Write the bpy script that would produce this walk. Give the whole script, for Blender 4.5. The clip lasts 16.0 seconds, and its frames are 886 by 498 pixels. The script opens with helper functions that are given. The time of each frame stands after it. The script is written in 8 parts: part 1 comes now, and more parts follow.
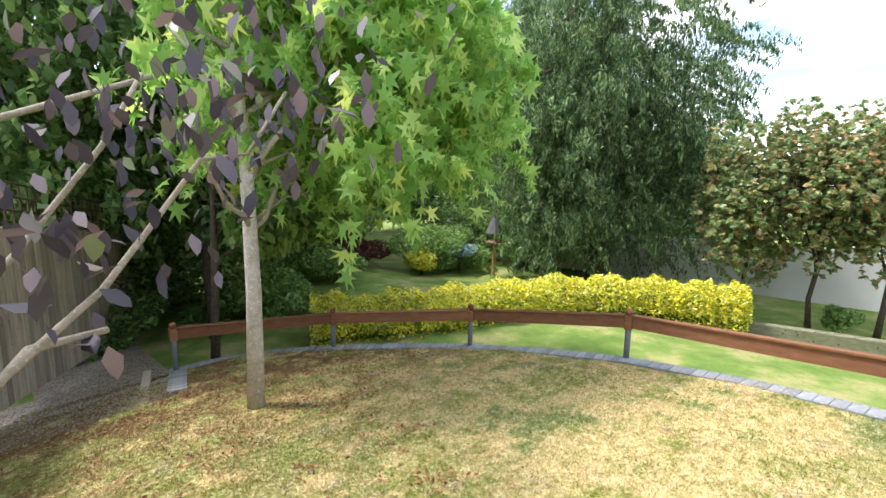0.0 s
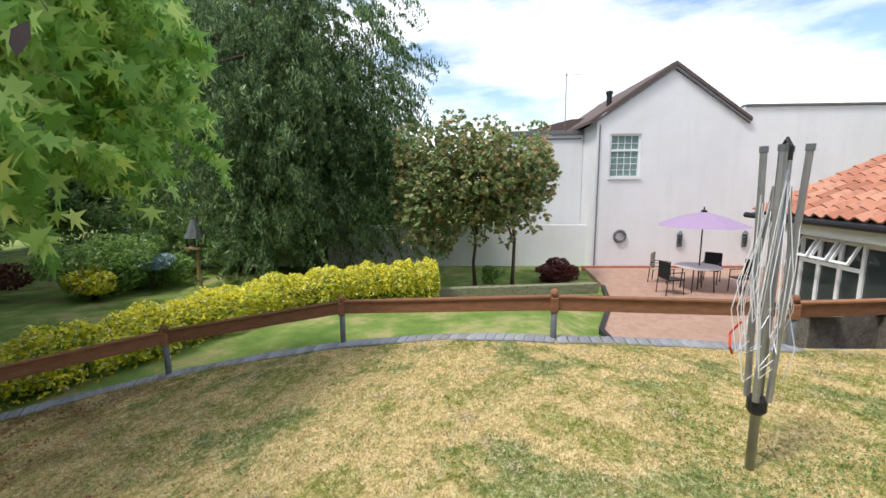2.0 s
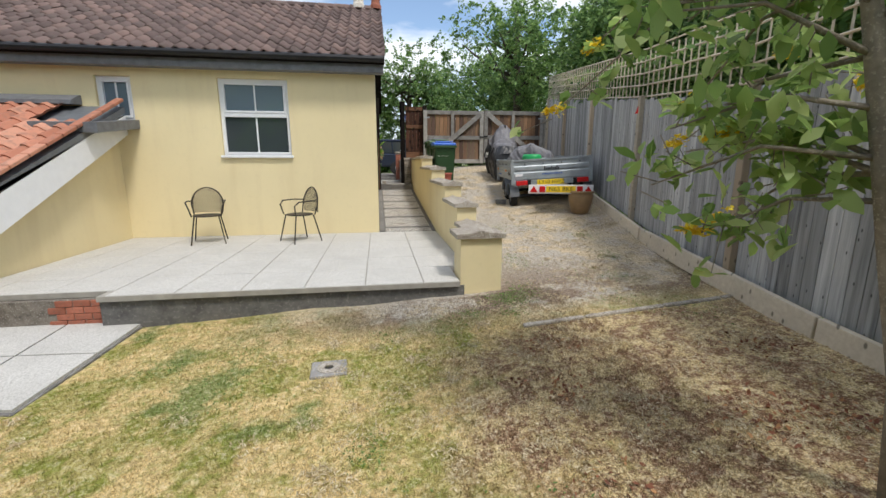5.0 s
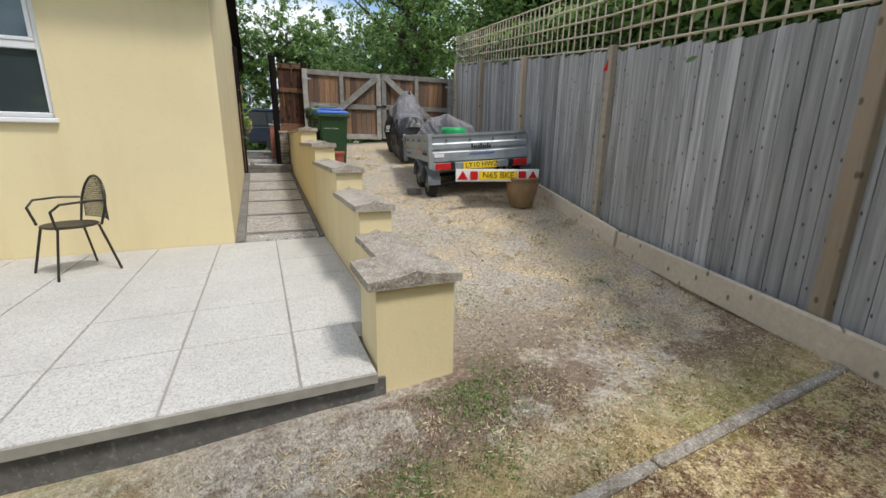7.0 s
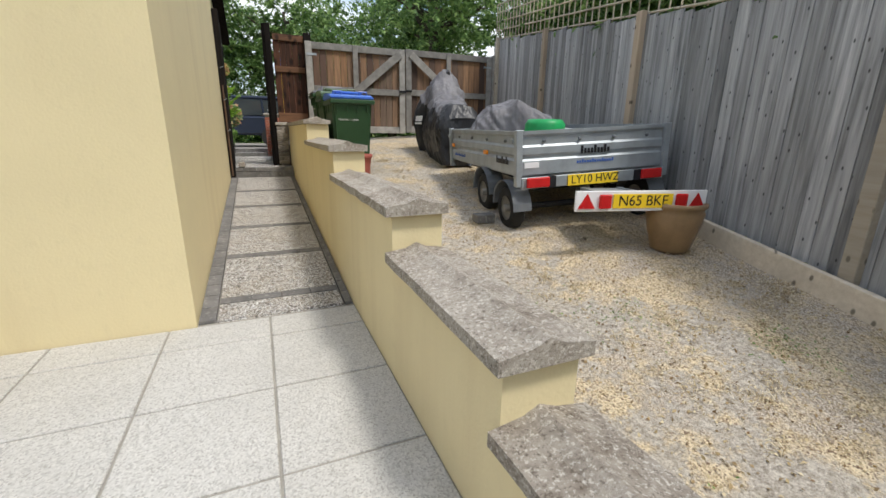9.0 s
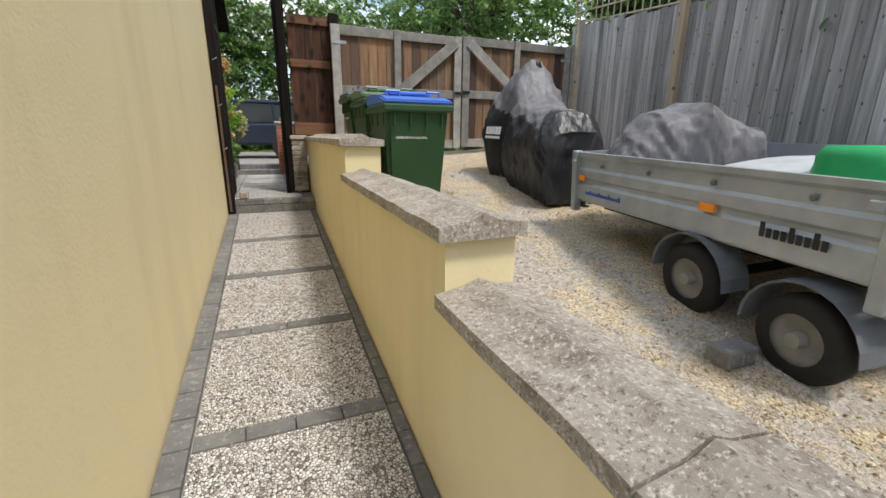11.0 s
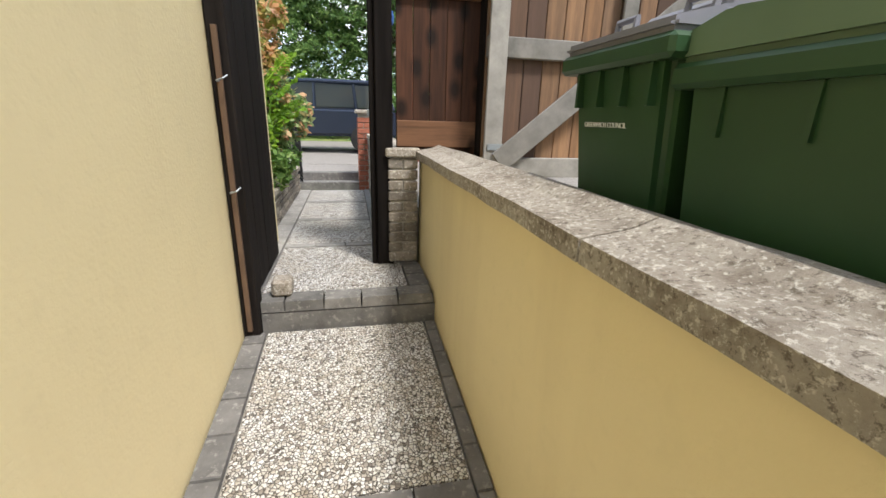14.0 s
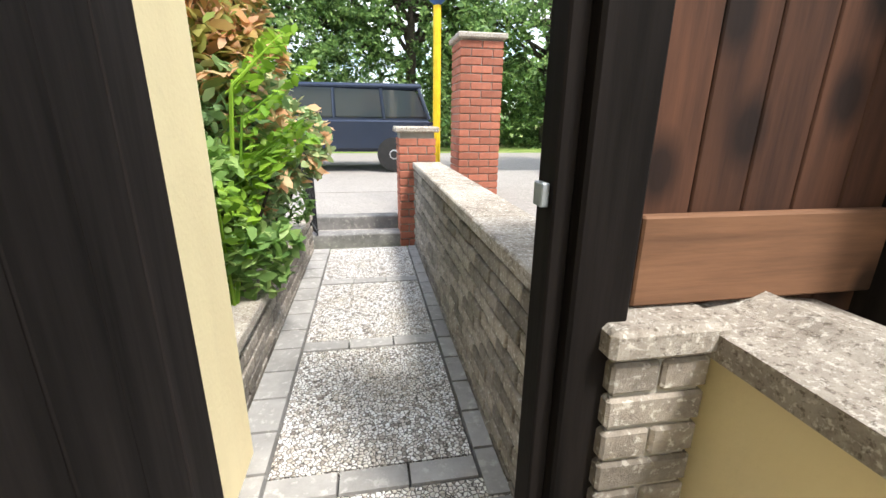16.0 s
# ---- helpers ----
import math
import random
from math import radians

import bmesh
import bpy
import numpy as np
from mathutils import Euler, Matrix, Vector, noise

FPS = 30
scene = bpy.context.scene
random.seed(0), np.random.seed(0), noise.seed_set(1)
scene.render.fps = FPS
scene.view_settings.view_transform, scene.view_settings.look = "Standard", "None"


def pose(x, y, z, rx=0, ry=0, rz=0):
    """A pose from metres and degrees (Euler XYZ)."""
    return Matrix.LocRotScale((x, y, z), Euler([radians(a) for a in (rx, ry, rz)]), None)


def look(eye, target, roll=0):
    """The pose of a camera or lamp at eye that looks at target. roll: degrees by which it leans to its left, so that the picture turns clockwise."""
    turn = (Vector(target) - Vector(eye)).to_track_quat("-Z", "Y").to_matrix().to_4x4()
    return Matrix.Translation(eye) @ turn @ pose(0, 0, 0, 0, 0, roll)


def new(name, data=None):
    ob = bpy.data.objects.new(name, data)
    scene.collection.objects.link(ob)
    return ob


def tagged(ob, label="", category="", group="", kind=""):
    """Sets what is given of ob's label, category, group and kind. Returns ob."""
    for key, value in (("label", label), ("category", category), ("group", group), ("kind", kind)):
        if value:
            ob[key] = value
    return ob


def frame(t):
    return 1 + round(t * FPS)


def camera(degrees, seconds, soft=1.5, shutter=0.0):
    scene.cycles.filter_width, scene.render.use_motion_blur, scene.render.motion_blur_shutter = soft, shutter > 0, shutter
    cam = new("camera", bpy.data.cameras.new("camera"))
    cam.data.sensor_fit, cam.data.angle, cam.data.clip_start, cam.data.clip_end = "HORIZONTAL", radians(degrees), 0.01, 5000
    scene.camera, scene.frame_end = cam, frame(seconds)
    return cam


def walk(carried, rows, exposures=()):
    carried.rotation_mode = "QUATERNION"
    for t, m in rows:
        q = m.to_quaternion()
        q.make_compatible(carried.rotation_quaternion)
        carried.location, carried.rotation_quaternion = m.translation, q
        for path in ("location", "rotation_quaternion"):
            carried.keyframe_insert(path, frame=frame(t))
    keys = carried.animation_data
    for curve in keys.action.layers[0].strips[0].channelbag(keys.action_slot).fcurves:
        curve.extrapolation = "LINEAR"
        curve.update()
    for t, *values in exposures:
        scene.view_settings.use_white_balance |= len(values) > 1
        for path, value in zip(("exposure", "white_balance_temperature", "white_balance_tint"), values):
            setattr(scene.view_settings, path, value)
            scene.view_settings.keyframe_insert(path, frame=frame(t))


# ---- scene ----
W_DEG = 93.5
cam = camera(W_DEG, 16.0)
PATH = [
    (0, (-0.504, 0.252, 1.596), (1.021, 1.512, 1.3), 0.8),
    (0.5, (-0.469, 0.232, 1.601), (1.134, 1.391, 1.302), 0.5),
    (1, (-0.439, 0.201, 1.593), (1.307, 1.131, 1.298), 0.4),
    (1.5, (-0.396, 0.14, 1.58), (1.497, 0.712, 1.28), -0.2),
    (2, (-0.399, 0.108, 1.567), (1.576, 0.188, 1.256), -0.5),
    (2.5, (-0.372, 0.031, 1.542), (1.532, -0.48, 1.209), -0.7),
    (3, (-0.446, -0.095, 1.58), (1.191, -1.185, 1.22), -0.8),
    (3.5, (-0.531, -0.327, 1.605), (0.657, -1.891, 1.229), -0.6),
    (4, (-0.576, -0.647, 1.579), (0.062, -2.505, 1.201), -0.2),
    (4.5, (-0.655, -1.028, 1.626), (-0.57, -2.991, 1.249), -0.1),
    (5, (-0.743, -1.483, 1.586), (-1.039, -3.421, 1.188), 0.0),
    (5.2, (-0.781, -1.671, 1.588), (-1.181, -3.586, 1.173), 0.0),
    (7.3, (-1.142, -4.151, 1.536), (-1.914, -5.926, 1.035), 0.9),
    (7.5, (-1.166, -4.403, 1.515), (-1.937, -6.177, 1.007), 1.0),
    (8, (-1.215, -5.042, 1.546), (-1.987, -6.81, 1.018), 1.1),
    (8.2, (-1.218, -5.289, 1.557), (-1.99, -7.055, 1.022), 1.0),
    (10.3, (-1.265, -7.798, 1.786), (-2.03, -9.568, 1.253), 0.8),
    (10.5, (-1.274, -8.055, 1.794), (-2.027, -9.831, 1.265), 0.7),
    (11, (-1.288, -8.693, 1.808), (-2.016, -10.481, 1.284), 0.6),
    (11.5, (-1.31, -9.322, 1.814), (-2.017, -11.118, 1.288), 0.6),
    (12, (-1.268, -9.982, 1.846), (-1.93, -11.794, 1.318), 0.6),
    (12.5, (-1.277, -10.555, 1.898), (-1.912, -12.376, 1.366), 0.5),
    (13, (-1.28, -11.119, 1.948), (-1.844, -12.958, 1.397), 2.0),
    (13.5, (-1.273, -11.688, 1.976), (-1.762, -13.54, 1.4), 2.5),
    (14, (-1.332, -12.302, 1.989), (-1.752, -14.163, 1.391), 1.7),
    (14.5, (-1.271, -12.901, 2.019), (-1.671, -14.766, 1.419), 1.5),
    (15, (-1.265, -13.467, 1.998), (-1.698, -15.328, 1.405), 2.1),
    (15.5, (-1.234, -14.034, 2.042), (-1.571, -15.909, 1.433), 1.5),
    (16, (-1.176, -14.53, 2.125), (-1.51, -16.412, 1.536), 0.6),
]
walk(cam, [(t, look(eye, target, roll)) for t, eye, target, roll in PATH], [(0, 1.6), (1.0, 1.45), (2.0, 0.85), (2.5, 0.6), (3.5, 0.2), (4.5, 0.5), (5.0, 0.6), (7.5, 0.6), (10.5, 0.8), (11.5, 0.9), (13.0, 1.15), (14.0, 1.25), (15.0, 1.6), (16.0, 1.9)])

# ---- light ----
SUN_EL, SUN_AZ = radians(60), radians(328)
world = bpy.data.worlds.new("sky")
scene.world = world
world.use_nodes = True
wn, wl = world.node_tree.nodes, world.node_tree.links
wn.clear()
w_out = wn.new("ShaderNodeOutputWorld")
w_bg = wn.new("ShaderNodeBackground")
w_sky = wn.new("ShaderNodeTexSky")
w_sky.sky_type, w_sky.sun_disc, w_sky.sun_elevation, w_sky.sun_rotation = "NISHITA", False, SUN_EL, SUN_AZ
w_co = wn.new("ShaderNodeTexCoord")
w_map = wn.new("ShaderNodeMapping")
w_map.inputs["Scale"].default_value = (1.3, 1.3, 5.0)
w_no = wn.new("ShaderNodeTexNoise")
w_no.inputs["Scale"].default_value, w_no.inputs["Detail"].default_value, w_no.inputs["Roughness"].default_value = 1.5, 7, 0.55
w_rmp = wn.new("ShaderNodeValToRGB")
w_rmp.color_ramp.elements[0].position, w_rmp.color_ramp.elements[1].position = 0.40, 0.55
w_mix = wn.new("ShaderNodeMix")
w_mix.data_type = "RGBA"
w_no2 = wn.new("ShaderNodeTexNoise")
w_no2.inputs["Scale"].default_value, w_no2.inputs["Detail"].default_value = 3.0, 5
w_cl = wn.new("ShaderNodeMix")
w_cl.data_type = "RGBA"
w_cl.inputs[6].default_value, w_cl.inputs[7].default_value = (4.3, 4.8, 5.6, 1), (7.3, 7.4, 7.6, 1)
wl.new(w_co.outputs["Generated"], w_map.inputs["Vector"])
wl.new(w_map.outputs["Vector"], w_no.inputs["Vector"])
wl.new(w_map.outputs["Vector"], w_no2.inputs["Vector"])
wl.new(w_no.outputs["Fac"], w_rmp.inputs["Fac"])
wl.new(w_no2.outputs["Fac"], w_cl.inputs[0])
wl.new(w_rmp.outputs["Color"], w_mix.inputs[0])
wl.new(w_sky.outputs["Color"], w_mix.inputs[6])
wl.new(w_cl.outputs[2], w_mix.inputs[7])
wl.new(w_mix.outputs[2], w_bg.inputs["Color"])
w_bg.inputs["Strength"].default_value = 0.13
wl.new(w_bg.outputs[0], w_out.inputs[0])
sun_data = bpy.data.lights.new("sun", "SUN")
sun_data.energy, sun_data.angle, sun_data.color = 1.75, radians(10), (1.0, 0.96, 0.9)
sun = new("sun", sun_data)
sun.matrix_world = look((0, 0, 30), (30 * -math.sin(SUN_AZ) * math.cos(SUN_EL), 30 * -math.cos(SUN_AZ) * math.cos(SUN_EL), 30 - 30 * math.sin(SUN_EL)))
scene.view_settings.exposure = 0.0

# ---- materials ----


class NT:
    """A small helper to write a node material."""

    def __init__(self, name, rough=0.8, metal=0.0, spec=0.3):
        self.m = bpy.data.materials.new(name)
        self.m.use_nodes = True
        self.n, self.l = self.m.node_tree.nodes, self.m.node_tree.links
        self.b = self.n["Principled BSDF"]
        self.b.inputs["Roughness"].default_value, self.b.inputs["Metallic"].default_value = rough, metal
        self.b.inputs["Specular IOR Level"].default_value = spec
        self.co = self.n.new("ShaderNodeTexCoord").outputs["Object"]

    def geo(self):
        return self.n.new("ShaderNodeNewGeometry").outputs["Position"]

    def noise(self, scale, detail=4, rough=0.55, vec=None, stretch=None):
        vec = vec or self.co
        if stretch:
            mp = self.n.new("ShaderNodeMapping")
            mp.inputs["Scale"].default_value = stretch
            self.l.new(vec, mp.inputs["Vector"])
            vec = mp.outputs["Vector"]
        t = self.n.new("ShaderNodeTexNoise")
        t.inputs["Scale"].default_value, t.inputs["Detail"].default_value, t.inputs["Roughness"].default_value = scale, detail, rough
        self.l.new(vec, t.inputs["Vector"])
        return t.outputs["Fac"]

    def voronoi(self, scale, out="Color", vec=None, feature="F1"):
        t = self.n.new("ShaderNodeTexVoronoi")
        t.feature = feature
        t.inputs["Scale"].default_value = scale
        self.l.new(vec or self.co, t.inputs["Vector"])
        return t.outputs[out]

    def ramp(self, fac, stops):
        r = self.n.new("ShaderNodeValToRGB")
        while len(r.color_ramp.elements) < len(stops):
            r.color_ramp.elements.new(0.5)
        for e, (p, c) in zip(r.color_ramp.elements, stops):
            e.position = p
            e.color = (*c, 1) if isinstance(c, tuple) else (c, c, c, 1)
        self.l.new(fac, r.inputs["Fac"])
        return r.outputs["Color"]

    def mix(self, fac, a, b, kind="MIX"):
        x = self.n.new("ShaderNodeMix")
        x.data_type, x.blend_type = "RGBA", kind
        for k, v in ((0, fac), (6, a), (7, b)):
            if isinstance(v, (int, float)):
                x.inputs[k].default_value = v
            elif isinstance(v, tuple):
                x.inputs[k].default_value = (*v, 1)
            else:
                self.l.new(v, x.inputs[k])
        return x.outputs[2]

    def rand(self):
        return self.n.new("ShaderNodeObjectInfo").outputs["Random"]

    def island(self):
        return self.n.new("ShaderNodeNewGeometry").outputs["Random Per Island"]

    def bump(self, h, strength=0.3, dist=0.01):
        b = self.n.new("ShaderNodeBump")
        b.inputs["Strength"].default_value, b.inputs["Distance"].default_value = strength, dist
        self.l.new(h, b.inputs["Height"])
        self.l.new(b.outputs["Normal"], self.b.inputs["Normal"])
        return self

    def col(self, c):
        if isinstance(c, tuple):
            self.b.inputs["Base Color"].default_value = (*c, 1)
        else:
            self.l.new(c, self.b.inputs["Base Color"])
        return self


def M_plain(name, c, rough=0.6, metal=0.0, var=0.15, scale=9, bump=0.1, spec=0.3):
    k = NT(name, rough, metal, spec)
    f = k.noise(scale, 5)
    lo = tuple(x * (1 - var) for x in c)
    hi = tuple(min(1, x * (1 + var)) for x in c)
    k.col(k.ramp(f, [(0.3, lo), (0.7, hi)]))
    if bump:
        k.bump(k.noise(scale * 12, 3), bump, 0.003)
    return k.m


def M_render(name, c, stain):
    k = NT(name, 0.85)
    big, fine, streak = k.noise(0.7, 5), k.noise(14, 5), k.noise(1.2, 5, stretch=(3, 3, 0.35))
    a = k.mix(k.ramp(big, [(0.35, 0.0), (0.7, 1.0)]), c, tuple(x * 0.93 for x in c))
    a = k.mix(k.ramp(streak, [(0.49, 0.0), (0.7, 0.38)]), a, stain)
    a = k.mix(k.ramp(fine, [(0.55, 0.0), (0.8, 0.25)]), a, tuple(x * 0.8 for x in c))
    k.col(a).bump(k.noise(60, 4), 0.25, 0.006)
    return k.m


def M_wood(name, a, b, vec=(1, 1, 0.08), rough=0.8, rnd=0.35, knots=True, world_space=False, knot=(0.05, 0.10)):
    k = NT(name, rough)
    if world_space:
        k.co = k.geo()
    grain = k.noise(22, 6, 0.65, stretch=vec)
    broad = k.noise(2.5, 3, stretch=vec)
    c = k.ramp(grain, [(0.3, a), (0.7, b)])
    c = k.mix(k.ramp(broad, [(0.3, 0.0), (0.7, 0.6)]), c, tuple(x * 0.62 for x in b))
    r = k.n.new("ShaderNodeMapRange")
    r.inputs["To Min"].default_value, r.inputs["To Max"].default_value = 1 - rnd, 1 + rnd * 0.5
    k.l.new(k.rand(), r.inputs["Value"])
    h = k.n.new("ShaderNodeHueSaturation")
    k.l.new(r.outputs[0], h.inputs["Value"])
    k.l.new(c, h.inputs["Color"])
    c = h.outputs["Color"]
    if knots:
        sp, ad, cb = k.n.new("ShaderNodeSeparateXYZ"), k.n.new("ShaderNodeMath"), k.n.new("ShaderNodeCombineXYZ")
        k.l.new(k.co, sp.inputs[0])
        k.l.new(sp.outputs[0], ad.inputs[0])
        k.l.new(sp.outputs[1], ad.inputs[1])
        k.l.new(ad.outputs[0], cb.inputs[0])
        sh = k.n.new("ShaderNodeMath")
        sh.operation = "MULTIPLY"
        sh.inputs[1].default_value = 0.6
        k.l.new(sp.outputs[2], sh.inputs[0])
        k.l.new(sh.outputs[0], cb.inputs[1])
        vo = k.n.new("ShaderNodeTexVoronoi")
        vo.voronoi_dimensions = "2D"
        vo.inputs["Scale"].default_value = 6.0
        k.l.new(cb.outputs[0], vo.inputs["Vector"])
        kn = vo.outputs["Distance"]
        c = k.mix(k.ramp(kn, [(knot[0], 0.85), (knot[1], 0.0)]), c, tuple(x * 0.25 for x in a))
    k.col(c).bump(grain, 0.35, 0.004)
    return k.m


def M_leaf(name, stops, rough=0.45, trans=0.3):
    k = NT(name, rough, 0, 0.35)
    k.col(k.ramp(k.island(), stops))
    tr = k.n.new("ShaderNodeBsdfTranslucent")
    mx = k.n.new("ShaderNodeMixShader")
    mx.inputs[0].default_value = trans
    k.l.new(k.b.inputs["Base Color"].links[0].from_socket, tr.inputs["Color"])
    k.l.new(k.b.outputs[0], mx.inputs[1])
    k.l.new(tr.outputs[0], mx.inputs[2])
    k.l.new(mx.outputs[0], k.n["Material Output"].inputs[0])
    return k.m


def M_lawn():
    k = NT("lawn", 0.95, 0, 0.1)
    p = k.geo()
    dry, green, fine, blades = k.noise(1.7, 7, 0.66, p), k.noise(0.9, 8, 0.7, p), k.noise(8, 7, 0.75, p), k.noise(120, 4, 0.8, p)
    straw, grass, clover = (0.82, 0.62, 0.29), (0.32, 0.34, 0.07), (0.18, 0.27, 0.07)
    patch = k.mix(0.42, k.ramp(dry, [(0.45, 0.0), (0.51, 1.0)]), k.ramp(fine, [(0.45, 0.0), (0.51, 1.0)]))
    c = k.mix(patch, grass, straw)
    c = k.mix(k.ramp(green, [(0.55, 0.0), (0.61, 0.8)]), c, clover)
    sx = k.n.new("ShaderNodeSeparateXYZ")
    k.l.new(p, sx.inputs[0])

    def band(axis, lo, hi):
        r = k.n.new("ShaderNodeMapRange")
        r.inputs["From Min"].default_value, r.inputs["From Max"].default_value = lo, hi
        k.l.new(sx.outputs[axis], r.inputs["Value"])
        return r.outputs[0]

    def times(a, b):
        m = k.n.new("ShaderNodeMath")
        m.operation, m.use_clamp = "MULTIPLY", True
        k.l.new(a, m.inputs[0])
        k.l.new(b, m.inputs[1])
        return m.outputs[0]

    loam = k.ramp(k.noise(75, 6, 0.8, p), [(0.42, (0.15, 0.075, 0.045)), (0.52, (0.36, 0.20, 0.12)), (0.6, (0.60, 0.44, 0.28))])
    bents = k.ramp(k.noise(90, 5, 0.8, p), [(0.40, (0.34, 0.22, 0.10)), (0.5, (0.74, 0.56, 0.29)), (0.6, (0.97, 0.82, 0.50))])
    soil = k.mix(k.ramp(k.noise(7.5, 9, 0.82, p), [(0.485, 0.0), (0.535, 0.95)]), loam, bents)
    west = times(band(0, 0.0, -2.6), band(1, -5.3, -4.4))
    c = k.mix(k.ramp(times(west, k.ramp(k.noise(2.2, 6, 0.7, p), [(0.3, 0.35), (0.6, 1.0)])), [(0.25, 0.0), (0.5, 1.0)]), c, soil)
    damp = times(band(1, 0.0, 2.6), band(0, 3.2, 0.6))
    c = k.mix(k.ramp(times(damp, k.ramp(k.noise(3.2, 8, 0.75, p), [(0.42, 0.1), (0.56, 1.0)])), [(0.2, 0.0), (0.6, 0.75)]), c, (0.27, 0.30, 0.075))
    north = times(band(1, 2.0, 5.0), k.ramp(k.noise(2.6, 6, 0.7, p), [(0.46, 0.0), (0.51, 0.8)]))
    c = k.mix(north, c, (0.24, 0.10, 0.05))
    grav = k.voronoi(150, "Color", p)
    gravel = k.ramp(grav, [(0.1, (0.24, 0.19, 0.14)), (0.45, (0.50, 0.42, 0.33)), (0.85, (0.78, 0.70, 0.58))])
    chips = k.mix(k.ramp(k.noise(2.2, 7, 0.75, p), [(0.42, 0.0), (0.54, 0.9)]), gravel, k.ramp(k.voronoi(115, "Color", p), [(0.15, (0.22, 0.14, 0.09)), (0.35, (0.58, 0.45, 0.27)), (0.65, (0.88, 0.74, 0.50))]))
    # pale trodden dust along the garden wall, chips and straw towards the fence, bare brown soil at the drive's mouth
    wander = k.mix(0.55, k.ramp(band(0, -4.1, -2.2), [(0.0, 0.0), (1.0, 1.0)]), k.ramp(k.noise(1.6, 7, 0.75, p), [(0.38, 0.0), (0.62, 1.0)]))
    dust_c = k.ramp(k.noise(34, 7, 0.8, p), [(0.38, (0.30, 0.26, 0.21)), (0.5, (0.52, 0.47, 0.40)), (0.6, (0.72, 0.67, 0.58))])
    dust = k.mix(k.ramp(wander, [(0.42, 0.0), (0.55, 0.9)]), chips, dust_c)
    mouth = times(band(1, -6.9, -5.3), k.ramp(k.noise(1.3, 7, 0.75, p), [(0.44, 0.0), (0.54, 1.0)]))
    dust = k.mix(k.ramp(mouth, [(0.1, 0.0), (0.7, 0.8)]), dust, k.mix(k.ramp(k.noise(30, 6, 0.8, p), [(0.52, 0.0), (0.6, 0.7)]), (0.20, 0.13, 0.09), (0.55, 0.44, 0.30)))
    c = k.mix(k.ramp(blades, [(0.41, 0.9), (0.50, 0.0)]), c, k.mix(0.6, c, (0.07, 0.05, 0.02)))
    clump = k.noise(24, 6, 0.85, p)
    c = k.mix(k.ramp(clump, [(0.42, 0.85), (0.48, 0.0)]), c, k.mix(0.5, c, (0.10, 0.07, 0.03)))
    c = k.mix(k.ramp(clump, [(0.53, 0.0), (0.57, 0.65)]), c, k.mix(0.55, c, (0.95, 0.84, 0.58)))
    dust = k.mix(k.ramp(blades, [(0.40, 0.75), (0.47, 0.0)]), dust, k.mix(0.6, dust, (0.08, 0.06, 0.04)))
    c = k.mix(times(k.ramp(band(1, -4.75, -5.3), [(0.0, 0.0), (1.0, 1.0)]), band(0, 0.9, -0.9)), c, dust)
    k.col(c).bump(k.mix(0.5, blades, grav), 0.8, 0.025)
    return k.m


def M_green():
    k = NT("meadow", 0.95, 0, 0.1)
    p = k.geo()
    c = k.ramp(k.noise(1.2, 6, 0.65, p), [(0.35, (0.17, 0.28, 0.06)), (0.5, (0.29, 0.38, 0.10)), (0.62, (0.54, 0.48, 0.22))])
    c = k.mix(k.ramp(k.noise(70, 4, 0.7, p), [(0.3, 0.7), (0.7, 0.0)]), c, (0.04, 0.08, 0.02))
    k.col(c).bump(k.noise(70, 4, 0.7, p), 0.6, 0.02)
    return k.m


def M_aggregate(name, stops, scale=90, dist=0.006):
    k = NT(name, 0.8)
    p = k.geo()
    v = k.voronoi(scale, "Color", p)
    c = k.ramp(v, stops)
    c = k.mix(k.ramp(k.noise(2.0, 5, 0.6, p), [(0.35, 0.0), (0.7, 0.35)]), c, stops[0][1])
    k.col(c).bump(k.voronoi(scale, "Distance", p), 0.6, dist)
    return k.m


def M_pebble(name, stops, gap, scale):
    k = NT(name, 0.75)
    p = k.geo()
    warp = k.n.new("ShaderNodeVectorMath")
    warp.operation = "MULTIPLY_ADD"
    nz = k.n.new("ShaderNodeTexNoise")
    nz.inputs["Scale"].default_value = 60
    k.l.new(p, nz.inputs["Vector"])
    k.l.new(nz.outputs["Color"], warp.inputs[0])
    warp.inputs[1].default_value = (0.012, 0.012, 0.012)
    k.l.new(p, warp.inputs[2])
    q = warp.outputs[0]
    edge = k.voronoi(scale, "Distance", q, "DISTANCE_TO_EDGE")
    c = k.ramp(k.voronoi(scale, "Color", q), stops)
    worn = k.ramp(k.noise(3.0, 6, 0.7, p), [(0.45, 0.0), (0.62, 0.4)])
    c = k.mix(worn, c, (0.62, 0.54, 0.42))
    c = k.mix(k.ramp(edge, [(0.03, 1.0), (0.13, 0.0)]), c, gap)
    k.col(c).bump(edge, 0.9, 0.02)
    return k.m


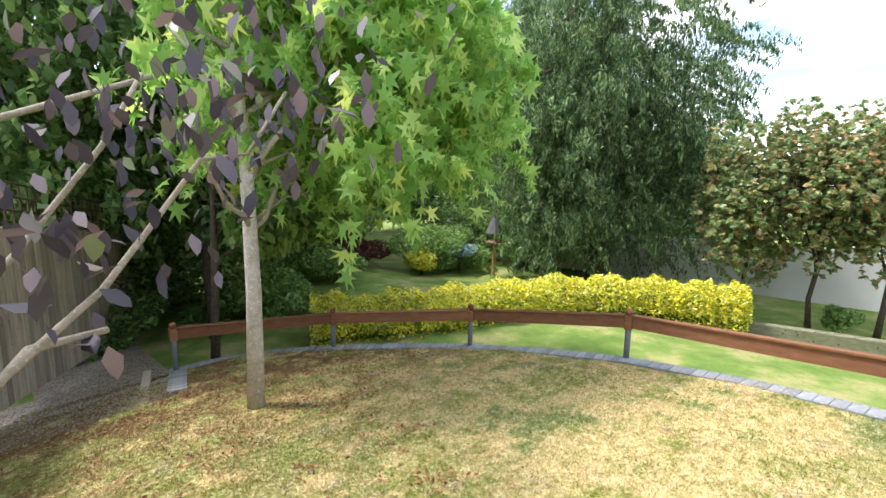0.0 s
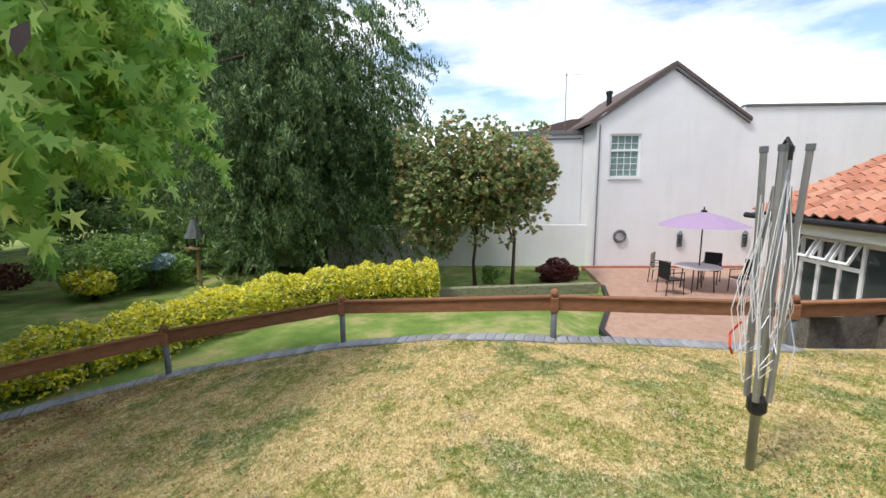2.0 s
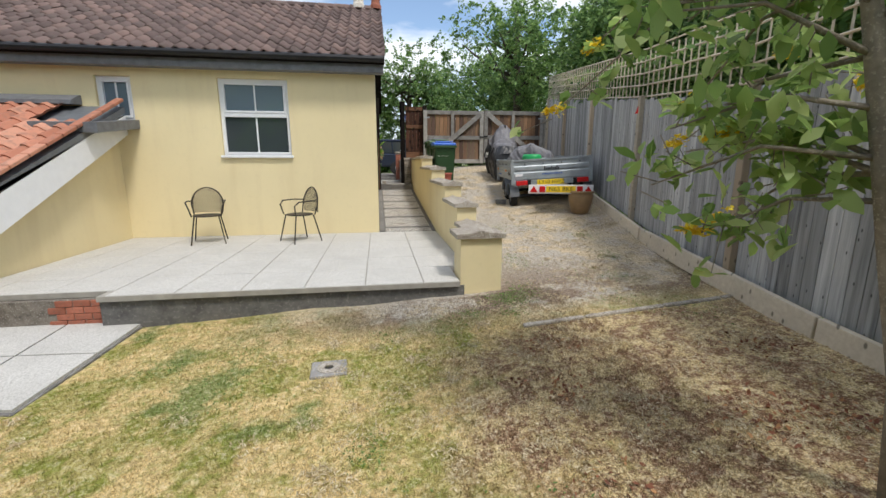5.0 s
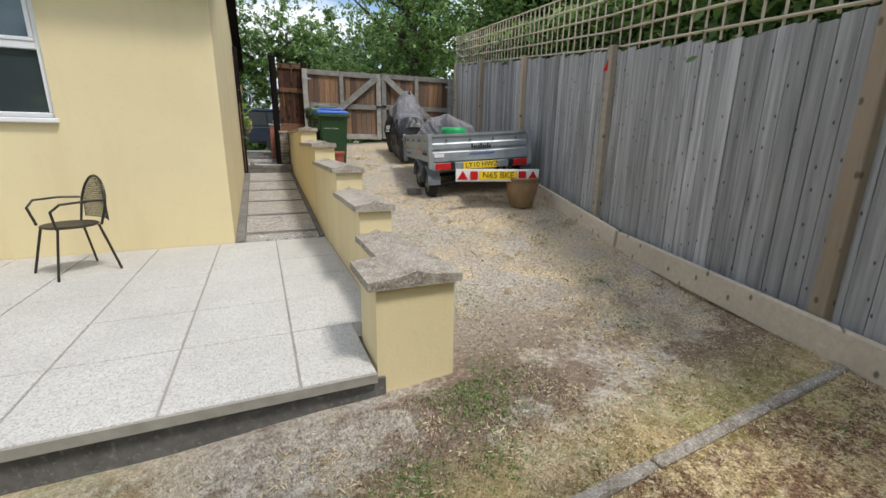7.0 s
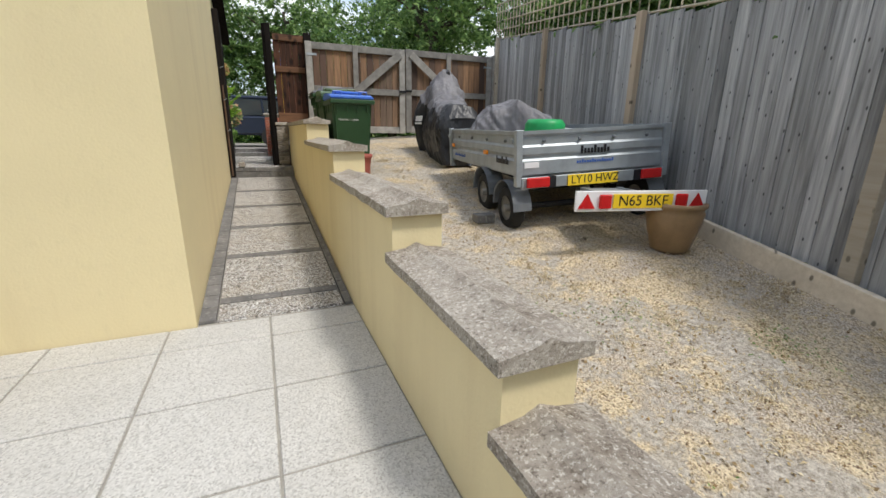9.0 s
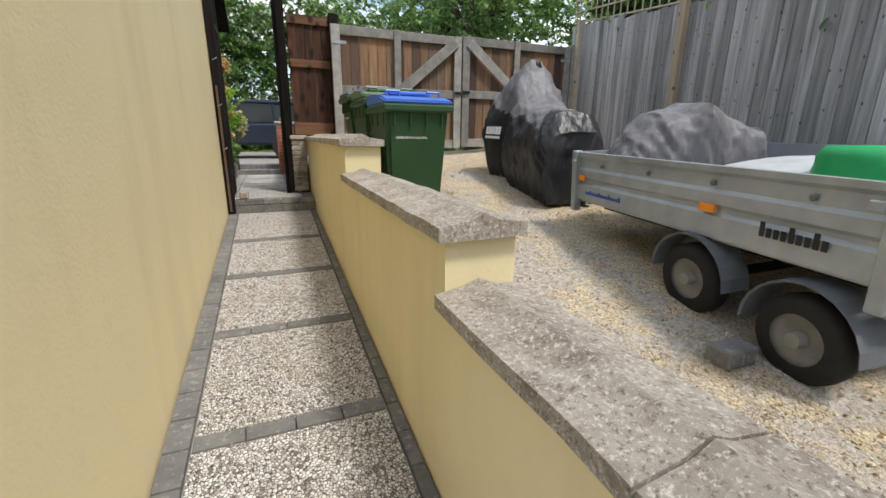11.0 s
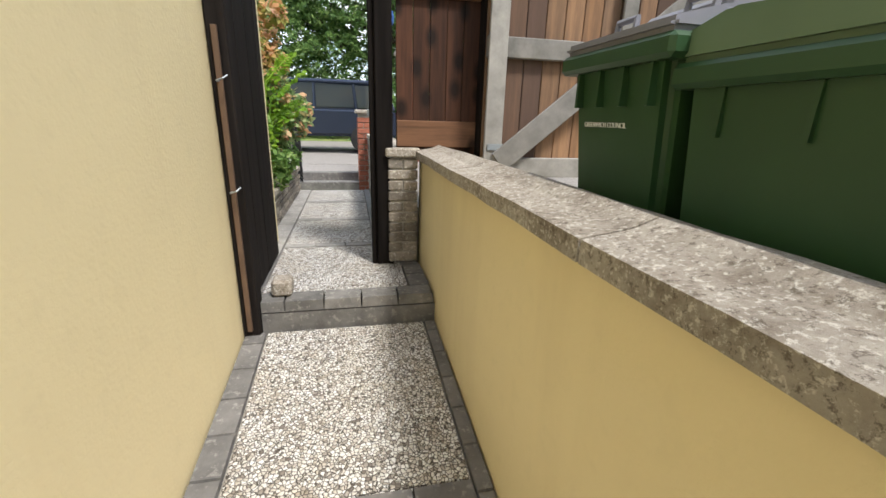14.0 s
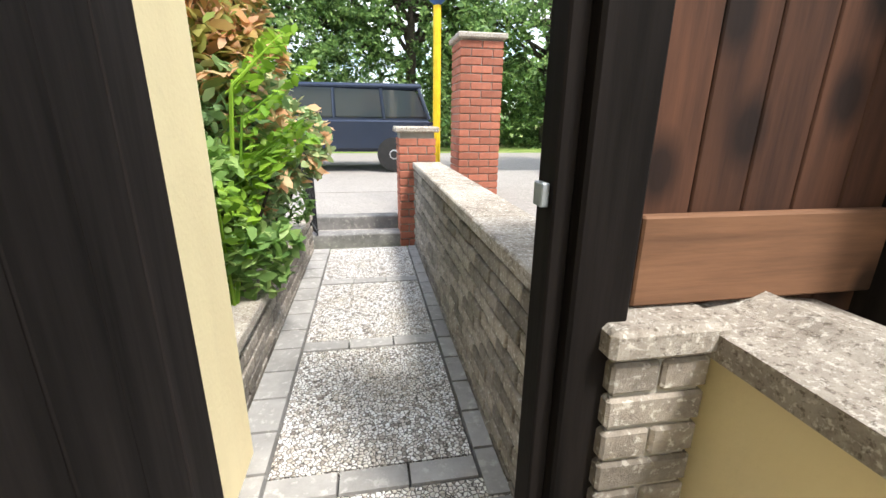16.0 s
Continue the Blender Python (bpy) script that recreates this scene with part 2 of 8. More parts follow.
def M_mixed_board(name):
    k = NT(name, 0.85)
    grain = k.noise(22, 6, 0.65, stretch=(1, 1, 0.08))
    base = k.ramp(k.rand(), [(0.0, (0.06, 0.04, 0.03)), (0.25, (0.13, 0.08, 0.06)), (0.4, (0.33, 0.18, 0.09)), (0.6, (0.22, 0.155, 0.11)), (0.75, (0.08, 0.055, 0.045)), (0.9, (0.38, 0.22, 0.12))])
    c = k.mix(k.ramp(grain, [(0.35, 0.7), (0.65, 0.0)]), base, (0.09, 0.06, 0.045))
    c = k.mix(k.ramp(k.voronoi(3.6, "Distance"), [(0.06, 0.9), (0.12, 0.0)]), c, (0.04, 0.02, 0.015))
    k.col(c).bump(grain, 0.4, 0.004)
    return k.m


def M_stone(name, a, b, spot, scale=6, vary=(0.78, 1.15)):
    k = NT(name, 0.9)
    c = k.ramp(k.noise(scale, 6, 0.7), [(0.3, a), (0.7, b)])
    c = k.mix(k.ramp(k.noise(scale * 5, 4, 0.6), [(0.56, 0.0), (0.66, 0.8)]), c, spot)
    r = k.n.new("ShaderNodeHueSaturation")
    mr = k.n.new("ShaderNodeMapRange")
    mr.inputs["To Min"].default_value, mr.inputs["To Max"].default_value = vary
    k.l.new(k.rand(), mr.inputs["Value"])
    k.l.new(mr.outputs[0], r.inputs["Value"])
    k.l.new(c, r.inputs["Color"])
    k.col(r.outputs["Color"]).bump(k.noise(scale * 14, 5, 0.7), 0.5, 0.008)
    return k.m


def M_tile(name, stops, isl):
    k = NT(name, 0.8)
    c = k.ramp(k.island() if isl else k.rand(), stops)
    c = k.mix(k.ramp(k.noise(9, 5, 0.7, k.geo()), [(0.5, 0.0), (0.7, 0.6)]), c, (0.14, 0.12, 0.10))
    k.col(c).bump(k.noise(60, 3, 0.6, k.geo()), 0.3, 0.004)
    return k.m


def M_glass(name, c, rough=0.05):
    k = NT(name, rough, 0, 0.9)
    k.col(c)
    return k.m


lawn_m, green_m = M_lawn(), M_green()
yellow_m = M_render("yellow_render", (0.78, 0.665, 0.40), (0.64, 0.52, 0.30))
white_m = M_render("white_render", (0.80, 0.80, 0.82), (0.70, 0.70, 0.715))
slab_m = M_aggregate("pale_slab", [(0.1, (0.36, 0.345, 0.315)), (0.4, (0.50, 0.485, 0.45)), (0.9, (0.62, 0.60, 0.56))], 130, 0.002)
peb_m = M_pebble("exposed_aggregate", [(0.1, (0.20, 0.17, 0.15)), (0.3, (0.58, 0.53, 0.47)), (0.6, (0.84, 0.82, 0.78)), (0.95, (0.93, 0.93, 0.92))], (0.07, 0.06, 0.05), 66)
conc_m = M_stone("grey_concrete", (0.11, 0.105, 0.10), (0.24, 0.23, 0.215), (0.30, 0.29, 0.26))


def M_coping():
    k = NT("weathered_coping", 0.92, 0, 0.2)
    p = k.geo()
    c = k.ramp(k.noise(9, 8, 0.8, p), [(0.38, (0.20, 0.165, 0.13)), (0.5, (0.33, 0.285, 0.235)), (0.62, (0.44, 0.395, 0.335))])
    c = k.mix(k.ramp(k.noise(2.3, 6, 0.7, p), [(0.42, 0.0), (0.6, 0.55)]), c, (0.50, 0.455, 0.39))
    c = k.mix(k.ramp(k.noise(70, 6, 0.75, p), [(0.54, 0.0), (0.6, 0.7)]), c, (0.74, 0.70, 0.62))
    c = k.mix(k.ramp(k.noise(62, 7, 0.8, p), [(0.40, 0.7), (0.46, 0.0)]), c, (0.09, 0.07, 0.05))
    k.col(c).bump(k.noise(75, 7, 0.8, p), 0.8, 0.01)
    return k.m


cope_m = M_coping()
paver_m = M_stone("paver", (0.125, 0.12, 0.115), (0.22, 0.21, 0.20), (0.30, 0.29, 0.27), vary=(0.88, 1.1))
kerb_m = M_stone("kerb_block", (0.19, 0.195, 0.21), (0.31, 0.315, 0.335), (0.40, 0.40, 0.40))
brickred_m = M_stone("red_brick", (0.30, 0.10, 0.06), (0.45, 0.17, 0.11), (0.22, 0.12, 0.09))
brickgrey_m = M_stone("aged_brick", (0.13, 0.11, 0.09), (0.34, 0.30, 0.25), (0.50, 0.47, 0.41), 12, (0.55, 1.25))
mortar_m = M_plain("mortar", (0.33, 0.31, 0.27), 0.95)
fence_m = M_wood("grey_board", (0.13, 0.13, 0.13), (0.58, 0.575, 0.565), (1, 1, 0.05), rnd=0.42, world_space=True, knot=(0.03, 0.06))
fence2_m = M_wood("brown_grey_board", (0.26, 0.21, 0.17), (0.62, 0.53, 0.43), world_space=True, knot=(0.03, 0.06))
lf_lime = M_leaf("lime_leaf", [(0.0, (0.16, 0.27, 0.07)), (0.6, (0.34, 0.48, 0.14)), (1.0, (0.56, 0.66, 0.28))], trans=0.6)
newwood_m = M_wood("pale_wood", (0.50, 0.42, 0.31), (0.66, 0.58, 0.46), (1, 0.08, 1))
gatewood_m = M_mixed_board("gate_board")
gateframe_m = M_wood("gate_frame_wood", (0.17, 0.165, 0.15), (0.40, 0.38, 0.35), (0.3, 1, 0.3), knots=False)
stain_m = M_wood("stained_board", (0.022, 0.010, 0.007), (0.125, 0.052, 0.027), rnd=0.35, world_space=True, knot=(0.12, 0.30))
stainrail_m = M_wood("stained_rail", (0.06, 0.03, 0.017), (0.22, 0.11, 0.058), (0.08, 1, 1), rnd=0.2, world_space=True, knot=(0.12, 0.28))
dark_m = M_wood("dark_stained_wood", (0.004, 0.0035, 0.003), (0.026, 0.021, 0.019), (1, 1, 0.05), rnd=0.25, knots=False, world_space=True)
dark_m.node_tree.nodes["Principled BSDF"].inputs["Specular IOR Level"].default_value = 0.08
rail_m = M_wood("rail_wood", (0.20, 0.085, 0.04), (0.34, 0.16, 0.085), (0.3, 0.3, 1), knots=False)
bark_m = M_stone("bark", (0.38, 0.34, 0.28), (0.70, 0.65, 0.57), (0.86, 0.84, 0.80), 9)
limb_m = M_stone("limb_bark", (0.20, 0.17, 0.13), (0.36, 0.31, 0.24), (0.46, 0.42, 0.34), 14)
bark2_m = M_stone("dark_bark", (0.05, 0.04, 0.03), (0.13, 0.10, 0.08), (0.18, 0.16, 0.12), 9)
pvc_m = M_plain("white_plastic", (0.80, 0.81, 0.82), 0.35, var=0.03, bump=0)
black_m = M_plain("black_paint", (0.018, 0.018, 0.02), 0.4, var=0.2, bump=0.05)
grey_m = M_plain("grey_paint", (0.14, 0.15, 0.16), 0.5)
lead_m = M_plain("lead", (0.17, 0.175, 0.185), 0.55, 0.2, 0.2)
alu_m = M_plain("dull_aluminium", (0.40, 0.40, 0.40), 0.45, 0.7)
galv_m = M_plain("galvanised_steel", (0.36, 0.39, 0.41), 0.48, 0.45, 0.18, 5)
glass_m = M_glass("window_glass", (0.045, 0.055, 0.06))
# same glass with the sky's reflection put into its base colour
glass_sky_m = M_glass("painted_sky_reflection_glass", (0.16, 0.21, 0.25))
tilered_m = M_tile("clay_pantile", [(0.0, (0.36, 0.14, 0.085)), (0.5, (0.47, 0.20, 0.125)), (1.0, (0.54, 0.27, 0.18))], False)
tilebrown_m = M_tile("brown_pantile", [(0.0, (0.10, 0.07, 0.063)), (0.5, (0.15, 0.105, 0.095)), (1.0, (0.21, 0.14, 0.12))], True)
deck_m = M_aggregate("terracotta_paving", [(0.1, (0.36, 0.22, 0.16)), (0.9, (0.46, 0.30, 0.23))], 8, 0.002)
tar_m = M_aggregate("asphalt", [(0.1, (0.22, 0.20, 0.18)), (0.9, (0.36, 0.33, 0.30))], 60, 0.004)
lf_yew = M_leaf("yew_leaf", [(0.0, (0.055, 0.11, 0.05)), (0.6, (0.16, 0.26, 0.11)), (1.0, (0.36, 0.46, 0.20))], 0.6, 0.35)
lf_gum = M_leaf("gum_leaf", [(0.0, (0.17, 0.36, 0.07)), (0.55, (0.38, 0.62, 0.16)), (0.9, (0.60, 0.78, 0.25)), (1.0, (0.78, 0.84, 0.22))], trans=0.55)
lf_purple = M_leaf("purple_leaf", [(0.0, (0.05, 0.045, 0.06)), (0.6, (0.12, 0.10, 0.12)), (0.85, (0.26, 0.19, 0.20)), (1.0, (0.20, 0.26, 0.12))], trans=0.15)
lf_dark = M_leaf("dark_leaf", [(0.0, (0.08, 0.15, 0.055)), (0.6, (0.19, 0.32, 0.10)), (1.0, (0.40, 0.54, 0.19))], trans=0.5)
lf_mid = M_leaf("mid_leaf", [(0.0, (0.13, 0.25, 0.07)), (0.6, (0.28, 0.44, 0.13)), (1.0, (0.48, 0.63, 0.23))], trans=0.5)
lf_pho = M_leaf("photinia_leaf", [(0.0, (0.18, 0.31, 0.12)), (0.5, (0.34, 0.48, 0.22)), (0.74, (0.50, 0.52, 0.26)), (0.85, (0.74, 0.50, 0.28)), (1.0, (0.86, 0.46, 0.26))], trans=0.4)
lf_gold = M_leaf("gold_leaf", [(0.0, (0.20, 0.32, 0.05)), (0.2, (0.50, 0.55, 0.06)), (0.4, (0.95, 0.84, 0.05)), (0.8, (0.95, 0.88, 0.12)), (1.0, (0.88, 0.88, 0.58))], trans=0.35)
lf_red = M_leaf("maple_leaf", [(0.0, (0.10, 0.025, 0.03)), (1.0, (0.24, 0.07, 0.06))])
lf_yel = M_leaf("yellow_flower", [(0.0, (0.80, 0.55, 0.02)), (1.0, (0.9, 0.72, 0.05))])
gravel_m = M_aggregate("brown_gravel", [(0.1, (0.12, 0.10, 0.08)), (0.5, (0.28, 0.23, 0.19)), (0.9, (0.45, 0.38, 0.32))], 60, 0.01)
paver2_m = M_stone("pale_paver", (0.24, 0.23, 0.215), (0.36, 0.345, 0.325), (0.44, 0.42, 0.39), vary=(0.9, 1.08))
lf_blue = M_leaf("blue_flower", [(0.0, (0.35, 0.50, 0.62)), (1.0, (0.55, 0.68, 0.75))])
lf_fern = M_leaf("fern_leaf", [(0.0, (0.16, 0.32, 0.03)), (1.0, (0.34, 0.52, 0.06))], trans=0.45)
lf_bronze = M_leaf("bronze_leaf", [(0.0, (0.26, 0.34, 0.08)), (0.4, (0.50, 0.42, 0.14)), (0.7, (0.75, 0.42, 0.20)), (1.0, (0.85, 0.55, 0.38))], trans=0.45)

# ---- mesh helpers ----


def thing(name, label, category, at=(0, 0, 0), group="", rz=0.0, kind=""):
    ob = new(name)
    ob.matrix_world = pose(*at, 0, 0, rz)
    return tagged(ob, label, category, group, kind)


def mesh_of(name, bm, mat, smooth=False):
    me = bpy.data.meshes.new(name)
    bm.to_mesh(me)
    bm.free()
    me.materials.append(mat)
    if smooth:
        me.shade_smooth()
    return me


def part(name, bm, mat, parent=None, label="", smooth=False, category="", kind=""):
    ob = new(name, bm if isinstance(bm, bpy.types.Mesh) else mesh_of(name, bm, mat, smooth))
    ob.parent = parent
    return tagged(ob, label, category, "", kind)


def B():
    return bmesh.new()


def box(bm, x0, x1, y0, y1, z0, z1, bev=0.0, m=None):
    r = bmesh.ops.create_cube(bm, size=1.0)
    vs = r["verts"]
    for v in vs:
        v.co = Vector(((x0 + x1) / 2 + v.co.x * (x1 - x0), (y0 + y1) / 2 + v.co.y * (y1 - y0), (z0 + z1) / 2 + v.co.z * (z1 - z0)))
    if bev:
        es = list({e for v in vs for e in v.link_edges})
        n = bmesh.ops.bevel(bm, geom=es, offset=bev, segments=1, affect="EDGES")
        vs = n["verts"]
    if m is not None:
        bmesh.ops.transform(bm, matrix=m, verts=list({v for v in vs if v.is_valid}))
    return bm


def rod(bm, a, b, r0, r1=None, n=8, cap=True):
    a, b = Vector(a), Vector(b)
    r1 = r0 if r1 is None else r1
    q = (b - a).to_track_quat("Z", "Y").to_matrix()
    lo = [bm.verts.new(a + q @ Vector((math.cos(2 * math.pi * i / n) * r0, math.sin(2 * math.pi * i / n) * r0, 0))) for i in range(n)]
    hi = [bm.verts.new(b + q @ Vector((math.cos(2 * math.pi * i / n) * r1, math.sin(2 * math.pi * i / n) * r1, 0))) for i in range(n)]
    for i in range(n):
        bm.faces.new((lo[i], lo[(i + 1) % n], hi[(i + 1) % n], hi[i]))
    if cap:
        bm.faces.new(lo[::-1])
        bm.faces.new(hi)
    return bm


def tube(bm, pts, r, n=8):
    """One tube through points; r is a radius or a list of them."""
    pts = [Vector(p) for p in pts]
    rs = r if isinstance(r, (list, tuple)) else [r] * len(pts)
    rings = []
    for i, p in enumerate(pts):
        d = (pts[min(i + 1, len(pts) - 1)] - pts[max(i - 1, 0)]).normalized()
        q = d.to_track_quat("Z", "Y").to_matrix()
        rings.append([bm.verts.new(p + q @ Vector((math.cos(2 * math.pi * k / n) * rs[i], math.sin(2 * math.pi * k / n) * rs[i], 0))) for k in range(n)])
    for a, b in zip(rings, rings[1:]):
        off = min(range(n), key=lambda o: sum((a[k].co - b[(k + o) % n].co).length for k in range(n)))
        for k in range(n):
            bm.faces.new((a[k], a[(k + 1) % n], b[(k + 1 + off) % n], b[(k + off) % n]))
    bm.faces.new(rings[0][::-1])
    bm.faces.new(rings[-1])
    return bm


def lathe(bm, prof, n=16, at=(0, 0, 0), cap=True):
    """A turned body from (radius, height) pairs."""
    rings = [[bm.verts.new((at[0] + r * math.cos(2 * math.pi * k / n), at[1] + r * math.sin(2 * math.pi * k / n), at[2] + z)) for k in range(n)] for r, z in prof]
    for a, b in zip(rings, rings[1:]):
        for k in range(n):
            bm.faces.new((a[k], a[(k + 1) % n], b[(k + 1) % n], b[k]))
    if cap:
        bm.faces.new(rings[0][::-1])
        bm.faces.new(rings[-1])
    return bm


def prism(bm, poly, z0, z1):
    """An upright prism over a plan polygon."""
    lo = [bm.verts.new((x, y, z0)) for x, y in poly]
    hi = [bm.verts.new((x, y, z1)) for x, y in poly]
    n = len(poly)
    for i in range(n):
        bm.faces.new((lo[i], lo[(i + 1) % n], hi[(i + 1) % n], hi[i]))
    bm.faces.new(lo[::-1])
    bm.faces.new(hi)
    bmesh.ops.recalc_face_normals(bm, faces=bm.faces)
    return bm


def extrude_x(bm, prof, x0, x1):
    """A profile of (y, z) drawn out along x."""
    a = [bm.verts.new((x0, y, z)) for y, z in prof]
    b = [bm.verts.new((x1, y, z)) for y, z in prof]
    n = len(prof)
    for i in range(n):
        bm.faces.new((a[i], a[(i + 1) % n], b[(i + 1) % n], b[i]))
    bm.faces.new(a[::-1])
    bm.faces.new(b)
    bmesh.ops.recalc_face_normals(bm, faces=bm.faces)
    return bm


def extrude_y(bm, prof, y0, y1):
    """A profile of (x, z) drawn out along y."""
    a = [bm.verts.new((x, y0, z)) for x, z in prof]
    b = [bm.verts.new((x, y1, z)) for x, z in prof]
    n = len(prof)
    for i in range(n):
        bm.faces.new((a[i], a[(i + 1) % n], b[(i + 1) % n], b[i]))
    bm.faces.new(a[::-1])
    bm.faces.new(b)
    bmesh.ops.recalc_face_normals(bm, faces=bm.faces)
    return bm


def np_mesh(name, verts, faces_n, mat, smooth=False):
    """A mesh from arrays; faces_n is an (n, k) index array."""
    me = bpy.data.meshes.new(name)
    nv, (nf, k) = len(verts), faces_n.shape
    me.vertices.add(nv)
    me.vertices.foreach_set("co", np.asarray(verts, dtype=np.float32).ravel())
    me.loops.add(nf * k)
    me.loops.foreach_set("vertex_index", np.asarray(faces_n, dtype=np.int32).ravel())
    me.polygons.add(nf)
    me.polygons.foreach_set("loop_start", np.arange(0, nf * k, k, dtype=np.int32))
    me.update(calc_edges=True)
    me.materials.append(mat)
    if smooth:
        me.shade_smooth()
    return me


LEAF = {
    "oval": np.array([(0, -0.5, 0), (0.24, -0.1, 0.06), (0.17, 0.28, 0.05), (0, 0.5, -0.06), (-0.17, 0.28, 0.05), (-0.24, -0.1, 0.06)]),
    "sliver": np.array([(0, -0.5, 0), (0.13, -0.05, 0.04), (0, 0.5, -0.07), (-0.13, -0.05, 0.04)]),
    "needle": np.array([(0, -0.5, 0), (0.08, 0.0, 0.03), (0, 0.5, -0.05), (-0.08, 0.0, 0.03)]),
    "diamond": np.array([(0, -0.5, 0), (0.3, 0.0, 0.08), (0, 0.5, -0.08), (-0.3, 0.0, 0.08)]),
    "star": np.array([(0, -0.42, 0), (0.10, -0.2, 0.0), (0.50, -0.24, -0.08), (0.17, 0.0, 0.0), (0.38, 0.40, -0.06), (0.09, 0.16, 0.0), (0, 0.62, -0.12),
                      (-0.09, 0.16, 0.0), (-0.38, 0.40, -0.06), (-0.17, 0.0, 0.0), (-0.50, -0.24, -0.08), (-0.10, -0.2, 0.0)]),
}


def leaves(name, centres, size, mat, rng, shape="oval", hang=0.3, parent=None, label=""):
    """Many small leaves, each a piece of its own, at the centres."""
    base = LEAF[shape]
    n, k = len(centres), len(base)
    yaw, tilt, roll = rng.uniform(0, 2 * np.pi, n), rng.normal(-hang, 0.5, n), rng.normal(0, 0.6, n)
    sz = size * rng.uniform(0.6, 1.25, n)
    cy, sy, ct, st, cr, sr = np.cos(yaw), np.sin(yaw), np.cos(tilt), np.sin(tilt), np.cos(roll), np.sin(roll)
    p = base[None] * sz[:, None, None]
    x, y, z = p[..., 0], p[..., 1], p[..., 2]
    x, z = x * cr[:, None] + z * sr[:, None], -x * sr[:, None] + z * cr[:, None]
    y, z = y * ct[:, None] - z * st[:, None], y * st[:, None] + z * ct[:, None]
    x, y = x * cy[:, None] - y * sy[:, None], x * sy[:, None] + y * cy[:, None]
    v = np.stack([x, y, z], -1) + centres[:, None]
    f = np.arange(n * k).reshape(n, k)
    ob = new(name, np_mesh(name, v.reshape(-1, 3), f, mat))
    ob.parent = parent
    return tagged(ob, label)


def blob_points(rng, n, centre, radii, lumps=14, lump=0.42, shell=0.55):
    """Points in clumps that make up an uneven crown."""
    c = rng.normal(size=(lumps, 3))
    c /= np.linalg.norm(c, axis=1)[:, None]
    c *= rng.uniform(0.35, 0.85, lumps)[:, None]
    rad = rng.uniform(0.6, 1.2, lumps) * lump
    w = rad ** 2
    pick = rng.choice(lumps, n, p=w / w.sum())
    d = rng.normal(size=(n, 3))
    d /= np.linalg.norm(d, axis=1)[:, None]
    r = rad[pick] * rng.uniform(shell, 1.0, n) ** 0.6
    return (c[pick] + d * r[:, None]) * np.array(radii) + np.array(centre)


def spray_points(rng, count, per, centre, radii, length, droop, lumps=60, lump=0.3, core=0.25):
    """Points along drooping sprays that stand out of an uneven crown."""
    o = blob_points(rng, count, (0, 0, 0), (1, 1, 1), lumps, lump, 0.85)
    out = o / np.maximum(np.linalg.norm(o, axis=1), 0.05)[:, None]
    p0 = o * np.array(radii) + np.array(centre)
    inner = rng.uniform(0, 1, count) < core
    p0[inner] = (o * 0.7)[inner] * np.array(radii) + np.array(centre)
    d = out * np.array((1, 1, 0.35)) + rng.normal(0, 0.35, (count, 3))
    d /= np.linalg.norm(d, axis=1)[:, None]
    ln = length * rng.uniform(0.5, 1.3, count)[:, None, None]
    f = rng.uniform(0, 1, (count, per))[..., None]
    sag = np.array((0, 0, -droop)) * ln * f ** 2
    pts = p0[:, None] + d[:, None] * f * ln + sag + rng.normal(0, 0.1, (count, per, 3)) * ln * (1.15 - 0.7 * f)
    return pts.reshape(-1, 3)


def limbs(bm, rng, base, top, r, crown, radii, count=7):
    """A tapered trunk with branches into the crown."""
    base, top = Vector(base), Vector(top)
    pts = [base + (top - base) * f + Vector((rng.normal(0, 0.04), rng.normal(0, 0.04), 0)) * (1 if 0 < f < 1 else 0) for f in (0, 0.25, 0.5, 0.75, 1)]
    tube(bm, pts, [r * 1.25, r, r * 0.85, r * 0.6, r * 0.3], 10)
    for i in range(count):
        f = 0.45 + 0.5 * i / count
        a = base + (top - base) * f
        d = rng.normal(size=3)
        d /= np.linalg.norm(d)
        e = Vector(crown) + Vector((d[0] * radii[0], d[1] * radii[1], abs(d[2]) * radii[2] * 0.6)) * 0.75
        mid = a.lerp(e, 0.5) + Vector((0, 0, -0.08 * (e - a).length))
        tube(bm, [a, mid, e], [r * 0.45, r * 0.3, r * 0.08], 6)
    return bm


def tree(name, label, base, top, r, crown, radii, n, size, mat, seed, shape="oval", bark=None, lumps=14, hang=0.3, category="tree", lump=0.42, count=7, spray=None):
    rng = np.random.default_rng(seed)
    t = thing(name, label, category, base)
    bx, by, bz = base
    sh = lambda p: (p[0] - bx, p[1] - by, p[2] - bz)  # noqa: E731
    part("trunk", limbs(B(), rng, (0, 0, -0.1), sh(top), r, sh(crown), radii, count), bark or bark2_m, t, smooth=True)
    if spray:
        pts = spray_points(rng, n // spray[0], spray[0], sh(crown), radii, spray[1], spray[2], lumps, lump)
    else:
        pts = blob_points(rng, n, sh(crown), radii, lumps, lump)
    leaves("crown", pts, size, mat, rng, shape, hang, t)
    return t


def hgt(x, y):
    """The height of the upper lawn and the drive."""
    x, y = np.asarray(x, float), np.asarray(y, float)
    z = 0.1 - 0.14 * np.log1p(np.exp(3 * (y + 0.5))) / 3 - 0.05 * np.maximum(0, x - 1) - 0.07 * np.clip(x, 0, 1) * np.clip((-y - 2) / 1.5, 0, 1) + 0.07 * np.maximum(0, -x - 0.5)
    return z + 0.13 * np.maximum(0, -y - 6)


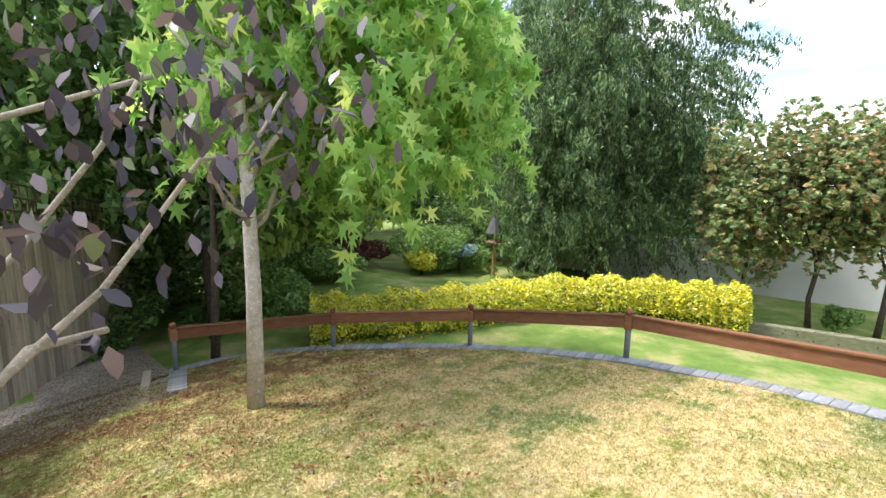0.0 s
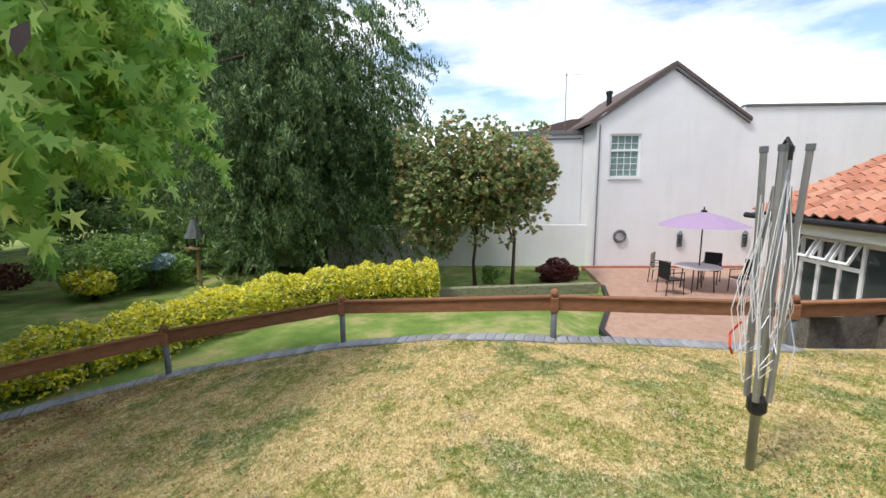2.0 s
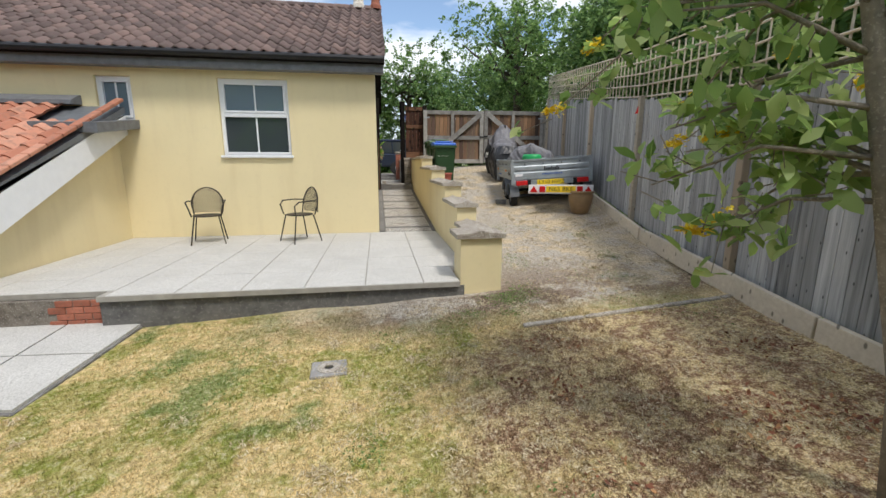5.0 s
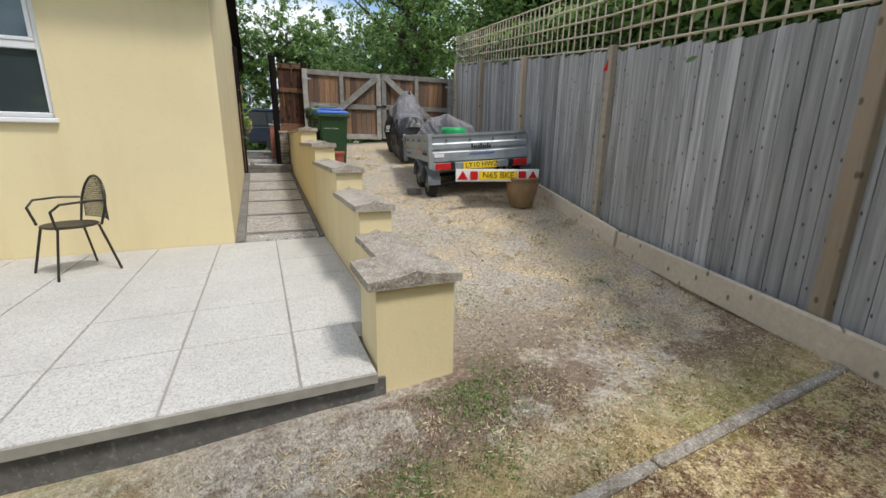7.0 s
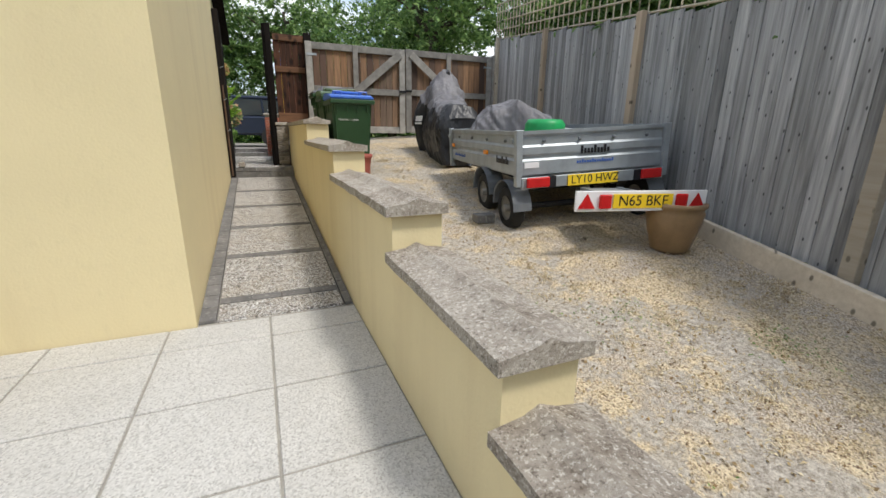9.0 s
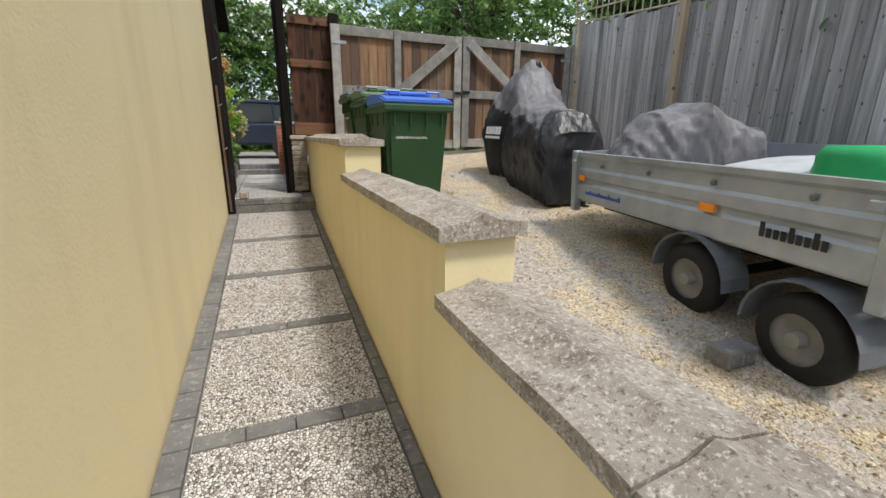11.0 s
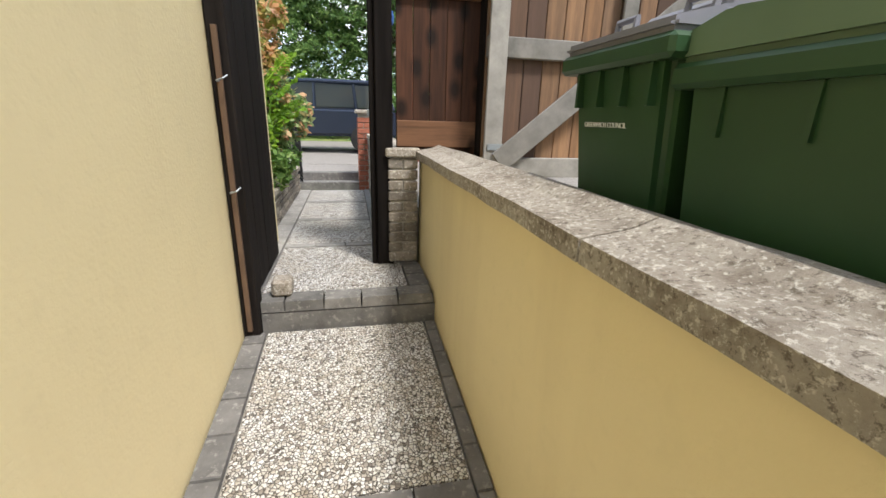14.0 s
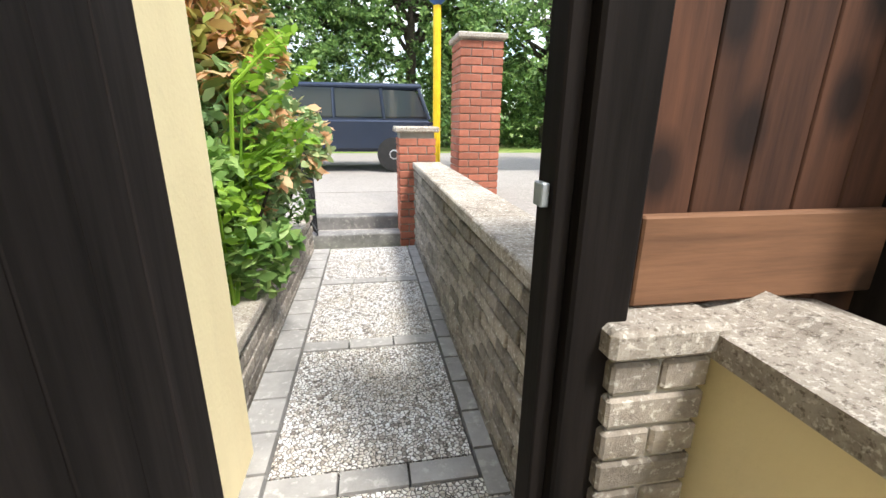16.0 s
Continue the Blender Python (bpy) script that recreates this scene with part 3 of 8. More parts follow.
def low(x, y):
    """The height of the lower garden and of the road side."""
    x, y = np.asarray(x, float), np.asarray(y, float)
    z = -1.3 - 0.45 * np.maximum(np.clip((x - 8) / 4, 0, 1), np.clip((-y - 1.9) / 0.9, 0, 1))
    s = np.clip((-y - 13.5) / 2.5, 0, 1) * np.clip((9 - x) / 3, 0, 1)
    z = z + (0.93 - z) * s
    w = np.clip((-x - 1.0 - 0.2 * y) / 2, 0, 1) * np.clip((-y + 2) / 6, 0, 1)
    return z + np.maximum(0, 0.2 - z) * w * np.clip((y + 15) / 3, 0, 1)

# ---- ground ----


def fence_x(y):
    """The line of the long fence."""
    return -4.19 + 0.207 * (y + 4.9) if y < -0.5 else -3.28 + 0.45 * (y + 0.5)


KERB = [(0.92, 5.35), (1.25, 6.35), (1.95, 6.3), (2.55, 5.95), (3.06, 5.34), (3.62, 4.5), (4.08, 3.5), (4.33, 2.5), (4.42, 1.55), (4.25, 0.5), (4.02, -0.3), (3.84, -0.9), (3.74, -1.8), (3.70, -2.5), (3.74, -3.25)]


def kerb_x(y):
    pts = [(q, p) for p, q in KERB[2:]]
    if y < pts[-1][0]:
        return 3.74 if y > -4.5 else 3.74
    for (y0, x0), (y1, x1) in zip(pts, pts[1:]):
        if y1 <= y <= y0:
            return x0 + (x1 - x0) * (y - y0) / (y1 - y0)
    return 1.95


def strip(name, ys, left, right, cols, height, mat, kind="structure", label=""):
    v, rows = [], []
    for y in ys:
        a, b = left(y), right(y)
        xs = np.linspace(a, b, cols)
        v.append(np.stack([xs, np.full(cols, y), height(xs, np.full(cols, y))], 1))
    n = len(ys)
    idx = np.arange(n * cols).reshape(n, cols)
    f = np.stack([idx[:-1, :-1].ravel(), idx[:-1, 1:].ravel(), idx[1:, 1:].ravel(), idx[1:, :-1].ravel()], 1)
    ob = new(name, np_mesh(name, np.concatenate(v), f, mat, True))
    return tagged(ob, label, "", "", kind)


def bumpy(x, y):
    z = hgt(x, y)
    return z + np.array([0.02 * noise.noise(Vector((a * 1.3, b * 1.3, 0))) + 0.006 * noise.noise(Vector((a * 7, b * 7, 3))) for a, b in zip(x, y)])


ys_a = list(np.linspace(-5.86, 6.3, 103))
strip("lawn", ys_a, lambda y: fence_x(y) - 0.05 if y < 5.2 else 0.95 + 0.3 * (y - 5.2), lambda y: max(1.4, kerb_x(y) - 0.03), 60, bumpy, lawn_m, label="dry patchy garden lawn, part green, part straw")
strip("driveway", list(np.linspace(-15.3, -5.86, 81)), lambda y: fence_x(y) - 0.05, lambda y: -1.9, 36, bumpy, lawn_m, label="worn gravel and bark drive")
gx = np.r_[-400, -150, -60, -30, -20, -14, np.arange(-10, 24, 0.7), 28, 40, 70, 160, 400]
gy = np.r_[-400, -150, -70, -45, -36, np.arange(-32, 20, 0.7), 24, 34, 60, 160, 400]
GX, GY = np.meshgrid(gx, gy)
GZ = low(GX.ravel(), GY.ravel())
gi = np.arange(GX.size).reshape(GX.shape)
gf = np.stack([gi[:-1, :-1].ravel(), gi[:-1, 1:].ravel(), gi[1:, 1:].ravel(), gi[1:, :-1].ravel()], 1)
tagged(new("ground", np_mesh("ground", np.stack([GX.ravel(), GY.ravel(), GZ], 1), gf, green_m, True)), "green lower garden and woodland ground", "", "", "structure")

# the retaining wall under the kerb
bm = B()
for (x0, y0), (x1, y1) in zip(KERB, KERB[1:] + [(3.74, -5.7)]):
    d = Vector((x1 - x0, y1 - y0, 0)).normalized()
    nrm = Vector((-d.y, d.x, 0)) * 0.12
    prism(bm, [(x0, y0), (x1, y1), (x1 + nrm.x, y1 + nrm.y), (x0 + nrm.x, y0 + nrm.y)], -1.75, min(float(hgt(x0, y0)), float(hgt(x1, y1))) - 0.05)
part("retaining_wall", bm, conc_m, label="low grey concrete retaining wall under the lawn edge", kind="structure")

# road and pavement past the gates
bm = B()
box(bm, -30, 30, -29.5, -21.2, 0.6, 1.02)
part("road", bm, tar_m, label="pale worn asphalt lane", kind="structure")
bm = B()
box(bm, -7.5, -1.75, -21.2, -15.35, 0.7, 1.35)
box(bm, -1.75, 3.0, -21.2, -18.52, 0.7, 1.03)
box(bm, -7.5, 5.0, -23.4, -21.203, 0.7, 1.035)
part("forecourt", bm, tar_m, label="pale forecourt paving outside the gates", kind="structure")

# ---- yellow house ----
HX0, HX1, HY0, HY1 = -0.73, 7.7, -9.27, -15.83
house = thing("yellow_house", "two-storey yellow rendered cottage with brown pantile roof and white windows", "house")


def opening_wall(bm, axis, at, thick, a0, a1, z0, z1, holes):
    """A wall with thickness and real openings: holes are (a0, a1, z0, z1)."""
    cuts = sorted({a0, a1, *[v for hh in holes for v in hh[:2]]})
    for c0, c1 in zip(cuts, cuts[1:]):
        mid, zz = (c0 + c1) / 2, z0
        for hh in sorted([q for q in holes if q[0] < mid < q[1]], key=lambda q: q[2]):
            if hh[2] > zz:
                box(bm, *((c0, c1, *sorted((at, at + thick))) if axis == "y" else (*sorted((at, at + thick)), c0, c1)), zz, hh[2])
            zz = hh[3]
        if zz < z1:
            box(bm, *((c0, c1, *sorted((at, at + thick))) if axis == "y" else (*sorted((at, at + thick)), c0, c1)), zz, z1)
    bmesh.ops.remove_doubles(bm, verts=bm.verts, dist=0.0001)
    return bm


bm = B()
opening_wall(bm, "y", HY0, -0.28, HX0, HX1, -1.9, 3.28, [(0.74, 1.86, 1.74, 2.99), (3.16, 3.69, 2.28, 2.98), (5.38, 6.38, 2.1, 2.97)])
part("wall", bm, yellow_m, house)
bm = B()
box(bm, HX0, HX0 + 0.28, HY1, HY0 - 0.28, -0.3, 3.28)
part("side_wall", bm, yellow_m, house)
bm = B()
box(bm, HX1 - 0.28, HX1, HY1, HY0 - 0.28, -1.9, 3.28)
part("side_wall", bm, yellow_m, house)
bm = B()
box(bm, HX0 + 0.28, HX1 - 0.28, HY1, HY1 + 0.28, -0.3, 3.28)
part("rear_wall", bm, yellow_m, house)
for gxx in (HX0 + 0.001, HX1 - 0.281):
    bm = B()
    extrude_x(bm, [(HY0, 3.28), (HY1, 3.28), ((HY0 + HY1) / 2, 5.12)], gxx, gxx + 0.28)
    part("gable", bm, yellow_m, house)
bm = B()
box(bm, HX0 + 0.3, HX1 - 0.3, HY1 + 0.3, HY0 - 1.2, 0.3, 0.4)
part("inner_floor", bm, dark_m, house)


def window_y(parent, x0, x1, z0, z1, y, transom=None, mull=None, panes=None, sill=True, bars=None, drop=0.0):
    W, H, f = x1 - x0, z1 - z0, 0.055
    w = new("window")
    w.parent = parent
    w.location = (x0, y, z0)
    tagged(w, "white plastic window with grey-blue sky reflection coloured into its glass")
    bm = B()
    for a in ((0, W, 0, f), (0, W, H - f, H), (0, f, f, H - f), (W - f, W, f, H - f)):
        box(bm, a[0], a[1], -0.13, -0.05, a[2], a[3], 0.006)
    if transom:
        box(bm, f, W - f, -0.13, -0.045, transom - 0.035, transom + 0.035, 0.006)
    part("frame", bm, pvc_m, w)
    spans = [(f, (transom or H) - (0.035 if transom else f), 0)] + ([(transom + 0.035, H - f, 1)] if transom else [])
    for lo, hi, up in spans:
        bm = B()
        s = 0.035
        if up or not transom:
            for a in ((f, W - f, lo, lo + s), (f, W - f, hi - s, hi), (f, f + s, lo + s, hi - s), (W - f - s, W - f, lo + s, hi - s)):
                box(bm, a[0], a[1], -0.115, -0.035, a[2], a[3], 0.005)
            part("sash", bm, pvc_m, w)
        else:
            bm.free()
        bm = B()
        box(bm, f, W - f, -0.1, -0.085, lo, hi)
        part("pane", bm, (glass_sky_m if up or not transom else glass_m), w)
        if mull:
            bm = B()
            box(bm, mull - 0.012, mull + 0.012, -0.086, -0.072, lo, hi)
            part("glazing_bar", bm, pvc_m, w)
        if bars:
            bm = B()
            for q in range(1, bars[0]):
                box(bm, f + (W - 2 * f) * q / bars[0] - 0.009, f + (W - 2 * f) * q / bars[0] + 0.009, -0.086, -0.074, lo, hi)
            for q in range(1, bars[1]):
                zz = lo + (hi - lo) * q / bars[1]
                box(bm, f, W - f, -0.073, -0.066, zz - 0.009, zz + 0.009)
            part("glazing_bars", bm, pvc_m, w)
    if sill:
        bm = B()
        box(bm, -0.03, W + 0.03, -0.12, 0.05, -0.045, 0.0, 0.008)
        part("sill", bm, pvc_m, w)
    return w


window_y(house, 0.74, 1.86, 1.74, 2.99, HY0, 0.67, 0.56)
window_y(house, 3.16, 3.69, 2.28, 2.98, HY0, None, 0.265)
window_y(house, 5.38, 6.38, 2.1, 2.97, HY0, 0.36, 0.5, sill=False)


def pantiles(x0, x1, eave, ridge, w, l, thick=0.014, wave=0.034):
    """The shape of one tile, its plan step along the slope, and the places of all. The slope runs from eave (y, z) up to ridge (y, z)."""
    e, r = Vector((0, *eave)), Vector((0, *ridge))
    up = (r - e).normalized()
    nrm = Vector((0, -up.z, up.y)) if up.y > 0 else Vector((0, up.z, -up.y))
    n = 7
    prof = []
    for i in range(n):
        f = i / (n - 1)
        prof.append((f * w * 1.06, wave * math.cos(2 * math.pi * f * 0.98 + 0.6)))
    cols, rows = int(round((x1 - x0) / w)), int(round((r - e).length / l))
    l = (r - e).length / rows
    vs = []
    for d, lift in ((-0.02, 0.03), (l * 1.08, 0.004)):
        for px, pz in prof:
            vs.append(Vector((px, 0, 0)) + up * d + nrm * (pz + lift + thick))
    for px, pz in prof:
        vs.append(Vector((px, 0, 0)) + up * -0.02 + nrm * (pz + 0.03 - thick))
    fs = [(i, i + 1, n + i + 1, n + i) for i in range(n - 1)] + [(2 * n + i, 2 * n + i + 1, i + 1, i) for i in range(n - 1)]
    places = [Vector((x0 + c * w, 0, 0)) + e + up * (k * l) for k in range(rows) for c in range(cols)]
    return vs, fs, places


def roof_deck(prof_pts, x0, x1, mat, parent, name="roof_deck"):
    bm = B()
    extrude_x(bm, prof_pts, x0, x1)
    part(name, bm, mat, parent)


RIDGE_Y, RIDGE_Z = -12.55, 5.22
roof_deck([(-9.0, 3.30), (RIDGE_Y, RIDGE_Z - 0.05), (-16.05, 3.30), (-16.05, 3.22), (RIDGE_Y, RIDGE_Z - 0.14), (-9.0, 3.22)], -0.9, 7.76, dark_m, house)
roof = new("roof")
roof.parent = house
vs, fs, places = pantiles(-0.92, 7.75, (-8.98, 3.33), (RIDGE_Y, RIDGE_Z), 0.215, 0.30)
va = np.array([tuple(v) for v in vs])
allv = (np.array([tuple(p) for p in places])[:, None] + va[None]).reshape(-1, 3)
allv += np.repeat(np.random.default_rng(3).normal(0, 0.004, (len(places), 3)), len(va), 0)
allf = (np.array(fs)[None] + (np.arange(len(places)) * len(va))[:, None, None]).reshape(-1, 4)
rt = new("tiles", np_mesh("tiles", allv, allf, tilebrown_m))
rt.parent = roof
tagged(rt, "weathered brown pantiles", "", "", "stuff")
bm = B()
for i in range(24):
    x = -0.9 + i * 0.357
    tube(bm, [(x, RIDGE_Y, RIDGE_Z + 0.0), (x + 0.35, RIDGE_Y, RIDGE_Z + 0.006)], 0.085, 10)
part("ridge_tiles", bm, tilebrown_m, house)
bm = B()
box(bm, -0.88, 7.6, -9.24, -9.06, 3.1, 3.26, 0.01)
part("fascia", bm, lead_m, house)
bm = B()
tube(bm, [(-0.9, -8.97, 3.3), (7.66, -8.97, 3.3)], 0.055, 10)
part("gutter", bm, black_m, house)
bm = B()
tube(bm, [(7.5, -8.97, 3.28), (7.5, -9.1, 3.0), (7.5, -9.17, 2.8), (7.5, -9.17, 0.0)], 0.04, 8)
part("downpipe", bm, black_m, house)
bm = B()
tube(bm, [(7.72, -9.0, 2.4), (7.72, -9.0, 4.35)], 0.07, 10)
part("vent_pipe", bm, black_m, house)
bm = B()
tube(bm, [(-0.67, -14.25, 3.25), (-0.67, -14.25, 0.9)], 0.035, 8)
tube(bm, [(-0.66, -14.33, 3.25), (-0.66, -14.33, 0.9)], 0.02, 8)
part("side_pipe", bm, black_m, house)
for cx, hh, ww, m_ in ((7.6, 0.2, 0.12, brickred_m), (6.9, 0.38, 0.12, brickred_m), (-0.4, 0.75, 0.12, bark_m), (-0.8, 0.16, 0.11, brickred_m)):
    bm = B()
    lathe(bm, [(ww * 1.25, -0.05), (ww * 1.2, 0.03), (ww, 0.08), (ww * 0.88, hh), (ww * 1.1, hh + 0.02), (ww * 1.1, hh + 0.07), (ww * 0.8, hh + 0.08)], 12, (cx, RIDGE_Y, RIDGE_Z + 0.05))
    part("chimney_pot", bm, m_, house)


def aerial(name, at, h, label):
    t = thing(name, label, "aerial", at)
    bm = B()
    rod(bm, (0, 0, 0), (0, 0, h), 0.018, n=6)
    part("mast", bm, grey_m, t)
    bm = B()
    rod(bm, (-0.1, 0.45, h - 0.1), (0.1, -0.65, h - 0.05), 0.01, n=6)
    for i in range(7):
        c = Vector((-0.1, 0.45, h - 0.1)).lerp(Vector((0.1, -0.65, h - 0.05)), i / 6)
        rod(bm, c + Vector((0.17, 0.03, 0)), c - Vector((0.17, 0.03, 0)), 0.006, n=5)
    part("boom", bm, grey_m, t)
    return t


aerial("aerial", (7.45, -12.55, 5.2), 1.5, "thin grey television aerial on the cottage ridge")

# ---- lean-to ----
leanto = thing("lean_to", "yellow rendered lean-to with red pantile roof and glazed front", "extension")
LX0, LX1, LYF = 3.46, 7.3, -5.95
EAVE, TOP = (-5.66, 0.98), (HY0 + 0.02, 2.56)
bm = B()
extrude_x(bm, [(-6.3, -1.85), (HY0, -1.85), (HY0, 2.36), (-6.3, 1.0)], LX0, LX0 + 0.22)
part("side_wall", bm, yellow_m, leanto)
bm = B()
extrude_x(bm, [(-5.7, 0.72), (-6.3, 0.72), (-9.26, 2.06), (-9.26, 2.36), (-5.7, 0.96)], 3.30, 3.38)
part("bargeboard", bm, pvc_m, leanto)
bm = B()
extrude_x(bm, [(-6.3, 0.75), (-9.26, 2.14), (-9.26, 2.3), (-6.3, 0.95)], 3.39, 3.455)
part("verge_board", bm, grey_m, leanto)
WX0, WX1, WY = 5.25, 6.5, -7.15
for xa, xb in ((3.3, WX0), (WX1, 8.1)):
    roof_deck([(-5.66, 0.93), (HY0, 2.50), (HY0, 2.40), (-5.66, 0.84)], xa, xb, grey_m, leanto, "roof_deck")
roof_deck([(-5.66, 0.93), (WY, 1.582), (WY, 1.49), (-5.66, 0.84)], WX0 + 0.001, WX1 - 0.001, grey_m, leanto, "roof_deck")
roof2 = new("roof")
roof2.parent = leanto
vs, fs, places = pantiles(3.30, 8.1, (EAVE[0], EAVE[1]), (TOP[0], TOP[1]), 0.235, 0.32)
tile_me = bpy.data.meshes.new("tile")
tile_me.from_pydata([tuple(v) for v in vs], [], fs)
tile_me.materials.append(tilered_m)
slope = (TOP[1] - EAVE[1]) / (EAVE[0] - TOP[0])
TILE_SPOTS = []
for p in places:
    if WX0 < p.x + 0.12 < WX1 + 0.02 and p.y < WY:
        continue
    if p.x < 3.9 and p.y < -8.3:
        continue
    TILE_SPOTS.append(p)


def on_roof(x, y, up=0.0):
    return (x, y, EAVE[1] + (EAVE[0] - y) * slope + up)


# the lead-lined well that falls from the upper window, with a roof light at its foot
bm = B()
extrude_x(bm, [(WY, 1.585), (-9.265, 2.07), (-9.265, 2.02), (WY, 1.5)], WX0 + 0.03, WX1 - 0.03)
part("lead_flat", bm, M_plain("pale_lead", (0.33, 0.35, 0.37), 0.5, 0.1, 0.2), leanto)
for xa in (WX0 - 0.02, WX1 - 0.03):
    bm = B()
    extrude_x(bm, [(WY + 0.05, 1.56), (-9.265, 2.0), (-9.265, 2.60), (WY + 0.05, 1.68)], xa, xa + 0.045)
    part("lead_cheek", bm, lead_m, leanto)
for xa, xb in ((3.9, WX0 - 0.02), (WX1 + 0.02, 7.5)):
    bm = B()
    extrude_x(bm, [(-9.26, 2.52), (-9.26, 2.66), (-9.22, 2.66), (-9.0, 2.56), (-9.0, 2.5)], xa, xb)
    part("flashing", bm, lead_m, leanto)
sky = new("roof_window")
sky.parent = leanto
bm = B()
extrude_x(bm, [(-6.72, on_roof(0, -6.72)[2] + 0.03), (-7.2, on_roof(0, -7.2)[2] + 0.03), (-7.2, on_roof(0, -7.2)[2] + 0.13), (-6.72, on_roof(0, -6.72)[2] + 0.10)], WX0 + 0.02, WX1 - 0.02)
part("frame", bm, grey_m, sky)
bm = B()
extrude_x(bm, [(-6.78, on_roof(0, -6.78)[2] + 0.11), (-7.08, on_roof(0, -7.08)[2] + 0.128), (-7.08, on_roof(0, -7.08)[2] + 0.136), (-6.78, on_roof(0, -6.78)[2] + 0.118)], WX0 + 0.09, WX1 - 0.09)
part("pane", bm, glass_sky_m, sky)
part("hood", box(B(), WX0 + 0.01, WX1 - 0.01, -7.24, -7.12, on_roof(0, -7.2)[2] + 0.02, on_roof(0, -7.2)[2] + 0.17, 0.01), black_m, sky)
bm = B()
extrude_x(bm, [(-8.15, 2.02), (-9.26, 2.16), (-9.26, 2.30), (-8.15, 2.16)], 3.1, 3.95)
part("lead_corner", bm, lead_m, leanto)
bm = B()
tube(bm, [(3.25, -5.6, 0.9), (8.15, -5.6, 0.9)], 0.055, 8)
part("gutter", bm, black_m, leanto)
bm = B()
box(bm, 3.35, 8.05, -5.9, -5.72, 0.66, 0.86, 0.006)
part("fascia", bm, pvc_m, leanto)
bm = B()
tube(bm, [(3.42, -5.6, 0.88), (3.5, -5.75, 0.7), (3.52, -6.2, 0.6), (3.42, -6.2, 0.36)], 0.04, 8)
part("downpipe", bm, black_m, leanto)
bm = B()
box(bm, 7.12, 7.32, -6.0, -5.82, -1.7, 0.66, 0.01)
part("oak_post", bm, gateframe_m, leanto)
bm = B()
box(bm, 5.95, 7.1, -6.1, -5.9, -1.7, -0.82)
box(bm, 3.68, 5.95, -6.1, -5.9, -1.85, -1.6)
part("plinth", bm, yellow_m, leanto)
glz = new("glazed_front")
glz.parent = leanto
bm = B()
for xx in (5.95, 6.33, 6.72, 7.08):
    box(bm, xx - 0.03, xx + 0.03, -5.98, -5.9, -0.8, 0.62, 0.004)
for zz in (-0.8, 0.2, 0.62):
    box(bm, 5.95, 7.08, -5.975, -5.905, zz - 0.03, zz + 0.03)
for xx in (3.75, 4.25, 4.8, 5.4):
    box(bm, xx - 0.035, xx + 0.035, -5.98, -5.9, -1.6, 0.62, 0.004)
box(bm, 3.7, 5.95, -5.975, -5.905, 0.56, 0.64)
part("frame", bm, pvc_m, glz, "white plastic door and window frames")
for k in range(3):
    bm = B()
    m = Matrix.Translation((0, -5.9, 0.6)) @ Matrix.Rotation(radians(28), 4, "X")
    for a in ((5.98 + k * 0.38, 6.3 + k * 0.38, -0.36, -0.32), (5.98 + k * 0.38, 6.3 + k * 0.38, -0.03, 0.0), (5.98 + k * 0.38, 6.01 + k * 0.38, -0.32, -0.03), (6.27 + k * 0.38, 6.3 + k * 0.38, -0.32, -0.03)):
        box(bm, a[0], a[1], 0, 0.04, a[2], a[3], 0, m)
    part("top_light", bm, pvc_m, glz)
for xa, xb, za in ((5.98, 7.05, -0.77), (3.78, 5.92, -1.57)):
    bm = B()
    box(bm, xa, xb, -5.95, -5.935, za, 0.58)
    part("pane", bm, glass_m, glz)
bm = B()
for i in range(6):
    box(bm, 6.0 + i * 0.09, 6.05 + i * 0.09, -6.12, -6.07, -0.75, 0.5, 0.01)
part("curtain", bm, M_plain("curtain", (0.30, 0.38, 0.33), 0.9), glz, "pale green gathered curtain")
bm = B()
extrude_x(bm, [(-5.85, -0.3), (-5.85, 0.62), (-6.3, 0.62), (-6.3, -0.3)], 3.3, 3.46)
part("side_return", bm, yellow_m, leanto)
# sloping white rail and yellow wedge beside the glazed front
bm = B()
extrude_y(bm, [(3.4, 0.55), (4.5, -0.35), (4.5, -0.45), (3.4, 0.43)], -5.7, -5.62)
part("sloping_board", bm, pvc_m, leanto)
bm = B()
extrude_y(bm, [(3.4, 0.43), (4.5, -0.45), (4.5, -1.6), (3.4, -1.6)], -5.72, -5.63)
part("stair_wall", bm, yellow_m, leanto)

# ---- raised patio ----
bm = B()
prism(bm, [(3.72, -5.99), (1.97, -5.99), (1.97, -5.80), (-1.64, -5.80), (-1.64, -6.2), (-1.85, -6.2), (-1.85, -9.3), (3.72, -9.3)], -0.4, 0.285)
part("patio_base", bm, conc_m, label="dark stained concrete side of a raised patio", kind="structure")
patio = part("patio", prism(B(), [(3.73, -5.95), (1.97, -5.95), (1.97, -5.76), (-1.585, -5.76), (-1.585, -6.25), (-1.80, -6.25), (-1.80, -9.27), (3.46, -9.27), (3.46, -6.32), (3.73, -6.32)], 0.286, 0.338), mortar_m, label="raised patio of pale textured slabs", kind="structure")
bm = B()
box(bm, 1.93, 3.72, -5.985, -5.9, -0.12, 0.28)
part("block_face", bm, brickgrey_m, label="brown weathered block facing", kind="structure")

for k in range(5):
    for j in range(3):
        part("brick", box(B(), 1.95 + j * 0.16 + 0.07 * (k % 2), 2.10 + j * 0.16 + 0.07 * (k % 2), -5.97, -5.885, -0.06 + k * 0.068, 0.002 + k * 0.068, 0.005), brickred_m, patio)

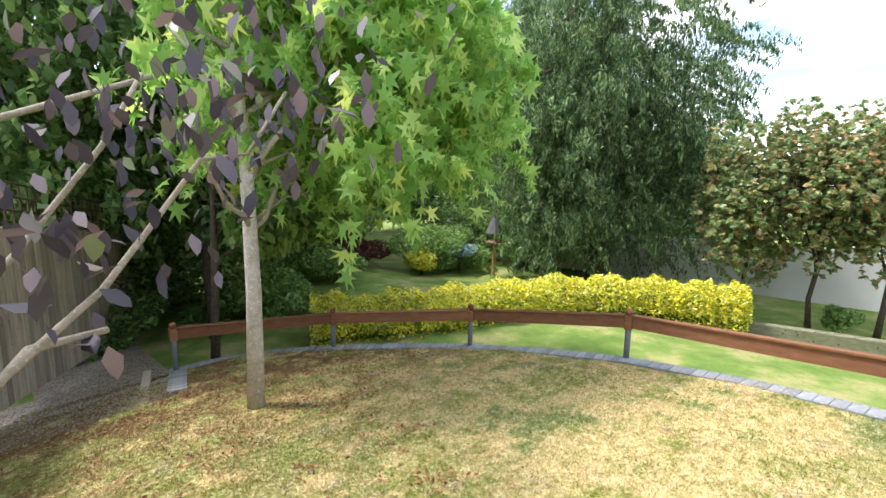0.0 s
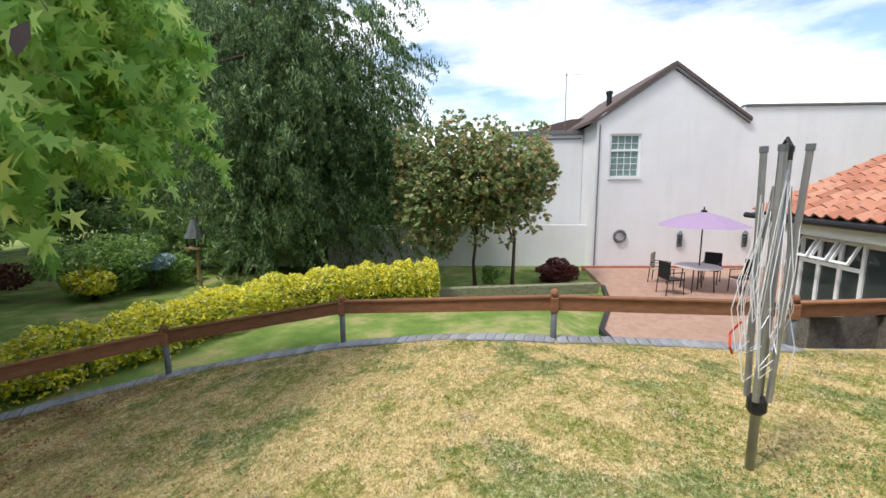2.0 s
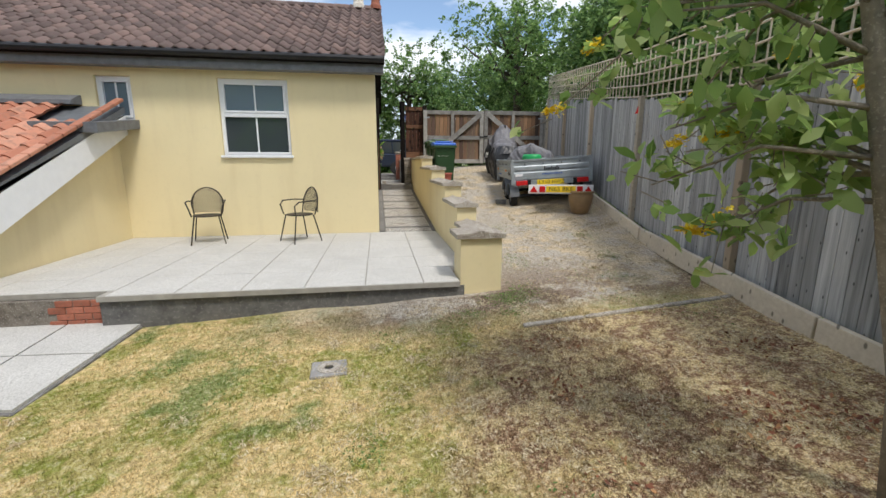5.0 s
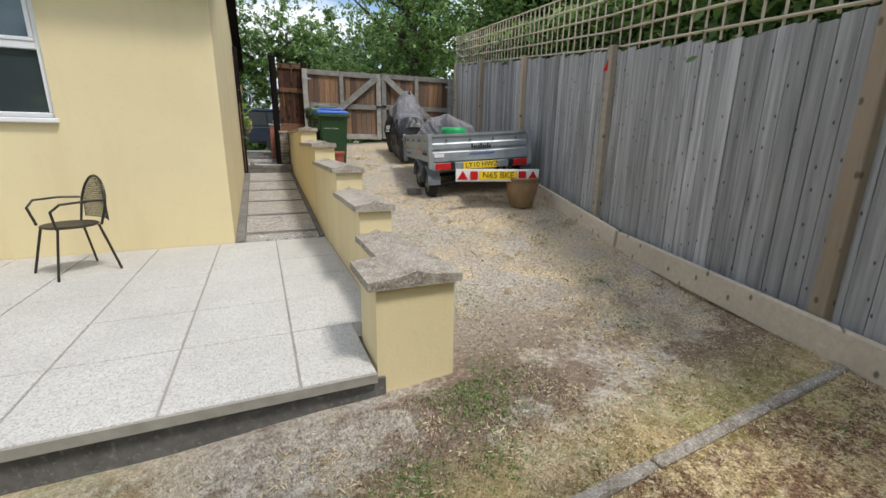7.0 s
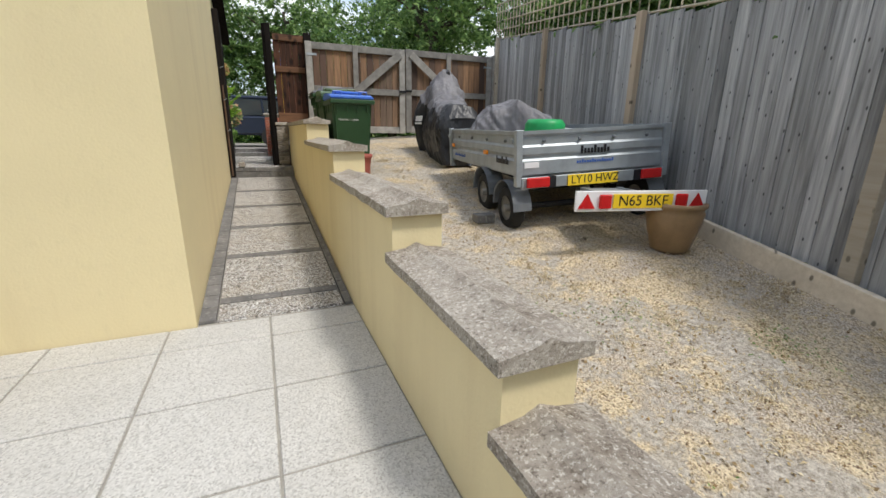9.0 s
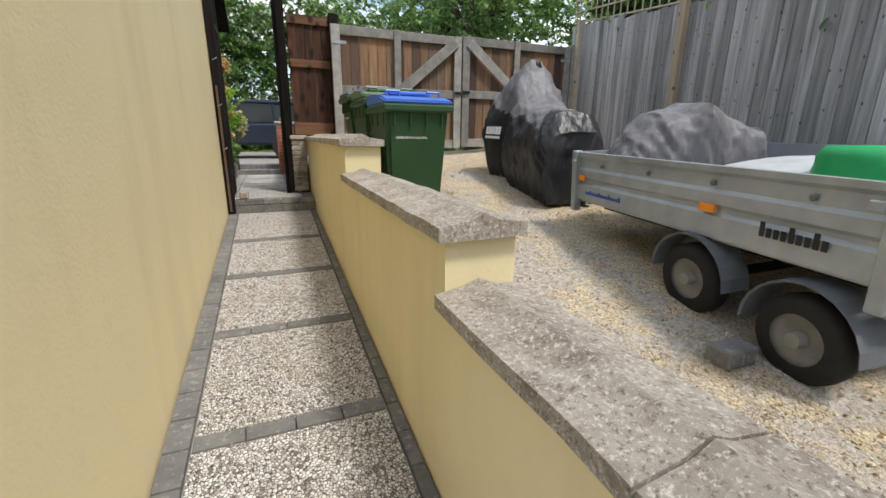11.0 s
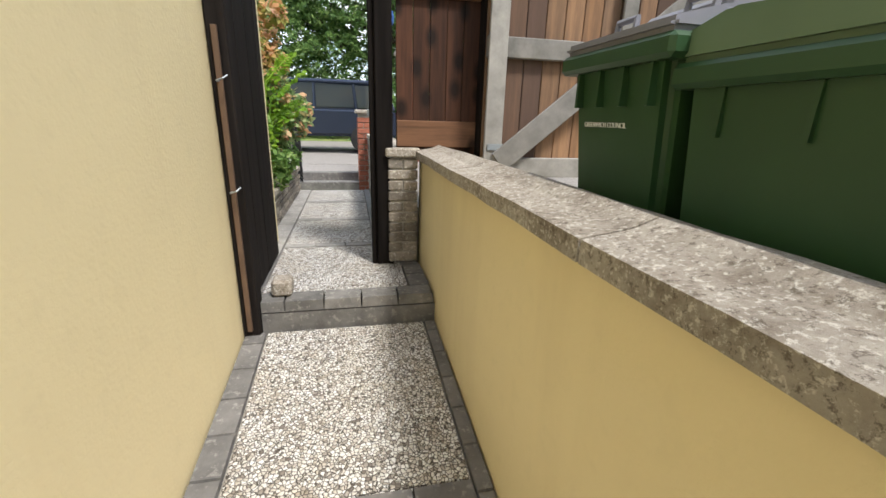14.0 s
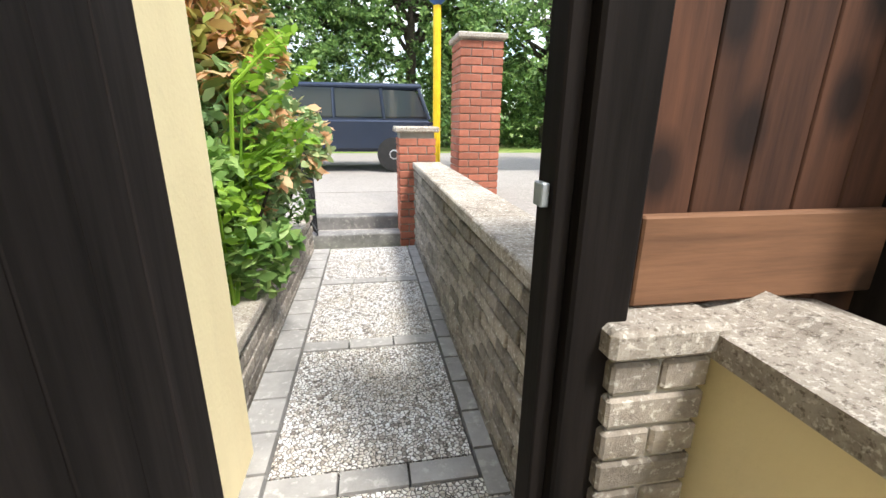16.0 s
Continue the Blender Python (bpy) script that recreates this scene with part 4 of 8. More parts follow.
# ---- lower step slabs ----
lp = thing("low_slab_step", "pale square slab step on the lawn beside the patio", "paving", (0, 0, 0))
bm = B()
prism(bm, [(1.62, -4.27), (2.75, -4.5), (3.0, -5.97), (1.62, -5.97)], -0.12, 0.012)
part("bed", bm, conc_m, lp)
for poly in ([(1.64, -4.30), (2.18, -4.41), (2.26, -5.17), (1.64, -5.13)], [(2.20, -4.415), (2.73, -4.52), (2.86, -5.2), (2.28, -5.17)], [(1.64, -5.15), (2.26, -5.19), (2.34, -5.95), (1.64, -5.95)], [(2.28, -5.19), (2.86, -5.22), (2.97, -5.95), (2.36, -5.95)]):
    part("slab", prism(B(), poly, 0.013, 0.035), slab_m, lp)

# ---- rail-side low brick wall ----
low_wall = thing("low_corner_wall", "low aged brick wall with stone caps round the lamp post", "wall")
bm = B()
for (xa, ya), (xb, yb) in (((4.45, -4.75), (2.95, -4.75)), ((4.45, -4.75), (4.3, -3.75))):
    d = Vector((xb - xa, yb - ya, 0)).normalized()
    nn = Vector((-d.y, d.x, 0)) * 0.11
    prism(bm, [(xa - nn.x, ya - nn.y), (xb - nn.x, yb - nn.y), (xb + nn.x, yb + nn.y), (xa + nn.x, ya + nn.y)], -0.5, 0.08)
part("brickwork", bm, brickgrey_m, low_wall)
for xa, ya in ((3.05, -4.75), (4.3, -3.9), (4.42, -4.72)):
    part("cap", box(B(), xa - 0.17, xa + 0.17, ya - 0.17, ya + 0.17, 0.085, 0.15, 0.012), cope_m, low_wall)
part("coping", box(B(), 3.23, 4.24, -4.87, -4.63, 0.083, 0.13, 0.01), cope_m, low_wall)

# ---- stepped garden wall with copings ----
gw = thing("stepped_garden_wall", "yellow rendered garden wall stepping up with worn stone copings", "wall")
GX0, GX1 = -1.80, -2.07
RUNS = [(-7.12, -8.2, 1.065), (-8.2, -9.93, 1.30), (-9.93, -11.90, 1.535), (-11.90, -15.2, 1.785)]
bm = B()
for ya, yb, zt in RUNS:
    box(bm, GX1, GX0, yb, ya, -0.2, zt - 0.06)
box(bm, GX1, GX0, -7.12, -6.2, -0.2, 0.76)
box(bm, -2.06, -1.60, -6.2, -5.82, -0.1, 0.80)
bmesh.ops.remove_doubles(bm, verts=bm.verts, dist=0.0001)
part("wall_body", bm, yellow_m, gw)


def coping(x0, x1, y0, y1, z, t=0.065, ridge=0.025, parent=None):
    bm = B()
    ny = max(2, int(abs(y1 - y0) / 0.16))
    sec = [(x0, 0), (x0, t * 0.75), ((2 * x0 + x1) / 3, t), ((x0 + x1) / 2, t + ridge), ((x0 + 2 * x1) / 3, t), (x1, t * 0.75), (x1, 0)]
    rings = []
    for i in range(ny + 1):
        y = y0 + (y1 - y0) * i / ny
        rings.append([bm.verts.new((px + 0.006 * noise.noise(Vector((px * 9, y * 7, 1))), y, z + pz + 0.006 * noise.noise(Vector((px * 11, y * 9, z))))) for px, pz in sec])
    for a, b in zip(rings, rings[1:]):
        for k in range(len(sec)):
            bm.faces.new((a[k], a[(k + 1) % len(sec)], b[(k + 1) % len(sec)], b[k]))
    bm.faces.new(rings[0][::-1])
    bm.faces.new(rings[-1])
    bmesh.ops.recalc_face_normals(bm, faces=bm.faces)
    return part("coping", bm, cope_m, parent)


for (ya, yb, zt) in RUNS:
    n = max(1, round(abs(yb - ya) / 0.95))
    for i in range(n):
        a, b = ya + (yb - ya) * i / n, ya + (yb - ya) * (i + 1) / n
        coping(GX1 - 0.02, GX0 + 0.04, a + (0.04 if i == 0 else -0.004), b + 0.004, zt - 0.058, parent=gw)
coping(GX1 - 0.05, GX0 + 0.04, -6.24, -7.12, 0.762, parent=gw)
coping(-2.09, -1.55, -5.78, -6.235, 0.802, parent=gw)

# ---- passage ----
PX0, PX1 = -1.80, -0.73


def pz(y):
    return 0.35 + max(0, min(1, (-9.27 - y) / 5.27)) * 0.47 if y > -14.54 else 0.985


bm = B()
v = []
extrude_x(bm, [(-9.27, 0.2), (-9.27, 0.335), (-14.54, 0.80), (-14.54, 0.2)], PX0, PX1)
part("passage_bed", bm, mortar_m, label="concrete bed of the side passage", kind="structure")
bm = B()
box(bm, PX0, PX1, -14.72, -14.56, 0.5, 0.92)
part("step_riser", bm, conc_m, label="dark concrete step", kind="structure")
bm = B()
box(bm, -1.80, -0.45, -18.4, -14.72, 0.4, 0.94)
part("upper_path_bed", bm, mortar_m, label="concrete bed of the front path", kind="structure")
path = new("front_path")
tagged(path, "side path of exposed pebble panels edged with grey pavers", "", "", "structure")


def quad_slab(name, mat, x0, x1, y0, y1, t=0.03, lift=0.0, parent=None, zf=pz, tilt=0.0, bev=0.004):
    """A flat piece that follows the slope of the path."""
    bm = B()
    a, b = zf(y0) + lift, zf(y1) + lift
    lo = [bm.verts.new((x, y + tilt * (x - x0), z - t)) for x, y, z in ((x0, y0, a), (x1, y0, a), (x1, y1, b), (x0, y1, b))]
    hi = [bm.verts.new((x + bev * sx, y + bev * sy + tilt * (x - x0), z)) for x, y, z, sx, sy in ((x0, y0, a, 1, -1), (x1, y0, a, -1, -1), (x1, y1, b, -1, 1), (x0, y1, b, 1, 1))]
    for i in range(4):
        bm.faces.new((lo[i], lo[(i + 1) % 4], hi[(i + 1) % 4], hi[i]))
    bm.faces.new(hi)
    bm.faces.new(lo[::-1])
    bmesh.ops.recalc_face_normals(bm, faces=bm.faces)
    return part(name, bm, mat, parent)


# ---- white neighbour ----
nb = thing("white_house", "white rendered gabled house with dark roof and one leaded window", "house")
NX = 15.31
bm = B()
opening_wall(bm, "x", NX, 0.3, -9.97, -4.85, -2.4, 3.75, [(-6.45, -5.35, 1.72, 3.28)])
part("wall", bm, white_m, nb)
bm = B()
extrude_x(bm, [(-4.85, 3.75), (-9.97, 3.75), (-7.45, 5.45)], NX, NX + 0.3)
part("gable", bm, white_m, nb)
bm = B()
box(bm, NX + 0.01, NX + 8, -19.5, -9.97, -2.4, 4.15)
part("rear_range", bm, white_m, nb)
bm = B()
box(bm, NX - 0.06, NX + 0.3, -19.5, -9.99, 4.152, 4.23, 0.01)
part("parapet_cap", bm, grey_m, nb)
bm = B()
box(bm, NX + 0.3, NX + 8, -9.95, -4.9, -2.4, 3.7)
part("house_body", bm, white_m, nb)
bm = B()
extrude_x(bm, [(-4.6, 3.66), (-7.45, 5.58), (-10.2, 3.66), (-10.2, 3.78), (-7.45, 5.72), (-4.6, 3.78)], NX - 0.12, NX + 8)
part("roof", bm, tilebrown_m, nb)
bm = B()
extrude_x(bm, [(-4.62, 3.56), (-7.45, 5.46), (-10.15, 3.58), (-10.15, 3.66), (-7.45, 5.57), (-4.62, 3.65)], NX - 0.1, NX - 0.02)
part("bargeboard", bm, grey_m, nb)
bm = B()
box(bm, NX + 1.8, NX + 9, -4.88, -2.0, -2.4, 3.45)
part("wing", bm, white_m, nb)
bm = B()
box(bm, NX + 1.7, NX + 9, -4.87, -1.9, 3.452, 3.62, 0.01)
part("wing_parapet", bm, lead_m, nb)
bm = B()
extrude_x(bm, [(-1.5, 3.5), (-4.88, 4.35), (-9.0, 4.6), (-9.0, 3.5)], NX + 3.8, NX + 12)
part("far_roof", bm, tilebrown_m, nb)
bm = B()
rod(bm, (NX - 0.03, -4.95, -1.6), (NX - 0.03, -4.95, 3.6), 0.02, n=6)
rod(bm, (NX + 1.77, -4.8, 3.3), (NX + 1.77, -2.1, 3.3), 0.03, n=6)
part("cable", bm, grey_m, nb)
bm = B()
lathe(bm, [(0.1, 0), (0.1, 0.6), (0.13, 0.62), (0.13, 0.72), (0.06, 0.75)], 10, (NX + 1.4, -5.7, 4.3))
part("flue", bm, black_m, nb)
bm = B()
for i in range(6):
    box(bm, NX - 0.14, NX + 0.02, -10.5, -4.5, -2.0 + i * 0.075, -1.935 + i * 0.075, 0.004)
part("brick_plinth", bm, brickred_m, nb)
wn_ob = new("window")
wn_ob.parent = nb
bm = B()
for a in ((-6.45, -5.35, 1.72, 1.79), (-6.45, -5.35, 3.21, 3.28), (-6.45, -6.38, 1.79, 3.21), (-5.42, -5.35, 1.79, 3.21), (-6.38, -5.42, 2.66, 2.74)):
    box(bm, NX + 0.06, NX + 0.14, a[0], a[1], a[2], a[3])
box(bm, NX - 0.05, NX + 0.1, -6.5, -5.3, 1.66, 1.72)
part("frame", bm, pvc_m, wn_ob)
part("pane", box(B(), NX + 0.11, NX + 0.13, -6.38, -5.42, 1.79, 3.21), M_plain("leaded_glass", (0.20, 0.30, 0.29), 0.15, bump=0), wn_ob)
bm = B()
for q in range(1, 4):
    box(bm, NX + 0.09, NX + 0.108, -6.38 + 0.24 * q - 0.01, -6.38 + 0.24 * q + 0.01, 1.79, 3.21)
for q in (2.0, 2.22, 2.44, 2.95):
    box(bm, NX + 0.082, NX + 0.089, -6.38, -5.42, q - 0.01, q + 0.01)
part("glazing_bar_lattice", bm, pvc_m, wn_ob)
aerial("aerial", (NX + 2.5, -4.3, 3.6), 2.4, "thin grey television aerial behind the white gable")

# ---- garden boundary wall, lower garden ----
bm = B()
box(bm, 16.2, 16.4, -5.0, 14, -2.4, -0.1)
part("white_garden_wall", bm, white_m, label="long white rendered garden wall", category="", kind="structure")
bm = B()
prism(bm, [(3.82, -5.6), (3.82, -2.4), (6.6, -3.0), (8.4, -3.0), (10.4, -3.9), (12.3, -4.35), (15.3, -4.6), (15.3, -17), (7.4, -17), (7.4, -5.6)], -1.9, -1.62)
part("terrace", bm, deck_m, label="terracotta coloured terrace by the lower door", kind="structure")
bm = B()
edge = [(3.82, -2.36), (6.6, -2.96), (8.4, -2.96), (10.4, -3.86), (12.3, -4.31)]
for a, b in zip(edge, edge[1:]):
    box(bm, 0, (Vector(b) - Vector(a)).length, -0.05, 0.05, -1.75, -1.56, 0, Matrix.Translation((a[0], a[1], 0)) @ Matrix.Rotation(math.atan2(b[1] - a[1], b[0] - a[0]), 4, "Z"))
part("terrace_edge", bm, black_m, label="dark curved terrace edging", kind="structure")
bm = B()
for i, (xa, ya, xb, yb) in enumerate(((10.9, 1.0, 11.6, -3.9), (11.0, 1.0, 13.0, 1.2))):
    m = Matrix.Translation((xa, ya, -1.62)) @ Matrix.Rotation(math.atan2(yb - ya, xb - xa), 4, "Z")
    box(bm, 0, math.hypot(xb - xa, yb - ya), -0.1, 0.1, 0.0, 0.3, 0.02, m)
sl = part("sleeper_edging", bm, M_wood("old_sleeper", (0.13, 0.13, 0.08), (0.28, 0.27, 0.18), (0.3, 0.3, 1)), label="weathered green-grey timber sleeper edging a bed", category="edging")

# ---- fences ----
GATE_Y = -15.0


def fence_run(name, label, pts, mat, board=0.125, high=2.0, groups=True, board_label=""):
    f = thing(name, label, "fence", (pts[0][0], pts[0][1], 0))
    ox, oy = pts[0]
    me = mesh_of("fence_board", box(B(), 0.0, board - 0.0015, -0.011, 0.011, 0, 1.0, 0.002), mat)
    post_me = mesh_of("fence_post", box(B(), -0.05, 0.05, -0.05, 0.05, 0, 1.0, 0.006), newwood_m)
    rngf = np.random.default_rng(8)
    for (x0, y0), (x1, y1) in zip(pts, pts[1:]):
        d = math.hypot(x1 - x0, y1 - y0)
        n = int(d / board)
        ang = math.degrees(math.atan2(y1 - y0, x1 - x0))
        for i in range(n):
            t = i / n
            x, y = x0 + (x1 - x0) * t, y0 + (y1 - y0) * t
            zg = float(hgt(x, y))
            ob = part("fence_board", me, mat, f)
            ob.matrix_local = pose(x - ox, y - oy, zg + 0.12, 0, rngf.normal(0, 0.1), ang + rngf.normal(0, 0.35)) @ Matrix.Diagonal((1, 1, high - 0.12 + rngf.normal(0, 0.012), 1))
    return f


FR = [(fence_x(y), y) for y in (-15.2, -12.7, -10.2, -7.7, -5.2, -2.7, -0.5)]
right_fence = fence_run("long_fence", "tall weathered grey close-board fence beside the drive", FR, fence_m, 0.125, 1.94)
left_fence = fence_run("far_fence", "brown-grey close-board fence stepping down beside the path", [(-3.28, -0.5), (-0.36, 6.1), (1.35, 9.2), (3.0, 13.0)], fence2_m, 0.105)
for i, yy in enumerate((-14.9, -12.5, -10.05, -7.55, -5.05, -2.5)):
    x = fence_x(yy) + 0.045
    zg = float(hgt(x, yy))
    ob = part("post", box(B(), -0.035, 0.035, -0.05, 0.05, 0, 2.02, 0.006), newwood_m if i % 3 == 0 else M_wood("post_wood", (0.40, 0.30, 0.2), (0.56, 0.45, 0.33)), right_fence, "pale timber fence post")
    ob.matrix_local = pose(x - FR[0][0], yy - FR[0][1], zg - 0.02, 0, 0, -12)
ground_boards = [(-10.1, -7.0), (-6.98, -3.9), (-3.88, -0.9)]
for ya, yb in ground_boards:
    bm = B()
    xa, xb = fence_x(ya) + 0.12, fence_x(yb) + 0.12
    L = math.hypot(xb - xa, yb - ya)
    za, zb = float(hgt(xa, ya)), float(hgt(xb, yb))
    box(bm, 0, L, -0.025, 0.025, -0.05, 0.17, 0.006)
    ob = part("gravel_board", bm, newwood_m, None, "new pale timber board along the foot of the fence", category="board")
    ob.matrix_world = Matrix.Translation((xa, ya, za)) @ Vector((xb - xa, yb - ya, zb - za)).to_track_quat("X", "Z").to_matrix().to_4x4()


def trellis(name, label, pts, h0, hh, step=0.16, mat=None, r=0.012):
    t = thing(name, label, "trellis", (pts[0][0], pts[0][1], 0))
    ox, oy = pts[0]
    ups, bars = B(), B()
    for (x0, y0), (x1, y1) in zip(pts, pts[1:]):
        d = math.hypot(x1 - x0, y1 - y0)
        n = int(d / step)
        for i in range(n + 1):
            x, y = x0 + (x1 - x0) * i / n, y0 + (y1 - y0) * i / n
            z = float(hgt(x, y)) + h0
            rod(ups, (x - ox, y - oy, z - 0.02), (x - ox, y - oy, z + hh), r, n=4)
        for k in range(int(hh / step) + 1):
            z0, z1 = float(hgt(x0, y0)) + h0 + k * step, float(hgt(x1, y1)) + h0 + k * step
            rod(bars, (x0 - ox + 0.015, y0 - oy, z0), (x1 - ox + 0.015, y1 - oy, z1), r, n=4)
    part("upright_lattice", ups, mat, t, kind="stuff")
    part("cross_bar_lattice", bars, mat, t, kind="stuff")
    return t


trellis("trellis", "pale timber trellis along the top of the fence", [(p[0] - 0.03, p[1]) for p in FR], 1.98, 0.68, 0.17, newwood_m)
trellis("trellis", "dark timber trellis on the far fence", [(-1.3, 4.0), (-0.36, 6.1), (1.35, 9.2)], 2.04, 0.45, 0.15, gatewood_m)

# ---- double gate ----


def gate_leaf(name, label, x0, x1, z0, z1, y, flip):
    g = thing(name, label, "gate", (x0, y, z0))
    W, H = x1 - x0, z1 - z0
    n = round(W / 0.13)
    me = mesh_of("board", box(B(), 0.003, W / n - 0.003, -0.04, -0.018, 0.03, H - 0.04, 0.003), gatewood_m)
    for i in range(n):
        b = part("board", me, gatewood_m, g)
        b.location = (i * W / n, 0, 0.01 * (i % 3))
    for a in ((0, W, H - 0.13, H - 0.01), (0, W, 0.02, 0.15), (0, W, H * 0.46, H * 0.46 + 0.12)):
        part("rail", box(B(), a[0], a[1], -0.016, 0.028, a[2], a[3], 0.005), gateframe_m, g)
    for a in ((0, 0.12), (W - 0.12, W), (W * 0.52 - 0.05, W * 0.52 + 0.05)):
        part("stile", box(B(), a[0], a[1], 0.03, 0.052, 0.02, H - 0.01, 0.005), gateframe_m, g)
    a, b = (Vector((0.1, 0.065, H - 0.1)), Vector((W * 0.95, 0.065, 0.12)))
    if flip:
        a, b = Vector((W - 0.1, 0.065, H - 0.1)), Vector((W * 0.05, 0.065, 0.12))
    d = (b - a)
    bm = B()
    box(bm, 0, d.length, -0.012, 0.012, -0.072, 0.072, 0.004)
    br = part("brace", bm, gateframe_m, g)
    br.matrix_local = Matrix.Translation(a) @ Matrix.Rotation(-math.atan2(d.z, d.x), 4, "Y")
    for hx in ((0.02 if flip else W - 0.2),):
        for hz in (0.2, H - 0.25):
            part("hinge", box(B(), hx, hx + 0.18, 0.054, 0.06, hz, hz + 0.04), galv_m, g)
    part("latch", box(B(), (W - 0.12 if flip else 0.0), (W if flip else 0.12), 0.06, 0.085, H * 0.5, H * 0.5 + 0.04, 0.004), black_m, g)
    return g


gate_leaf("gate", "weathered timber double gate leaf with diagonal brace", -4.11, -2.18, 1.6, 3.25, GATE_Y, False)
gate_leaf("gate", "weathered timber double gate leaf with opposed brace", -6.12, -4.13, 1.62, 3.27, GATE_Y, True)
for gxp in (-6.2,):
    part("gate_post", box(B(), gxp - 0.06, gxp + 0.06, GATE_Y - 0.06, GATE_Y + 0.06, 0.9, 3.3, 0.008), gateframe_m, None, "weathered square timber gate post", category="post")

# dark stained screen by the passage door
scr = thing("stained_screen", "dark brown stained boarded screen above the garden wall", "screen", (-1.62, -15.2, 0))
me = mesh_of("board", box(B(), -0.108, -0.001, -0.01, 0.01, 1.74, 3.36, 0.003), stain_m)
for i in range(5):
    b = part("board", me, stain_m, scr)
    b.location = (-0.02 - i * 0.11, 0, 0)
for za in (1.80, 2.7, 3.24):
    part("rail", box(B(), -0.56, -0.02, 0.012, 0.04, za, za + 0.17 if za < 2 else za + 0.1, 0.004), stainrail_m, scr)
part("post", box(B(), -0.69, -0.565, -0.04, 0.1, 1.0, 3.4, 0.006), dark_m, scr)
door = thing("passage_doorway", "dark stained timber door frame with brick pier", "doorway", (0, 0, 0))
part("right_jamb", box(B(), -1.61, -1.50, -15.25, -15.12, 0.95, 3.5, 0.006), dark_m, door)
part("right_stop", box(B(), -1.50, -1.465, -15.22, -15.15, 0.95, 3.5, 0.004), dark_m, door)
part("left_jamb", box(B(), -0.82, -0.735, -14.62, -14.50, 0.80, 3.5, 0.006), dark_m, door)
part("cover_strip", box(B(), -0.785, -0.76, -14.497, -14.478, 0.86, 2.35, 0.003), M_plain("bare_brown_wood", (0.13, 0.08, 0.05), 0.8), door)
for hz in (1.62, 2.12, 2.62):
    part("hook", tube(B(), [(-0.77, -14.478, hz), (-0.77, -14.44, hz), (-0.80, -14.43, hz + 0.01), (-0.815, -14.45, hz + 0.025)], 0.004, 6), galv_m, door)
part("latch", box(B(), -1.464, -1.45, -15.2, -15.165, 1.99, 2.03, 0.002), galv_m, door)
leaf = thing("open_door", "dark stained boarded door standing open against the house", "door", (-0.765, -14.63, 1.01), rz=0)
for i in range(6):
    part("board", box(B(), -0.03 - 0.002 * (i % 2), 0.0, -0.128 - i * 0.128, -0.001 - i * 0.128, 0, 2.45, 0.002), dark_m, leaf)
part("strap_hinge", box(B(), -0.05, -0.041, -0.5, 0, 2.0, 2.04), black_m, leaf)
part("doorstop_block", box(B(), -0.98, -0.87, -14.74, -14.62, 0.992, 1.09, 0.015), cope_m, None, "pale rough stone block holding the door", category="stone")
pier = thing("brick_pier", "short aged brick pier with a pale cap beside the doorway", "pier", (-1.675, -15.2, 1.01))
bm = B()
box(bm, -0.085, 0.085, -0.075, 0.095, 0, 0.72)
part("core", bm, mortar_m, pier)
for k in range(10):
    for j in range(2 if k % 2 else 1):
        w = 0.095 if k % 2 else 0.196
        x0 = -0.098 + j * 0.101
        part("brick", box(B(), x0, x0 + w, -0.085, 0.105, 0.004 + k * 0.072, 0.066 + k * 0.072, 0.006), brickgrey_m, pier)
part("cap", box(B(), -0.115, 0.115, -0.1, 0.12, 0.725, 0.785, 0.01), cope_m, pier)

# ---- front path walls ----


def brick_wall(name, label, a, b, z0, z1, thick, mat, cap_w=0.0, face=1, bl=0.21, bh=0.068):
    """A wall from a to b in plan, with the bricks of the seen face as parts."""
    t = thing(name, label, "wall", (a[0], a[1], z0), rz=math.degrees(math.atan2(b[1] - a[1], b[0] - a[0])))
    L, H = math.hypot(b[0] - a[0], b[1] - a[1]), z1 - z0
    part("core", box(B(), 0, L, -thick / 2, thick / 2, 0, H), mortar_m, t)
    rr = random.Random(5)
    meshes = [mesh_of("brick", box(B(), 0.004, bl * f - 0.004, thick / 2 - 0.02, thick / 2 + 0.012 + 0.003 * q, 0.004, bh - 0.006, 0.005), mat) for q, f in enumerate((1, 1, 1, 0.5))]
    for k in range(int(H / bh)):
        x = -0.105 if k % 2 else 0.0
        while x < L - 0.02:
            if x < 0:
                m, xx, w = meshes[3], 0.0, bl / 2
            elif x + bl > L:
                m, xx, w = meshes[3], L - bl / 2, bl / 2
            else:
                m, xx, w = rr.choice(meshes[:3]), x, bl
            ob = part("brick", m, mat, t)
            ob.matrix_local = (pose(xx, 0, k * bh) if face > 0 else pose(xx + w, 0, k * bh, 0, 0, 180))
            x += bl
    if cap_w:
        n = max(1, round(L / 0.8))
        for i in range(n):
            part("coping", box(B(), L * i / n + 0.003, L * (i + 1) / n - 0.003, -cap_w / 2, cap_w / 2, H + 0.002, H + 0.06, 0.008), cope_m, t)
    return t


